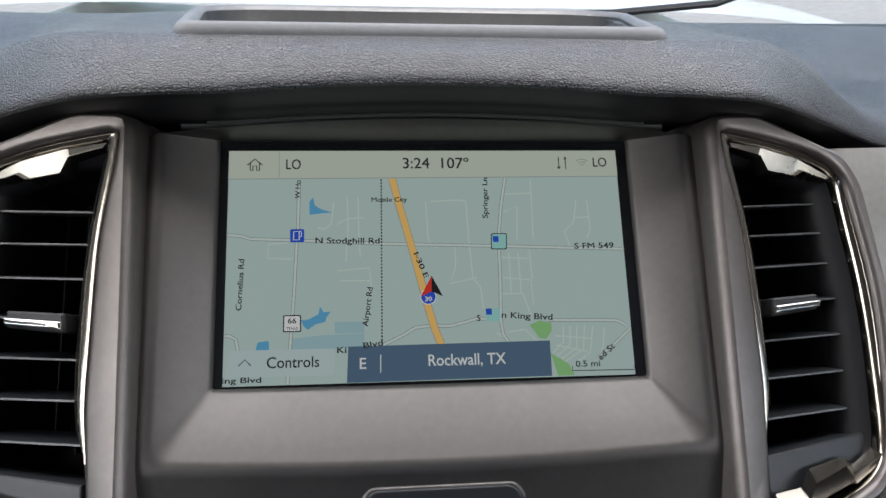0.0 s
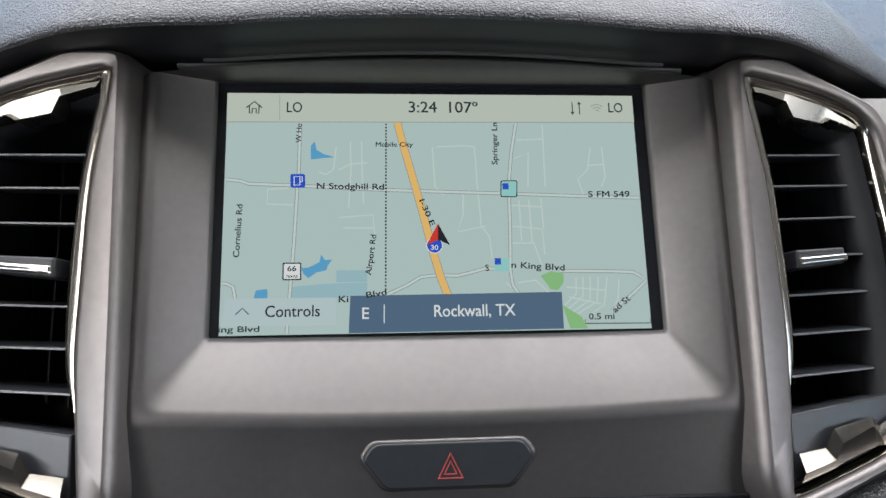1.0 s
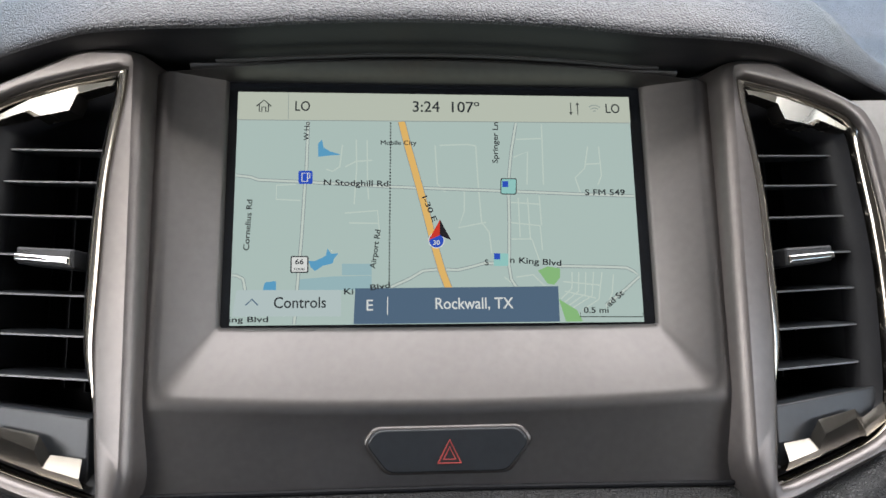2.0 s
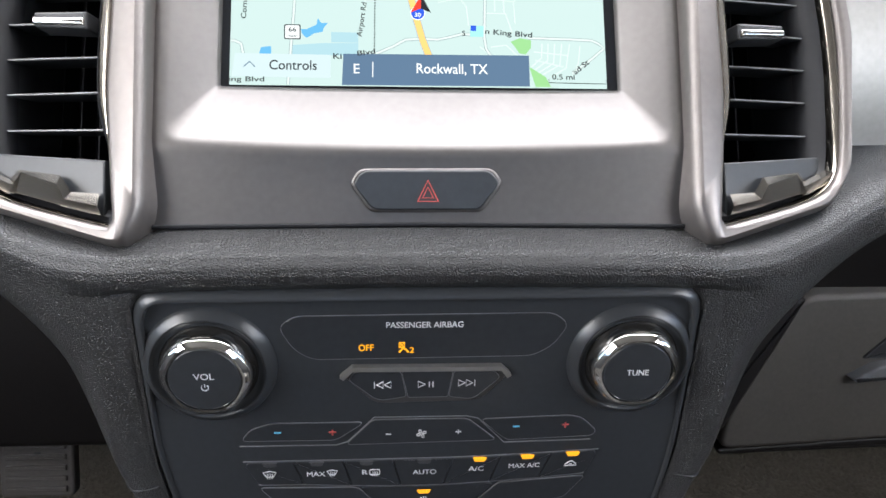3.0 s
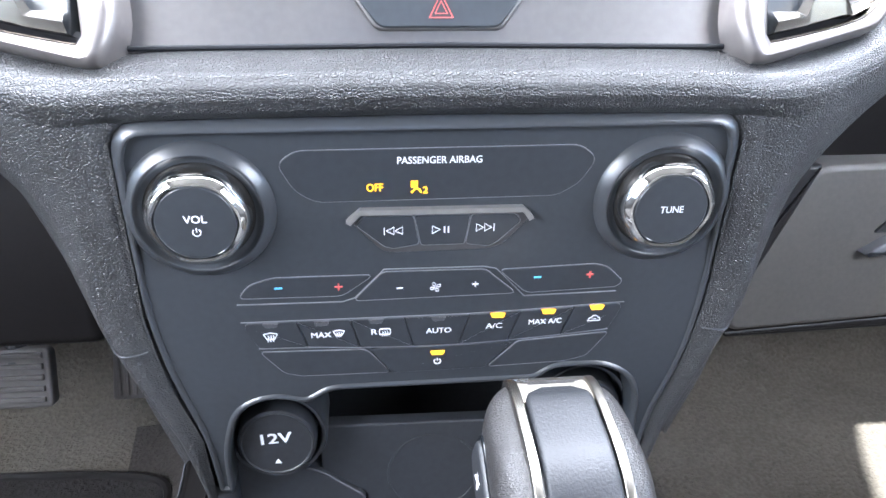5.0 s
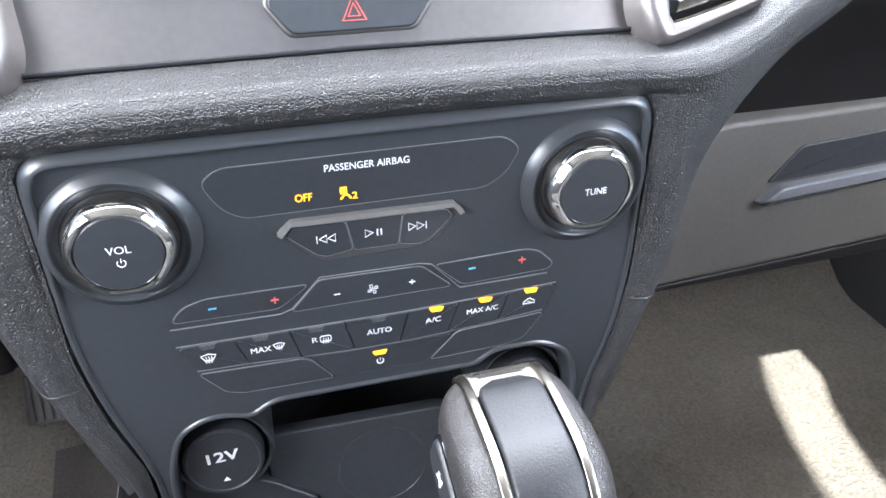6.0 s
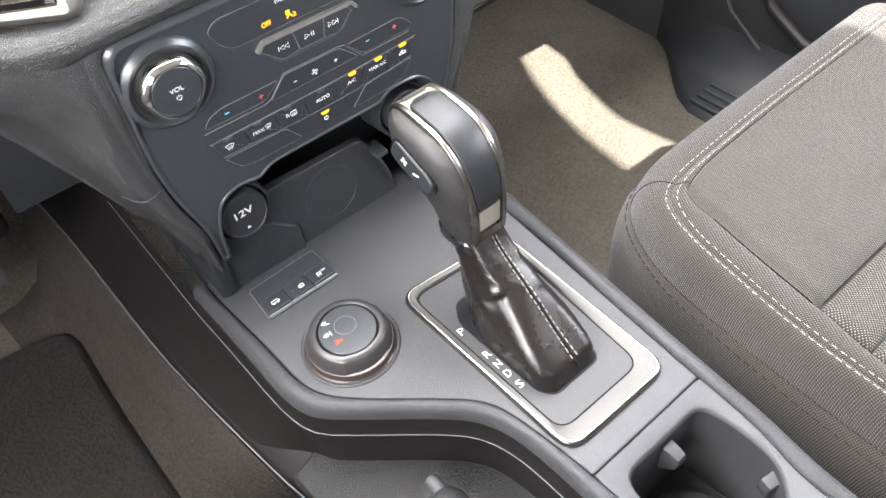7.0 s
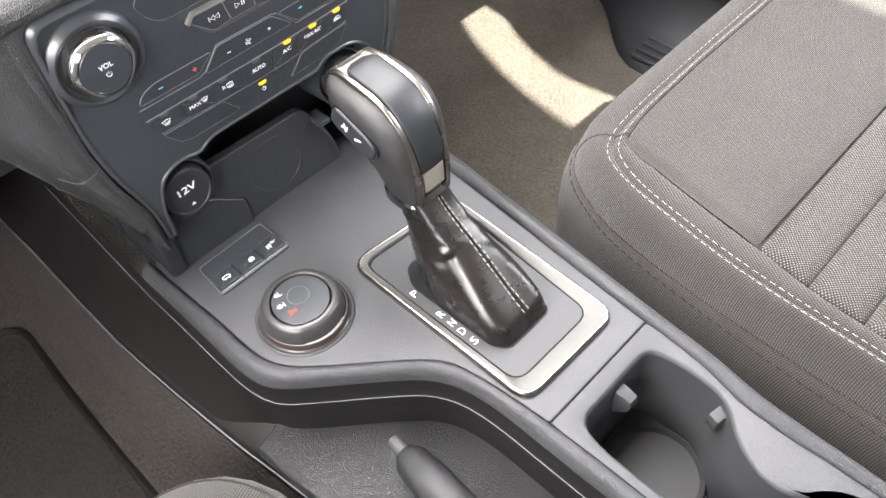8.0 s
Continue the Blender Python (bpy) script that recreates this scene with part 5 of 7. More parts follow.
    part("caption", lettering(HV, "MAX", -0.0502, 0.6893, 0.0028, 0.0016, 0, 0.0086, 0.014), M_WHITE, keys[1])
    screen_mark(-0.0426, 0.6898, keys[1], False, 0.8)
    part("caption", lettering(HV, "R", -0.0272, 0.6897, 0.0028, 0.0016, 0, 0.0026, 0.014), M_WHITE, keys[2])
    screen_mark(-0.0226, 0.6894, keys[2], True, 0.9)
    part("caption", lettering(HV, "AUTO", 0.0011, 0.6890, 0.0028, 0.0016, 0, 0.0112, 0.014), M_WHITE, keys[3])
    part("caption", lettering(HV, "A/C", 0.0258, 0.6902, 0.0028, 0.0016, 0, 0.0074, 0.014), M_WHITE, keys[4])
    part("caption", lettering(HV, "MAX A/C", 0.0490, 0.6914, 0.0027, 0.0016, 1, 0.0150, 0.014), M_WHITE, keys[5])
    bm = ribbon(HV, [(0.0686, 0.6905), (0.0692, 0.6918), (0.0702, 0.6922), (0.0710, 0.6932), (0.0724, 0.6932), (0.0734, 0.6922), (0.0742, 0.6918), (0.0744, 0.6906)], 0.0004, 0.0016, 0.0003, True)
    ribbon(HV, [(0.0708, 0.6914), (0.0724, 0.6914), (0.0720, 0.6919)], 0.0003, 0.00162, 0.0003, False, bm)
    part("recirculation_mark", bm, M_WHITE, keys[6])

    key("blank_key", [(-0.0770, 0.6806), (-0.0330, 0.6796), (-0.0300, 0.6786), (-0.0205, 0.6665), (-0.0600, 0.6668), (-0.0675, 0.6690)], 0.002, 0.0008)
    mid = key("power_key", [(-0.0292, 0.6798), (0.0345, 0.6800), (0.0226, 0.6667), (-0.0192, 0.6662)], 0.0012, 0.0010, "", False)
    key("blank_key", [(0.0372, 0.6802), (0.0795, 0.6832), (0.0702, 0.6705), (0.0600, 0.6680), (0.0245, 0.6670)], 0.002, 0.0008)
    part("lamp", plate(HV, rounded([(-0.0025, 0.6776), (0.0043, 0.6776), (0.0033, 0.6754), (-0.0015, 0.6754)], 0.0005), 0.0015, 0.001, 0.0002), M_LED, mid, "lit amber lamp")
    part("power_mark", ribbon(HV, [(0.0009 + 0.0015 * math.sin(radians(t)), 0.6718 + 0.0015 * math.cos(radians(t))) for t in range(35, 326, 15)], 0.0004, 0.0014), M_WHITE, mid)
    part("power_tick", ribbon(HV, [(0.0009, 0.6720), (0.0009, 0.6738)], 0.0004, 0.0014), M_WHITE, mid)


def storage_bin():
    b = thing("storage_bin", (0, -0.03, 0.547), "black shallow bin under the control panel with a clipped flap", "storage bin")
    bk = Frame2((0, -0.0600, 0.5465), (1, 0, 0), (0, 0.115, 0.993))
    flap = rounded([(-0.0330, 0.0), (0.0630, 0.0), (0.0610, 0.020), (0.0520, 0.046), (0.0400, 0.0655), (-0.0560, 0.0675), (-0.0560, 0.030), (-0.0330, 0.024)], [0.0, 0.002, 0.004, 0.004, 0.006, 0.004, 0.004, 0.004])
    part("flap", plate(bk, flap, 0.0, 0.008, 0.0012), M_BLACK, b, "black moulded flap", smooth=50)
    part("flap_left", plate(bk, rounded([(-0.1080, 0.0), (-0.0335, 0.0), (-0.0335, 0.0245), (-0.0440, 0.0320), (-0.0560, 0.0420), (-0.0990, 0.0560), (-0.1060, 0.0400)], [0.0, 0.0, 0.004, 0.006, 0.006, 0.004, 0.006]), 0.0035, 0.010, 0.0012), M_BLACK, b, "black moulded socket carrier", smooth=50)
    part("stamp", lathe(bk, 0.003, 0.034, [(0.0250, -0.0005), (0.0248, 0.0004), (0.0240, 0.0005), (0.0236, -0.0002)], 48, cap_last=False), M_BLACK, b)
    part("shell", box((-0.115, 0.012, 0.54), (0.115, 0.06, 0.70)), M_BLACK, b)
    part("bin_floor", box((-0.113, -0.055, 0.53), (0.117, 0.06, 0.5455)), M_BLACK, b)
    part("roof", box((-0.1, -0.072, 0.660), (0.1, 0.04, 0.668)), M_BLACK, b)
    part("clip", box((0.0450, -0.066, 0.5955), (0.0560, -0.048, 0.6000), 0.001), M_FACE, b)
    part("hinge_pin", tube([(0.0480, -0.060, 0.596), (0.0560, -0.060, 0.575), (0.0590, -0.060, 0.560)], 0.0012, 8), M_FACE, b)
    for side in (-1, 1):
        part("cheek", box((min(side * 0.098, side * 0.112), -0.066, 0.547), (max(side * 0.098, side * 0.112), 0.02, 0.635), 0.003), M_BLACK, b)
    part("side_catch", box((-0.1085, -0.0740, 0.5920), (-0.0985, -0.0640, 0.5985), 0.0012), M_FACE, b)
    so = Frame2((0, -0.1395, 0), (1, 0, 0), (0, 0.12, 1))
    for x, z, text in ((-0.0755, 0.6195, "12V"), (0.0770, 0.628, "")):
        s = thing("power_socket", (x, -0.05, z - 0.02), "round black capped power socket" + (" marked in white" if text else ""), "socket", "power sockets")
        part("surround", lathe(so, x, z, [(0.0245, -0.030), (0.0243, -0.004), (0.0232, -0.0005), (0.0218, -0.001), (0.0206, -0.004), (0.0200, -0.010)], 48, cap_last=False), M_COLLAR, s, "glossy black socket rim")
        part("cap", lathe(so, x, z, [(0.0194, -0.02), (0.0192, 0.0030), (0.0184, 0.0046), (0.0172, 0.0052), (0.0166, 0.0046), (0.008, 0.0047)], 48), M_BLACK, s)
        if text:
            part("caption", lettering(so, text, x, z + 0.0034, 0.0058, 0.0054, 3, 0.0150, 0.022), M_WHITE, s)
            part("arrow", plate(so, [(x - 0.0016, z - 0.0115), (x + 0.0016, z - 0.0115), (x, z - 0.0092)], 0.0051, 0.001, 0.0001), M_WHITE, s)


# ---- centre console ----
TOP = Frame2((0, 0, 0.547), (1, 0, 0), (0, 1, 0))
RIM_IN = [(-0.1166, -0.040), (-0.1160, -0.065), (-0.1108, -0.130), (-0.1104, -0.166), (-0.1027, -0.189), (-0.080, -0.212), (-0.0445, -0.2435), (-0.0245, -0.263), (-0.0152, -0.281), (-0.0063, -0.352), (-0.004, -0.45), (-0.004, -0.75)]
RIM_OUT = [(-0.1275, -0.040), (-0.1260, -0.075), (-0.1245, -0.130), (-0.1240, -0.166), (-0.1180, -0.190), (-0.1020, -0.2060), (-0.0530, -0.2485), (-0.0300, -0.272), (-0.0195, -0.3045), (-0.0180, -0.3735), (-0.0155, -0.45), (-0.0155, -0.75)]


def dense(pts, n=70):
    """n points at even steps along an open line, with its corners eased."""
    for _ in range(3):
        q = [pts[0]]
        for a, b in zip(pts, pts[1:]):
            q += [(a[0] * 0.75 + b[0] * 0.25, a[1] * 0.75 + b[1] * 0.25), (a[0] * 0.25 + b[0] * 0.75, a[1] * 0.25 + b[1] * 0.75)]
        pts = q + [pts[-1]]
    lens = [0.0]
    for a, b in zip(pts, pts[1:]):
        lens.append(lens[-1] + math.dist(a, b))
    out, k = [], 0
    for i in range(n):
        s = lens[-1] * i / (n - 1)
        while k < len(lens) - 2 and lens[k + 1] < s:
            k += 1
        f = (s - lens[k]) / max(1e-9, lens[k + 1] - lens[k])
        out.append((pts[k][0] + (pts[k + 1][0] - pts[k][0]) * f, pts[k][1] + (pts[k + 1][1] - pts[k][1]) * f))
    return out


RIGHT_IN = [(0.1190, -0.040), (0.1162, -0.133), (0.1012, -0.353), (0.0990, -0.400), (0.0930, -0.425), (0.0905, -0.440), (0.0905, -0.480), (0.0935, -0.500), (0.0935, -0.75)]
RIGHT_OUT = [(0.1365, -0.040), (0.1335, -0.116), (0.1145, -0.353), (0.1120, -0.400), (0.1080, -0.430), (0.1060, -0.450), (0.1055, -0.490), (0.1055, -0.520), (0.1055, -0.75)]


def center_console():
    con = thing("center_console", (0.02, -0.3, 0.3), "grey plastic centre console with a grained rim and dark sides", "console")
    left_in, left_out = dense(RIM_IN), dense(RIM_OUT)
    right_in, right_out = dense(RIGHT_IN), dense(RIGHT_OUT)
    # deck in front of the seam
    front_l = [p for p in left_in if p[1] > -0.352] + [(-0.0063, -0.352)]
    front_r = [p for p in right_in if p[1] > -0.352] + [(0.1012, -0.352)]
    deck = front_l + front_r[::-1]
    part("deck", plate(TOP, inset(deck, 0.0008), 0.0, 0.012, 0.0015), M_CONSOLE, con, "grey matt deck", smooth=50)
    # grained rims
    for a, b, s in ((left_in, left_out, 1), (right_in, right_out, -1)):
        prof = []
        for t, c in ((0.0, -0.004), (0.02, 0.0005), (0.15, 0.0028), (0.45, 0.0038), (0.75, 0.0022), (0.93, -0.002), (1.0, -0.009), (1.0, -0.016)):
            prof.append([TOP(p[0] + (q[0] - p[0]) * t, p[1] + (q[1] - p[1]) * t, c) for p, q in zip(a, b)])
        part("rim", loft(prof, False), M_RIM, con, "grained soft rim", smooth=60)
    # sides: one flowing surface from the rim to the ledge in front, to the tray behind
    edge = [(-0.185, 0.32), (-0.173, 0.20), (-0.169, 0.004), (-0.164, -0.047), (-0.159, -0.097), (-0.148, -0.183), (-0.142, -0.212), (-0.132, -0.30), (-0.130, -0.75)]
    low_x = [(-q[1], q[0]) for q in edge]
    run = [(-0.1275, 0.30 - 0.01 * k) for k in range(34)] + left_out
    side_rows = []
    for c, d, f in ((-0.010, 0.0, 0.0), (-0.020, 0.0006, 0.0), (-0.0290, 0.0010, 0.03), (-0.0300, 0.0016, 0.035), (-0.0310, 0.0004, 0.04), (-0.042, 0.0, 0.16), (-0.056, -0.001, 0.40), (-0.070, -0.001, 0.74), (-0.079, -0.001, 1.0)):
        row = []
        for p in run:
            w = smooth((p[1] + 0.184) / 0.055)
            row.append(TOP(p[0] - d + f * w * (lerp_table(low_x, -p[1])[0] - p[0]), p[1] - d * 0.3, c - 0.016 * w * f))
        side_rows.append(row)
    part("left_side", loft(side_rows, False), M_SIDE, con, "dark smooth side", smooth=60)
    part("side_seam", tube([TOP(p[0] - 0.0020 - 0.035 * smooth((p[1] + 0.184) / 0.055) * 0.03, p[1] - 0.0004, -0.0302) for p in run[16:]], 0.0004, 6), M_GREYLINE, con, "pale thin seam below the rim")
    part("right_side", loft([[TOP(p[0] + d, p[1], c) for p in right_out] for c, d in ((-0.014, -0.0005), (-0.03, 0.001), (-0.26, 0.012))], False), M_SIDE, con)
    # tray for the parking brake
    tray = [(-0.1445, -0.1835), (-0.1418, -0.212), (-0.1312, -0.30), (-0.128, -0.75), (-0.005, -0.75), (-0.005, -0.30), (-0.03, -0.262), (-0.09, -0.205), (-0.114, -0.175)]
    part("brake_tray", plate(TOP, tray, -0.077, 0.02, 0.003), M_TRAY, con, "dark grained tray beside the deck")
    # lower body with a long ledge down to the floor
    low = dense(edge, 40)
    part("lower_side", loft([[TOP(p[0] + d, p[1], c) for p in low] for c, d in ((-0.078, 0.030), (-0.090, 0.004), (-0.096, 0.0), (-0.100, 0.001), (-0.26, -0.012))], False), M_SIDE, con, "dark lower side panel", smooth=50)
    part("ledge_line", tube([TOP(p[0] - 0.0003, p[1], -0.0945) for p in low], 0.0008, 6), M_GREYLINE, con)
    # carpet drawn up the tunnel below the ledge, its shade put into a darker colour
    wrap = [(q[0] - 0.002, q[1]) for q in low]
    part("tunnel_carpet", loft([[TOP(p[0] - d, p[1], c) for p in wrap] for c, d in ((-0.104, -0.001), (-0.120, 0.002), (-0.19, 0.018), (-0.235, 0.040), (-0.253, 0.070), (-0.2555, 0.10))], False), M_SHADECARPET, con, "brown carpet on the tunnel side, darkened in colour for its shade", smooth=60)
    # cup holder block behind the seam
    lip_l = [p for p in left_in if p[1] < -0.3535]
    lip_r = [p for p in right_in if p[1] < -0.3535]
    block = [(-0.0062, -0.3516)] + lip_l + lip_r[::-1] + [(0.1008, -0.3516)]
    N = 260
    cup = rounded([(0.0095, -0.3655), (0.084, -0.3655), (0.0895, -0.390), (0.0885, -0.425), (0.066, -0.446), (0.055, -0.470), (0.058, -0.492), (0.078, -0.508), (0.086, -0.535), (0.078, -0.57), (0.045, -0.585), (0.012, -0.57), (0.004, -0.535), (0.006, -0.47), (0.004, -0.42), (0.0045, -0.385)],
                  [0.010, 0.010, 0.012, 0.014, 0.012, 0.012, 0.012, 0.014, 0.014, 0.014, 0.014, 0.014, 0.014, 0.01, 0.01, 0.012])
    cup = resample(cup, N)
    blk = resample(rounded(block, 0.0), N)

    def line_up(loop, ref):
        s = min(range(len(loop)), key=lambda i: math.dist(loop[i], ref))
        return loop[s:] + loop[:s]
    if area2(cup) * area2(blk) < 0:
        cup = cup[::-1]
    cup, blk = line_up(cup, (0.0095, -0.3655)), line_up(blk, (-0.0062, -0.3516))
    part("cup_holder", ring(TOP, [(blk, -0.012), (blk, -0.0012), (inset(blk, 0.001), 0.0), (inset(cup, -0.003), 0.0), (inset(cup, -0.001), -0.0010), (cup, -0.004)]), M_CONSOLE, con, "grey double cup holder", smooth=50)
    part("cup_wall", ring(TOP, [(cup, -0.004), (inset(cup, 0.003), -0.030), (inset(cup, 0.006), -0.078)]), M_CUP, con, "dark cup holder wall", smooth=50)
    part("cup_floor", plate(TOP, inset(cup, 0.004), -0.078, 0.003, 0.0005), M_CUP, con)
    for cy in (-0.412, -0.54):
        part("cup_ring", lathe(TOP, 0.045, cy, [(0.0370, -0.077), (0.0365, -0.072), (0.0350, -0.0715), (0.0340, -0.074), (0.033, -0.0765)], 48, cap_last=True), M_CUP, con, "round cup seat")
    for x, y, turn in ((0.050, -0.371, 90), (0.083, -0.428, -15), (0.080, -0.515, 15)):
        m = pose(x, y, 0.528, 0, 0, turn)
        bm = bmesh.new()
        loft([[Vector((a, b, z)) for a, b in rounded([(0.004, -w), (0.004, w), (-d, w * 0.8), (-d, -w * 0.8)], 0.0015)] for z, d, w in ((-0.016, -0.001, 0.0060), (-0.004, 0.0085, 0.0058), (0.004, 0.0100, 0.0055), (0.0085, 0.0085, 0.0052), (0.010, 0.004, 0.005))], True, True, True, bm)
        bm.transform(m)
        part("cup_finger", bm, M_CUP, con, "small sprung cup grip")


def spline(table, steps):
    """Points through the rows of a table, eased between them, each row of any length."""
    out, n = [], len(table)
    for i in range(n - 1):
        p0, p1, p2, p3 = table[max(0, i - 1)], table[i], table[i + 1], table[min(n - 1, i + 2)]
        for k in range(steps):
            t = k / steps
            out.append(tuple(0.5 * (2 * b + (c - a) * t + (2 * a - 5 * b + 4 * c - d) * t * t + (3 * b - a - 3 * c + d) * t ** 3) for a, b, c, d in zip(p0, p1, p2, p3)))
    return out + [tuple(table[-1])]


def shifter():
    sh = thing("gear_shifter", (0.04, -0.245, 0.547), "black stitched gear lever with silver strips on its grip", "gear lever")
    n = 96
    outer = resample(rounded([(-0.0110, -0.1555), (0.0940, -0.1650), (0.0915, -0.3335), (-0.0070, -0.3330)], 0.016, 8), n)
    inner = resample(rounded([(-0.0045, -0.1625), (0.0880, -0.1710), (0.0835, -0.3245), (-0.0010, -0.3240)], 0.013, 8), n)
    low = resample(rounded([(-0.0030, -0.1650), (0.0865, -0.1725), (0.0785, -0.3170), (0.0010, -0.3170)], 0.012, 8), n)
    prof = [(inset(outer, -0.0004), -0.002), (outer, 0.0020), (inset(outer, 0.0010), 0.0038), (inset(outer, 0.0020), 0.0044), (inset(outer, 0.0028), 0.0042), (inset(outer, 0.0032), 0.0030)]
    part("ring", ring(TOP, prof), M_SATIN, sh, "bright satin ring round the gear plate", smooth=50)
    part("plate_slope", ring(TOP, [(inset(outer, 0.0027), 0.0040), (inner, 0.0036), (inset(low, -0.0010), 0.0018), (inset(low, -0.0010), 0.0)]), M_SLOPE, sh, smooth=50)
    part("plate_gap", ring(TOP, [(inset(low, -0.0010), 0.0013), (low, 0.0008), (low, 0.0)]), M_VOID, sh)
    part("gear_plate", plate(TOP, inset(low, 0.0001), 0.0014, 0.004, 0.0004), M_PLATE, sh, "grey gear plate")
    for s, x, y in (("P", 0.0038, -0.2130), ("R", 0.0044, -0.2400), ("N", 0.0046, -0.2510), ("D", 0.0046, -0.2612), ("S", 0.0048, -0.2730)):
        part("gear_letter", lettering(TOP, s, x, y, 0.0064, 0.0022, 0, 0.0047, 0.0), M_WHITE, sh)
    gate = rounded([(0.0175, -0.1900), (0.0075, -0.2060), (0.0095, -0.2850), (0.0170, -0.2965), (0.0605, -0.2960), (0.0650, -0.2860), (0.0655, -0.2000), (0.0590, -0.1900)], 0.006)
    # Black plate on the deck paints the darkness of the open slot.
    part("gate", plate(TOP, gate, 0.0019, 0.002, 0.0003), M_VOID, sh, "flat black plate painted for the dark slot under the boot")

    # soft boot with diagonal creases
    N = 120
    foot = [(a + 0.0065 * smooth((b + 0.235) / 0.03) * smooth((0.03 - a) / 0.015), b - 0.007 * smooth((b + 0.245) / 0.05)) for a, b in resample(inset(gate, 0.0008), N)]
    rng = random.Random(3)
    ph = [rng.uniform(0, 6.28) for _ in range(6)]
    folds = [(rng.uniform(0, 6.28), rng.uniform(0.12, 0.85), rng.uniform(-0.35, 0.35), rng.uniform(0.5, 1.1), rng.uniform(0.08, 0.16)) for _ in range(13)]
    seam_i = min(range(N), key=lambda q: foot[q][1] + abs(foot[q][0] - 0.0430) * 4)
    rows = 40
    boot_rows = []
    for r in range(rows + 1):
        t = r / rows
        z = 0.5478 + 0.0085 * smooth(t / 0.07) + 0.0705 * t
        cx, cy = 0.0370 - 0.0008 * t, -0.2455 + 0.0560 * t ** 0.95
        kx, ky = 1 - 0.43 * smooth(t * 1.02) ** 0.9, 1 - 0.64 * smooth(t) ** 0.75
        row = []
        for i, (a, b) in enumerate(foot):
            th = 2 * math.pi * i / N
            f = 1 + math.sin(math.pi * min(1.0, t)) * (0.05 * math.sin(3 * th + ph[0] + 5 * t) + 0.04 * math.sin(5 * th + ph[1] - 7 * t))
            quiet = 1 - math.exp(-(((i - seam_i + N // 2) % N - N // 2) / 6) ** 2)
            for a0, t0, slope, span, deep in folds:
                da = (th - a0 + math.pi) % (2 * math.pi) - math.pi
                near = max(0.0, 1 - abs(da) / span)
                gap = (t - t0 - slope * da) / 0.042
                f += deep * near * 0.6 * quiet * math.sin(math.pi * t) ** 1.5 * (1.1 * math.exp(-(gap - 1.1) ** 2) - 1.3 * math.exp(-gap * gap))
            row.append(Vector((cx + (a - 0.0370) * kx * f, cy + (b + 0.2455) * ky * f, z + 0.0016 * math.sin(4 * th + ph[3]) * math.sin(math.pi * t))))
        boot_rows.append(row)
    boot = part("boot", loft(boot_rows, True), M_BOOT, sh, "creased glossy black hide boot", smooth=80)
    i = seam_i
    seam = []
    for r in range(1, rows + 1):
        p = boot_rows[r][i]
        out = (p - Vector((0.037, -0.2455 + 0.056 * r / rows, p.z))).normalized()
        seam.append(p + out * 0.0007)
    part("boot_seam", tube(seam, 0.0007, 6), M_GLOSS, boot)
    bm = bmesh.new()

    def on_boot(r, k):
        j = min(rows - 1, int(r))
        p = boot_rows[j][(i + k) % N].lerp(boot_rows[j + 1][(i + k) % N], r - j)
        e1, e2 = boot_rows[j + 1][(i + k) % N] - boot_rows[j][(i + k) % N], boot_rows[j][(i + k + 1) % N] - boot_rows[j][(i + k - 1) % N]
        out = e1.cross(e2).normalized()
        if out.y > 0:
            out = -out
        return p + out * 0.0008
    for k in (-1, 1):
        r = 3.0
        while r < rows - 2:
            w = rng.uniform(-0.12, 0.12)
            tube([on_boot(r, k), on_boot(r + rng.uniform(0.95, 1.2), k)], 0.00040, 5, bm)
            r += 1.75 + w
    part("boot_stitching", bm, M_BOOTTHREAD, boot, "grey double stitching", kind="stuff")

    # grip
    secs = [(0.6190, -0.1720, -0.2065, 0.0155), (0.6260, -0.1700, -0.2080, 0.0172), (0.6400, -0.1600, -0.2085, 0.0187), (0.6520, -0.1480, -0.2085, 0.0218), (0.6640, -0.1370, -0.2075, 0.0252), (0.6760, -0.1310, -0.2055, 0.0272),
            (0.6880, -0.1295, -0.2010, 0.0276), (0.6950, -0.1300, -0.1965, 0.0268), (0.7000, -0.1325, -0.1900, 0.0246), (0.7030, -0.1375, -0.1820, 0.0205)]
    cx = 0.0362

    def section(z, y0, y1, hw, extra=0.0):
        hw, y0, y1 = hw + extra, y0 + extra, y1 - extra
        out = []
        cy, hy = (y0 + y1) / 2, (y0 - y1) / 2
        for k in range(64):
            th = 2 * math.pi * k / 64
            c, s = math.cos(th), math.sin(th)
            e = 0.62
            out.append(Vector((cx + hw * math.copysign(abs(c) ** e, c), cy + hy * math.copysign(abs(s) ** e, s), z + 0.10 * (s * hy) * smooth((z - 0.64) / 0.05))))
        return out
    grip = part("grip", loft([section(*q) for q in spline(secs, 4)], True, True, True), M_KNOBSKIN, sh, "dark grained grip", smooth=60)
    part("collar", loft([section(z, -0.1705, -0.2075, 0.0168, e) for z, e in ((0.6165, 0.0), (0.6175, 0.0016), (0.6235, 0.0018), (0.6250, 0.0004))], True), M_GLOSS, grip)
    # line over the top and down the rear of the grip
    path = [(-0.1295, 0.6930), (-0.1312, 0.7005), (-0.1375, 0.7052), (-0.1480, 0.7064), (-0.1620, 0.7052), (-0.1750, 0.7038), (-0.1860, 0.6992), (-0.1950, 0.6912), (-0.2010, 0.6810), (-0.2055, 0.6690), (-0.2080, 0.6550), (-0.2085, 0.6400), (-0.2080, 0.6285)]
    path = dense(path, 60)

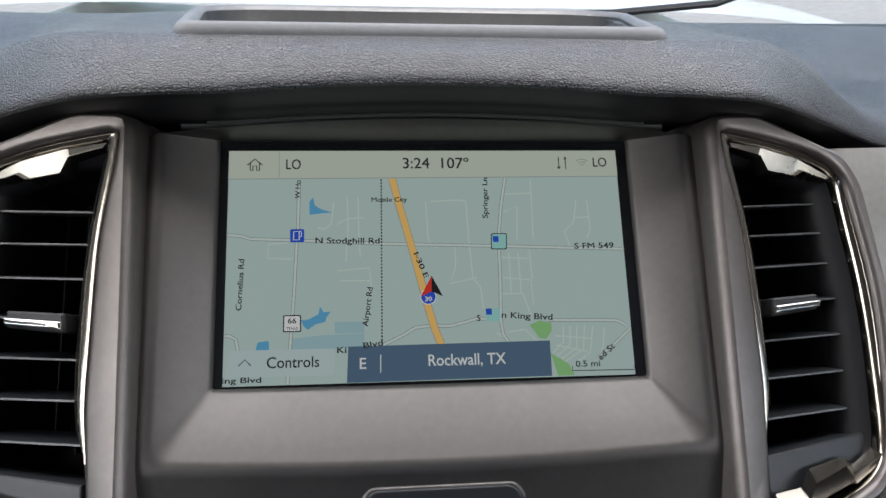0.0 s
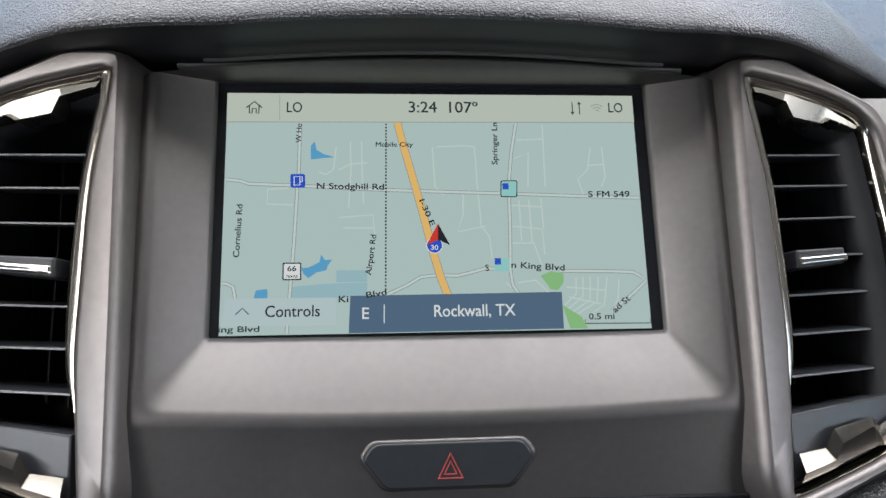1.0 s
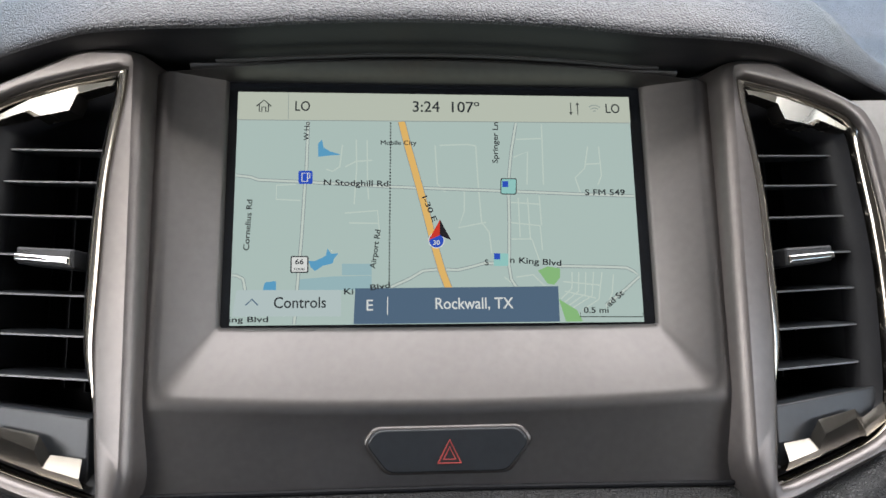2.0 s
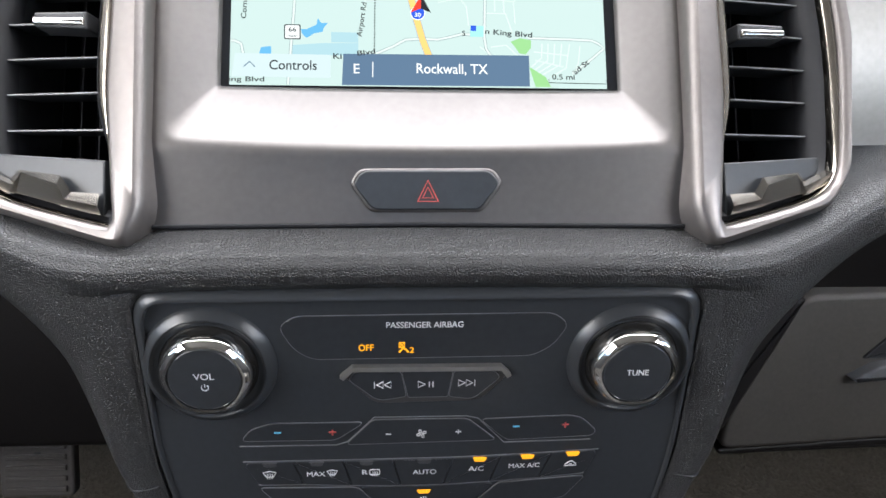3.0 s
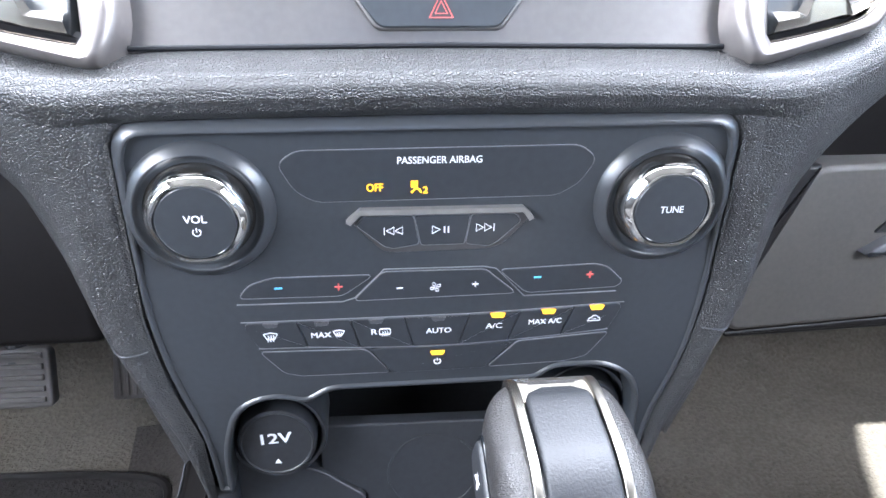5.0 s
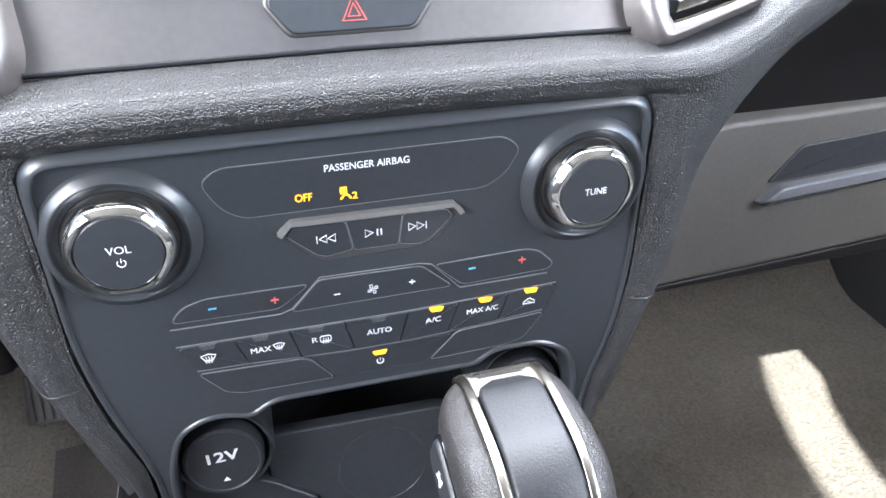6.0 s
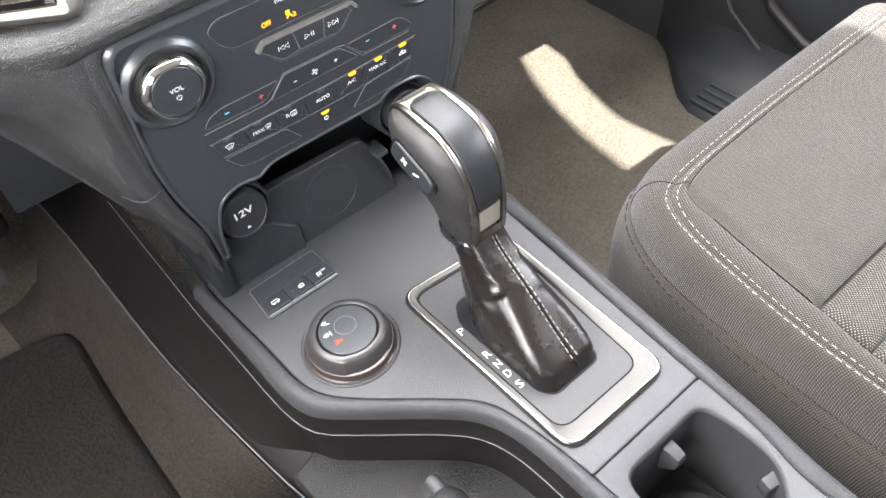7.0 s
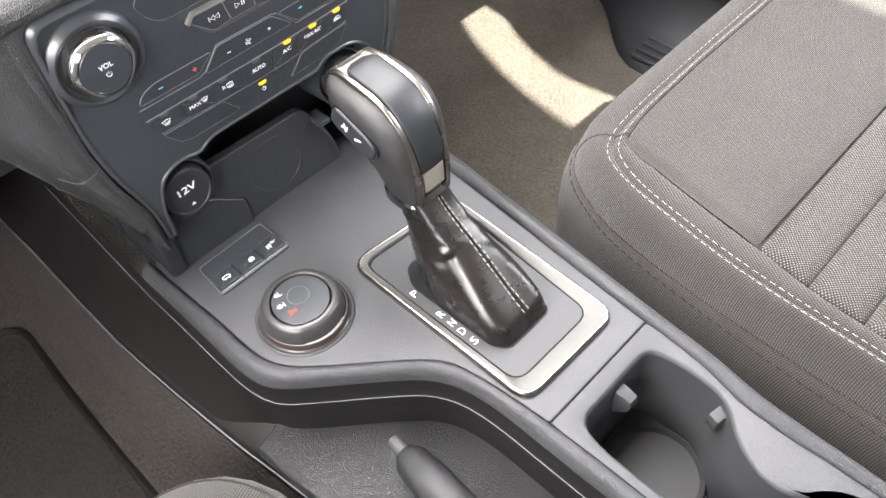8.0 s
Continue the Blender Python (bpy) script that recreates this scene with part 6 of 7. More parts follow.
    def strap(x0, x1, up, i0, i1, thick=0.004, narrow=0.0, soft=0.0006, round_by=0.0):
        loops = []
        for i in range(i0, i1 + 1):
            a, b = path[max(0, i - 1)], path[min(len(path) - 1, i + 1)]
            t = Vector((0, b[0] - a[0], b[1] - a[1])).normalized()
            n = Vector((0, t.z, -t.y))
            if n.z < 0 and i < 25 or n.y > 0 and i >= 25:
                n = -n
            f = narrow * smooth((i - 24) / 35)
            if round_by:
                near = max(0.0, 1 - min(i - i0, i1 - i) / 2.5)
                f += round_by * (1 - math.sqrt(1 - near * near))
            lo, hi = (x0 + f, x1 + f) if x0 < 0 and x1 < 0 else (x0 - f, x1 - f) if x0 > 0 else (x0 + f, x1 - f)
            p = Vector((cx, *path[i]))
            row = []
            for x, c in ((lo, -thick), (lo, up - soft), (lo + soft * 0.3, up - soft * 0.3), (lo + soft, up), (hi - soft, up), (hi - soft * 0.3, up - soft * 0.3), (hi, up - soft), (hi, -thick)):
                row.append(p + Vector((x, 0, 0)) + n * c)
            loops.append(row)
        return loft(loops, True, True, True)
    for s in (-1, 1):
        part("strip", strap(min(s * 0.0130, s * 0.0166), max(s * 0.0130, s * 0.0166), 0.0018, 2, 59, 0.006, 0.0026), M_STRIP, grip, "satin silver strip", smooth=50)
    part("front_strip", strap(-0.0140, 0.0140, 0.0018, 3, 5, 0.006), M_STRIP, grip, "satin silver strip", smooth=50)
    part("foot_strip", strap(-0.0140, 0.0140, 0.0018, 56, 59, 0.006, 0.0026), M_STRIP, grip, "satin silver strip", smooth=50)
    part("cap", strap(-0.0122, 0.0122, 0.0028, 9, 47, 0.006, 0.0026, 0.0014, 0.0055), M_PADDLE, grip, "smooth dark cap", smooth=50)
    part("cap_recess", strap(-0.0134, 0.0134, 0.0004, 5, 11, 0.004), M_BEIGE, grip, "pale recess at the front of the cap")
    part("lower_plaque", strap(-0.0100, 0.0100, 0.0010, 48, 55, 0.004, 0.001), M_BEIGE, grip, "pale metal plaque below the cap")
    # rocker with plus and minus on the flank
    fl = Frame2((0.0106, -0.1668, 0.6790), (0, -0.938, -0.346), (0.06, -0.346, 0.938))
    o = rounded([(-0.0190, -0.0065), (-0.012, -0.0085), (0.012, -0.0085), (0.0190, -0.0045), (0.0190, 0.0045), (0.012, 0.0080), (-0.0190, 0.0075)], 0.006)
    if fl.n.x > 0:
        fl.n = -fl.n
    o = [(u * 1.12, v * 1.12) for u, v in o]
    part("rocker_edge", ring(fl, [(inset(o, -0.0012), -0.002), (inset(o, -0.0010), 0.0024), (inset(o, 0.0002), 0.0028), (inset(o, 0.0006), 0.0)]), M_GLOSS, grip)
    rk = part("rocker", plate(fl, inset(o, 0.0006), 0.0042, 0.008, 0.0018), M_BLACK, grip, "black shift rocker")
    bm = ribbon(fl, [(-0.0096, -0.0018), (-0.0040, 0.0018)], 0.0013, 0.0045)
    ribbon(fl, [(-0.0085, 0.0026), (-0.0050, -0.0026)], 0.0013, 0.00452, 0.0003, False, bm)
    part("plus_mark", bm, M_WHITE, rk)
    part("minus_mark", ribbon(fl, [(0.0030, -0.0016), (0.0082, 0.0016)], 0.0013, 0.0045), M_WHITE, rk)


def drive_dial():
    d = thing("drive_mode_dial", (-0.0625, -0.164, 0.547), "round grey drive selector dial with a red chosen mark", "dial")
    x, y = -0.0625, -0.1650
    part("base_ring", lathe(TOP, x, y, [(0.0372, -0.001), (0.0370, 0.0008), (0.0360, 0.0016), (0.0345, 0.0010), (0.0340, -0.0005)], 72, cap_last=False), M_CONSOLE, d)
    part("skirt", lathe(TOP, x, y, [(0.0346, -0.001), (0.0344, 0.0014), (0.0332, 0.0022), (0.0330, 0.0060), (0.0322, 0.0072), (0.0300, 0.0076)], 72, cap_last=False), M_SKIRT, d, "brownish glossy skirt")
    part("knob", lathe(TOP, x, y, [(0.0308, 0.0064), (0.0316, 0.0072), (0.0314, 0.0086), (0.0296, 0.0142), (0.0284, 0.0172), (0.0272, 0.0186), (0.0252, 0.0194), (0.0236, 0.0195), (0.0226, 0.0188), (0.0222, 0.0170)], 96, cap_last=False, wave=lambda t: 1 - 0.035 * smooth((math.cos(2 * math.pi * (t - 0.74)) - 0.80) / 0.1)), M_DIAL, d, "grey turning ring")
    cap = part("cap", lathe(TOP, x, y, [(0.0214, 0.0160), (0.0213, 0.0184), (0.0208, 0.0189), (0.010, 0.0190)], 72), M_FACE, d)
    part("centre_ring", ribbon(TOP, circle(x + 0.0008, y + 0.0038, 0.0080, 40), 0.0005, 0.0193, 0.0004, True), M_PALEEDGE, cap)
    part("caption", lettering(TOP, "4L", -0.0722, -0.1505, 0.0042, 0.0196, -8, 0.0060, 0.0), M_WHITE, cap)
    part("caption", lettering(TOP, "4H", -0.0765, -0.1600, 0.0042, 0.0196, -8, 0.0062, 0.0), M_WHITE, cap)
    part("caption", lettering(TOP, "2H", -0.0735, -0.1700, 0.0042, 0.0196, -8, 0.0062, 0.0), glow("red_lamp", (1.0, 0.20, 0.10), 0.22), cap, "lit red lettering")


def switch_bank():
    s = thing("switch_bank", (-0.063, -0.09, 0.547), "black bank of three drive switches with white marks", "switch")
    part("bed", plate(TOP, rounded([(-0.0940, -0.0725), (-0.0335, -0.0705), (-0.0310, -0.1065), (-0.0958, -0.1068)], 0.003), 0.0022, 0.004, 0.0012), M_FACE, s)
    part("bed_line", ribbon(TOP, rounded([(-0.0940, -0.0725), (-0.0335, -0.0705), (-0.0310, -0.1065), (-0.0958, -0.1068)], 0.003), 0.0005, 0.0024, 0.0006, True), M_GREYLINE, s)
    xs = [-0.0945, -0.0740, -0.0530, -0.0318]
    for i in range(3):
        k = part("switch", plate(TOP, rounded([(xs[i] + 0.0005, -0.0890 + i * 0.0004), (xs[i + 1] - 0.0005, -0.0886 + i * 0.0004), (xs[i + 1] - 0.0005, -0.1040), (xs[i] + 0.0005, -0.1040)], 0.0012), 0.0040, 0.004, 0.0010), M_BUTTON, s)
        part("front_strip", plate(TOP, [(xs[i] + 0.0005, -0.1042), (xs[i + 1] - 0.0005, -0.1042), (xs[i + 1] - 0.0005, -0.1060), (xs[i] + 0.0005, -0.1060)], 0.0030, 0.003, 0.0005), M_GREYLINE, k)
        x, y = (xs[i] + xs[i + 1]) / 2, -0.0972
        if i == 0:
            bm = ribbon(TOP, rounded([(x - 0.003, y - 0.0006), (x - 0.003, y + 0.0018), (x + 0.0014, y + 0.0020), (x + 0.0034, y + 0.0006), (x + 0.0034, y - 0.0006)], 0.0005, 2), 0.0005, 0.0043, 0.0003, True)
            ribbon(TOP, circle(x - 0.0016, y - 0.0012, 0.0007, 10), 0.0004, 0.0044, 0.0003, True, bm)
            ribbon(TOP, circle(x + 0.0018, y - 0.0012, 0.0007, 10), 0.0004, 0.0044, 0.0003, True, bm)
        elif i == 1:
            bm = ribbon(TOP, rounded([(x + 0.0005, y - 0.0014), (x + 0.0045, y - 0.0014), (x + 0.0050, y + 0.0010), (x + 0.0036, y + 0.0018), (x + 0.0010, y + 0.0014)], 0.0005, 2), 0.0006, 0.0043, 0.0003, True)
            ribbon(TOP, [(x + 0.0018, y - 0.0010), (x + 0.0036, y + 0.0012)], 0.0006, 0.0044, 0.0003, False, bm)
            part("caption", lettering(TOP, "OFF", x - 0.0045, y - 0.0004, 0.0020, 0.0043, 0, 0.0044, 0.0), M_GREYLINE, k)
        else:
            bm = ribbon(TOP, rounded([(x - 0.0032, y - 0.0002), (x - 0.0030, y + 0.0016), (x + 0.0002, y + 0.0018), (x + 0.0006, y - 0.0002)], 0.0005, 2), 0.0006, 0.0043, 0.0003, True)
            for d in (0.0, 0.0022):
                ribbon(TOP, [(x - 0.0030 + d, y - 0.0008), (x - 0.0024 + d, y - 0.0014), (x - 0.0030 + d, y - 0.0020), (x - 0.0024 + d, y - 0.0026)], 0.0005, 0.0044, 0.0003, False, bm)
            part("caption", lettering(TOP, "OFF", x + 0.0036, y + 0.0016, 0.0022, 0.0043, 0, 0.0044, 0.0), M_WHITE, k)
        part("mark", bm, M_WHITE, k)


def parking_brake():
    p = thing("parking_brake", (-0.08, -0.33, 0.47), "black parking brake lever with a grey release button", "brake lever")
    ax = [(-0.0745, -0.279, 0.494), (-0.0752, -0.286, 0.4955), (-0.0775, -0.31, 0.499), (-0.082, -0.36, 0.503), (-0.090, -0.45, 0.505), (-0.092, -0.50, 0.50)]
    part("grip", tube(ax, [0.0085, 0.0128, 0.0152, 0.0158, 0.0155, 0.013], 24), M_LEVER, p, "smooth black grip", smooth=60)
    part("button", tube([(-0.0725, -0.263, 0.4915), (-0.0727, -0.2645, 0.492), (-0.0733, -0.270, 0.4928), (-0.0742, -0.282, 0.4945)], [0.0035, 0.0058, 0.0062, 0.0062], 18), M_CONSOLE, p, "grey release button")
    part("lever", tube([(-0.092, -0.49, 0.50), (-0.095, -0.6, 0.46)], 0.010, 12), M_BLACK, p)


# ---- seats ----
def stitch_run(bm, pts, r, on=3, off=2):
    i = 0
    while i < len(pts) - on - 1:
        tube([pts[i], pts[i + on // 2], pts[i + on]], r, 5, bm)
        i += on + off


def passenger_seat():
    s = thing("passenger_seat", (0.42, -0.5, 0.30), "grey cloth front seat cushion with pale double stitching and pleated insert", "seat")
    # lines round the cushion from the front across the corner to the rear: panel seam, two stitch rows, lower seam, widest line
    table = [((0.60, -0.2245), (0.60, -0.2215), (0.60, -0.2145), (0.60, -0.178), (0.60, -0.160)),
             ((0.45, -0.2255), (0.45, -0.2225), (0.45, -0.2155), (0.45, -0.179), (0.45, -0.161)),
             ((0.361, -0.2262), (0.361, -0.2232), (0.361, -0.2162), (0.361, -0.180), (0.361, -0.162)),
             ((0.280, -0.2290), (0.280, -0.2262), (0.278, -0.2190), (0.272, -0.1825), (0.268, -0.1675)),
             ((0.250, -0.2330), (0.245, -0.2292), (0.240, -0.2220), (0.234, -0.1900), (0.228, -0.1790)),
             ((0.2325, -0.2390), (0.2235, -0.2350), (0.2165, -0.2290), (0.205, -0.2080), (0.199, -0.2010)),
             ((0.2250, -0.2520), (0.2100, -0.2480), (0.2020, -0.2430), (0.186, -0.2380), (0.178, -0.2350)),
             ((0.2215, -0.2750), (0.1990, -0.2735), (0.1915, -0.2715), (0.174, -0.2720), (0.163, -0.2720)),
             ((0.2145, -0.3110), (0.1915, -0.3100), (0.1845, -0.3090), (0.168, -0.3120), (0.155, -0.3150)),
             ((0.2040, -0.3780), (0.1820, -0.3785), (0.1750, -0.3790), (0.163, -0.3800), (0.147, -0.3820)),
             ((0.1920, -0.4770), (0.1785, -0.4775), (0.1720, -0.4780), (0.161, -0.4800), (0.141, -0.4800)),
             ((0.1900, -0.80), (0.1770, -0.80), (0.1700, -0.80), (0.160, -0.80), (0.141, -0.80))]
    flat = spline([tuple(c for p in row for c in p) for row in table], 12)
    lines = [[(r[2 * k], r[2 * k + 1]) for r in flat] for k in range(5)]

    def mix(a, b, t):
        return (a[0] + (b[0] - a[0]) * t, a[1] + (b[1] - a[1]) * t)
    border, side = [], []
    for i in range(len(flat)):
        S, I, O, L, W = [ln[i] for ln in lines]
        wide = min(1.0, math.dist(S, I) / 0.015)
        up = 0.0020 * math.sin(i * 0.23) * 0.2
        row = [Vector((*S, 0.5562 + 0.0015 * (1 - wide))), Vector((*mix(S, I, 0.08), 0.5583)), Vector((*mix(S, I, 0.25), 0.5590 + 0.0015 * wide)), Vector((*mix(S, I, 0.6), 0.5603 + 0.0020 * wide)), Vector((*mix(S, I, 0.92), 0.5602 + 0.001 * wide)), Vector((*I, 0.5600)),
               Vector((*mix(I, O, 0.38), 0.5592)), Vector((*mix(I, O, 0.5), 0.5578)), Vector((*mix(I, O, 0.62), 0.5592)), Vector((*O, 0.5598))]
        for k in range(1, 9):
            a = k / 8 * math.pi / 2
            q = mix(O, L, math.sin(a) ** 1.1)
            row.append(Vector((*q, 0.5600 - 0.040 * (1 - math.cos(a)) + up)))
        border.append(row)
        row = [Vector((*mix(L, W, -0.05), 0.5205)), Vector((*mix(L, W, -0.10), 0.5188)), Vector((*mix(L, W, 0.10), 0.5172)), Vector((*mix(L, W, 0.28), 0.5140)), Vector((*mix(L, W, 0.30), 0.5122)), Vector((*mix(L, W, 0.36), 0.5110)), Vector((*mix(L, W, 0.72), 0.4980)), Vector((*mix(L, W, 0.92), 0.4840)),
               Vector((*W, 0.4680)), Vector((*mix(L, W, 0.97), 0.4450)), Vector((*mix(L, W, 0.80), 0.40)), Vector((*mix(L, W, 0.5), 0.34))]
        side.append(row)
    part("bolster", loft(border, False), M_SEATSIDE, s, "grey woven cloth border", smooth=75)
    part("cushion_side", loft(side, False), M_SEATSIDE, s, "grey woven cloth cushion side", smooth=75)
    part("corner_seam", tube([border[60 - 6][k] + Vector((0, 0, 0.0002)) for k in range(len(border[0]))], 0.0006, 6), M_SEAM, s)
    fr = Frame2((0, 0, 0), (1, 0, 0), (0, 1, 0))

    def pad(name, o, z, rise, material, label="", edge=0.010):
        loops = []
        for d, h in ((0.0, -0.004), (0.0006, -0.0015), (0.0020, 0.0006), (edge * 0.5, 0.6 * rise), (edge, 0.9 * rise), (edge * 1.8, rise)):
            loops.append([Vector((a, b, z + h)) for a, b in inset(o, d)])
        part(name, loft(loops, True, True, True), material, s, label, smooth=70)

    def seam_x(y):
        return lerp_table([(-q[1], q[0]) for q in lines[0] if q[0] < 0.235], -y)[0]
    part("under_cover", plate(fr, rounded([(0.190, -0.80), (0.200, -0.40), (0.222, -0.28), (0.24, -0.245), (0.66, -0.240), (0.66, -0.80)], 0.01), 0.5540, 0.003, 0.0005), M_SEAM, s)
    left = [q for q in lines[0] if q[0] < 0.236 and q[1] > -0.3768]

    front = [(q[0], q[1]) for q in lines[0] if q[0] >= left[0][0]][::-1]

    def front_y(x):
        return lerp_table(front, x)[0]

    def panel(u, v):
        k = v * (len(left) - 1)
        i = min(len(left) - 2, int(k))
        p = mix(left[i], left[i + 1], k - i)
        x = p[0] + (0.64 - p[0]) * u ** 1.6
        fy = front_y(x)
        share = (p[1] - left[0][1]) / (left[-1][1] - left[0][1])
        yv = fy + share * (-0.3752 - fy)
        edge = min(smooth((x - p[0]) / 0.010), smooth(v / 0.055))
        z = 0.5606 - 0.0034 * (1 - edge) - 0.0050 * (1 - smooth((yv + 0.3768) / 0.008))
        return Vector((x, yv, z))
    part("front_panel", grid(panel, 70, 60), M_SEAT, s, "plain grey front panel", smooth=70)
    y = -0.3772
    for k in range(7):
        dy = 0.0434
        pts = [(0.63, y + 0.0020), (seam_x(y), y), (seam_x(y - dy * 0.5), y - dy * 0.5), (seam_x(y - dy), y - dy + 0.0003), (0.63, y - dy + 0.0023)]
        pad("pleat", pts, 0.5560, 0.0045, M_INSERT, "dotted cloth pleat", 0.009)
        y -= dy
    bm = bmesh.new()
    for col in (5, 9):
        pts = [row[col] + Vector((0, 0, 0.0002)) for row in border]
        acc = []
        for a, b in zip(pts, pts[1:]):
            m = max(1, int((b - a).length / 0.0013))
            acc += [a.lerp(b, q / m) for q in range(m)]
        stitch_run(bm, acc, 0.00024, 3, 2)
    part("stitching", bm, M_THREAD, s, "pale double stitching", kind="stuff")
    part("side_seam", tube([row[1] for row in side], 0.0012, 6), M_SEAM, s)
    bm = bmesh.new()
    pts = []
    for a, b in zip(side, side[1:]):
        m = max(1, int((b[4] - a[4]).length / 0.0015))
        pts += [a[4].lerp(b[4], q / m) + Vector((-0.0002, 0, 0.0)) for q in range(m)]
    stitch_run(bm, pts, 0.0009, 3, 2)
    part("lower_stitching", bm, M_SEAM, s, "dark stitching below the side seam", kind="stuff")
    part("seat_base", box((0.20, -0.95, 0.29), (0.66, -0.26, 0.36), 0.01), M_BLACK, s)
    part("backrest", box((0.17, -1.05, 0.5), (0.68, -0.86, 1.15), 0.04), M_SEAT, s)


def driver_seat():
    s = thing("driver_seat", (-0.4, -0.5, 0.30), "grey cloth front seat cushion edge with pale stitching", "seat")
    N = 100
    outline = resample(rounded([(-0.150, -0.80), (-0.135, -0.40), (-0.140, -0.285), (-0.152, -0.215), (-0.176, -0.178), (-0.215, -0.160), (-0.32, -0.158), (-0.60, -0.158), (-0.68, -0.2), (-0.70, -0.80)], 0.05, 8), N)
    prof = [(0.02, 0.33), (0.004, 0.40), (0.0, 0.455), (0.003, 0.478), (0.012, 0.494), (0.028, 0.503), (0.05, 0.506), (0.07, 0.506)]
    part("cushion", loft([[Vector((a, b, z)) for a, b in inset(outline, d)] for d, z in prof], True, False, True), M_SEAT, s, smooth=70)
    bm = bmesh.new()
    pts = dense([(p[0], p[1]) for p in inset(outline, 0.034)[2:80]], 420)
    i = 0
    while i < len(pts) - 4:
        tube([(*pts[i], 0.5050), (*pts[i + 3], 0.5050)], 0.0004, 5, bm)
        i += 5
    part("stitching", bm, M_THREAD, s, "pale stitching", kind="stuff")
    part("piping", tube([(*q, 0.4935) for q in dense([(p[0], p[1]) for p in inset(outline, 0.011)[2:80]], 160)], 0.0012, 6), M_SEAM, s)
    part("seat_base", box((-0.66, -0.95, 0.29), (-0.20, -0.24, 0.36), 0.01), M_BLACK, s)
    part("backrest", box((-0.68, -1.05, 0.5), (-0.17, -0.86, 1.15), 0.04), M_SEAT, s)


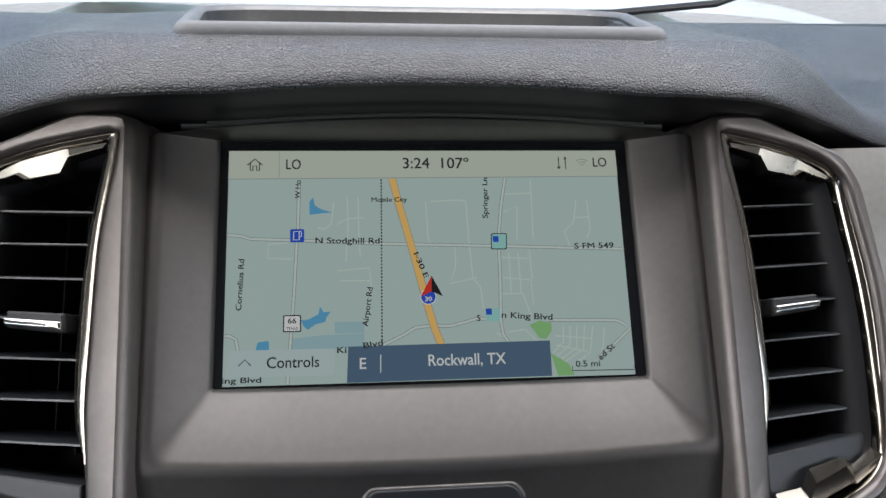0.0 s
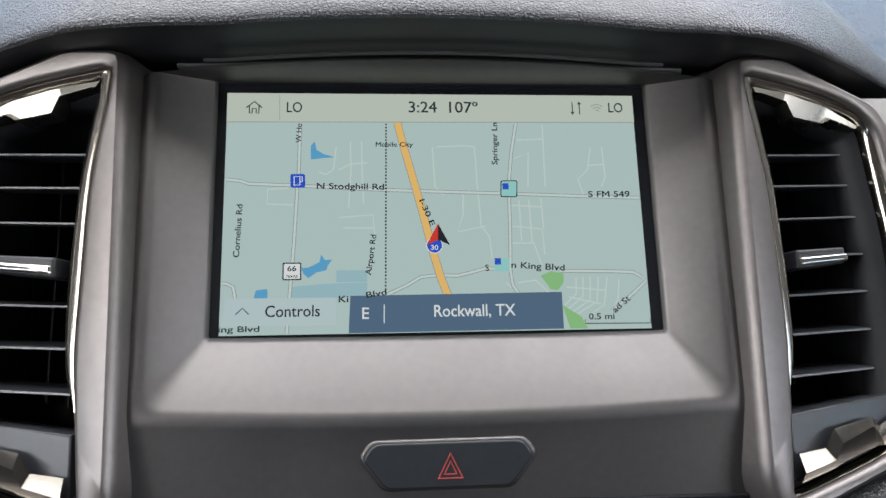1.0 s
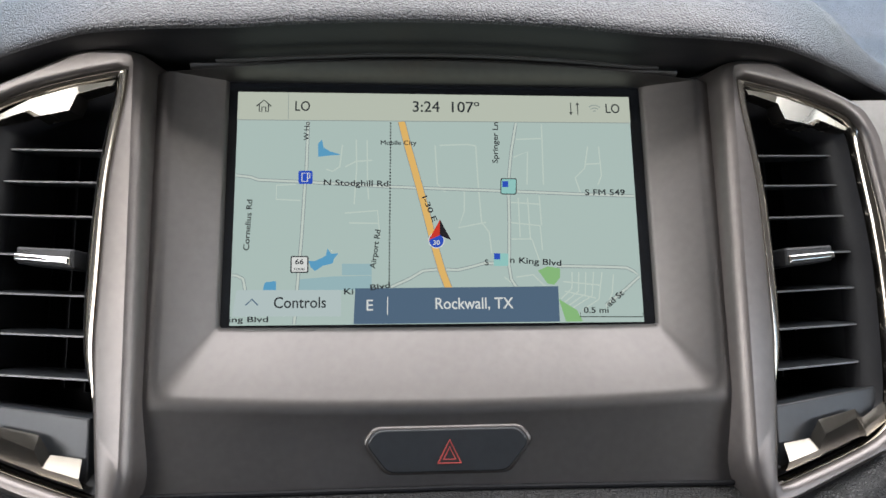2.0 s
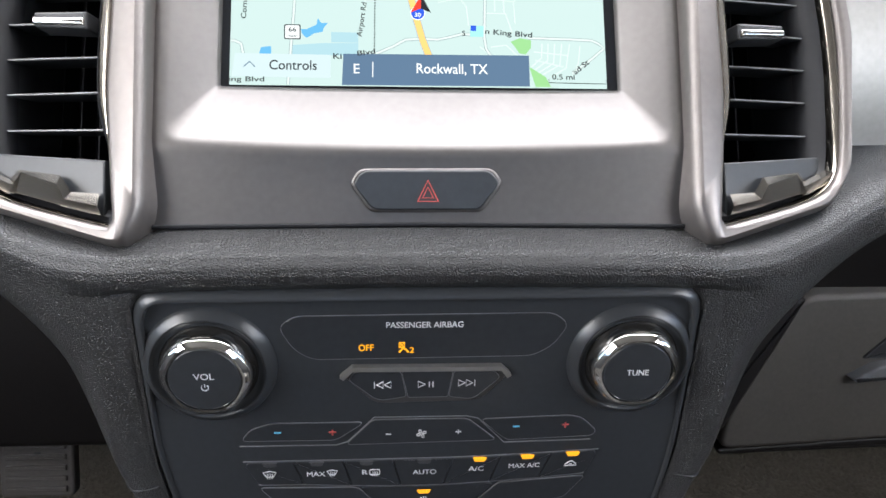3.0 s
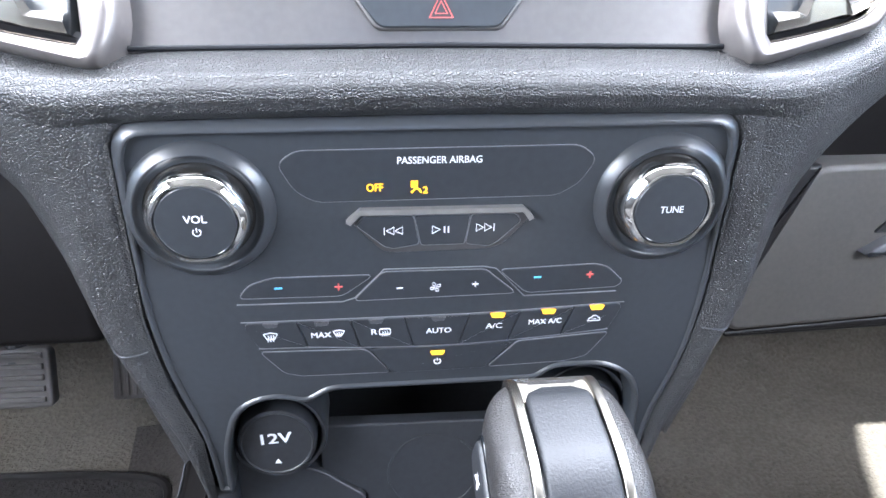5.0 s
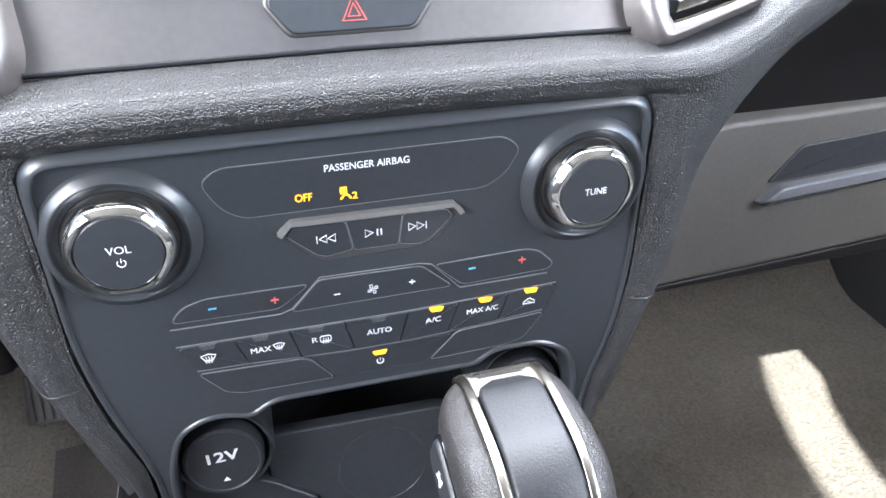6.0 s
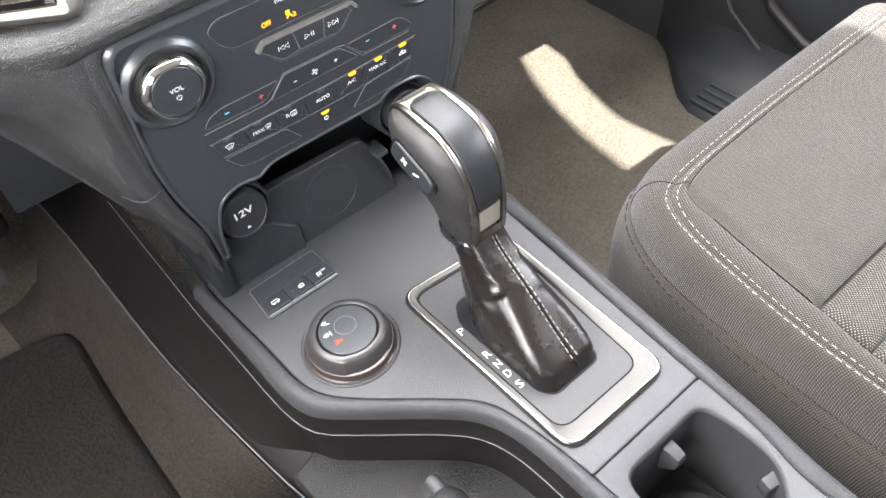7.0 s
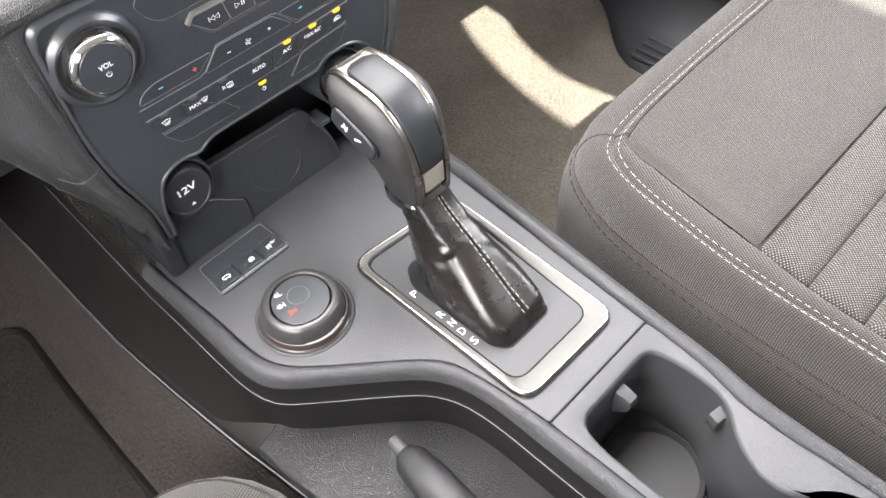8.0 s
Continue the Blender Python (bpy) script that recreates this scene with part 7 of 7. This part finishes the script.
def footwell_things():
    m = thing("floor_mat", (-0.42, 0.1, 0.29), "black carpet mat with a bound edge in the footwell", "floor mat")
    o = rounded([(-0.226, 0.222), (-0.230, 0.10), (-0.226, -0.14), (-0.66, -0.14), (-0.66, 0.25), (-0.30, 0.235)], 0.03, 8)
    fr = Frame2((0, 0, 0.296), (1, 0, 0), (0, 1, 0.02))
    part("mat_body", plate(fr, o, 0.006, 0.006, 0.002), M_MAT, m)
    part("binding", tube([fr(a, b, 0.005) for a, b in o + o[:1]], 0.005, 8), M_SIDE, m, "dark bound edge")
    st = thing("sill_trim", (0.66, 0.0, 0.29), "black ribbed plastic sill trim at the door opening", "sill trim")
    sec = [(0.612, 0.292), (0.618, 0.300), (0.632, 0.304), (0.665, 0.308), (0.700, 0.325), (0.722, 0.37), (0.729, 0.43)]
    part("cover", loft([[Vector((x + (0.728 - x) * smooth((y + 0.02) / 0.17), y, z)) for x, z in sec] for y in [-0.70 + 0.03 * k for k in range(29)]], False), M_BLACK, st, smooth=60)
    for k in range(5):
        part("rib", tube([(0.624 + k * 0.015, -0.005, 0.3055 + k * 0.001), (0.624 + k * 0.015, -0.06, 0.3055 + k * 0.001), (0.624 + k * 0.015, -0.40, 0.3055 + k * 0.001)], 0.003, 8), M_FACE, st)
    dp = thing("door_pocket", (0.725, -0.1, 0.40), "dark moulded map pocket on the door card", "door pocket")
    part("lip", tube([(0.716, 0.02, 0.62), (0.712, -0.005, 0.50), (0.708, -0.04, 0.435), (0.706, -0.10, 0.405), (0.706, -0.25, 0.40), (0.706, -0.60, 0.40)], 0.009, 10), M_SIDE, dp, "rounded lip", smooth=60)
    part("body", plate(Frame2((0.73, 0, 0), (0, 1, 0), (0, 0, 1)), rounded([(0.06, 0.36), (0.03, 0.66), (-0.70, 0.66), (-0.70, 0.36)], 0.02), 0.004, 0.012, 0.003), M_BLACK, dp)
    part("seam", tube([(0.722, 0.10, 0.62), (0.720, 0.07, 0.48), (0.716, 0.02, 0.40), (0.712, -0.04, 0.365)], 0.0025, 8), M_CONSOLE, dp)
    p = thing("brake_pedal", (-0.33, 0.22, 0.42), "grey ribbed rubber brake pedal on a black arm", "pedal")
    fr = Frame2((-0.337, 0.205, 0.453), (1, 0, 0), (0, 0.35, 0.94))
    part("pad", plate(fr, rounded([(-0.034, -0.026), (0.032, -0.026), (0.032, 0.028), (-0.034, 0.028)], 0.007), 0.0, 0.012, 0.003), M_RUBBER, p)
    for k in range(5):
        z = -0.020 + k * 0.010
        part("rib", plate(fr, rounded([(-0.028, z), (0.026, z), (0.026, z + 0.005), (-0.028, z + 0.005)], 0.001), 0.003, 0.004, 0.001), M_RUBBER, p)
    part("arm", tube([(-0.337, 0.215, 0.46), (-0.337, 0.26, 0.52), (-0.33, 0.34, 0.62), (-0.33, 0.42, 0.72)], 0.009, 10), M_BLACK, p)
    a = thing("accelerator_pedal", (-0.263, 0.28, 0.37), "grey ribbed rubber accelerator pedal on a black arm", "pedal")
    fr = Frame2((-0.2635, 0.272, 0.404), (0.995, 0, 0.02), (0.06, 0.22, 0.97))
    part("pad", plate(fr, rounded([(-0.0180, -0.029), (0.0180, -0.029), (0.0155, 0.029), (-0.0155, 0.029)], 0.004), 0.0, 0.010, 0.002), M_RUBBER, a)
    for k in range(4):
        x = -0.0135 + k * 0.0078
        part("rib", plate(fr, rounded([(x, -0.024), (x + 0.0045, -0.024), (x + 0.0042, 0.025), (x + 0.0002, 0.025)], 0.001), 0.0025, 0.004, 0.001), M_RUBBER, a)
    part("arm", tube([(-0.263, 0.283, 0.42), (-0.262, 0.32, 0.52), (-0.26, 0.42, 0.72)], 0.007, 10), M_BLACK, a)


cabin()
outdoors()
dashboard()
glove_box()
display_unit()
air_vent(1)
air_vent(-1)
control_panel()
storage_bin()
center_console()
shifter()
drive_dial()
switch_bank()
parking_brake()
passenger_seat()
driver_seat()
footwell_things()
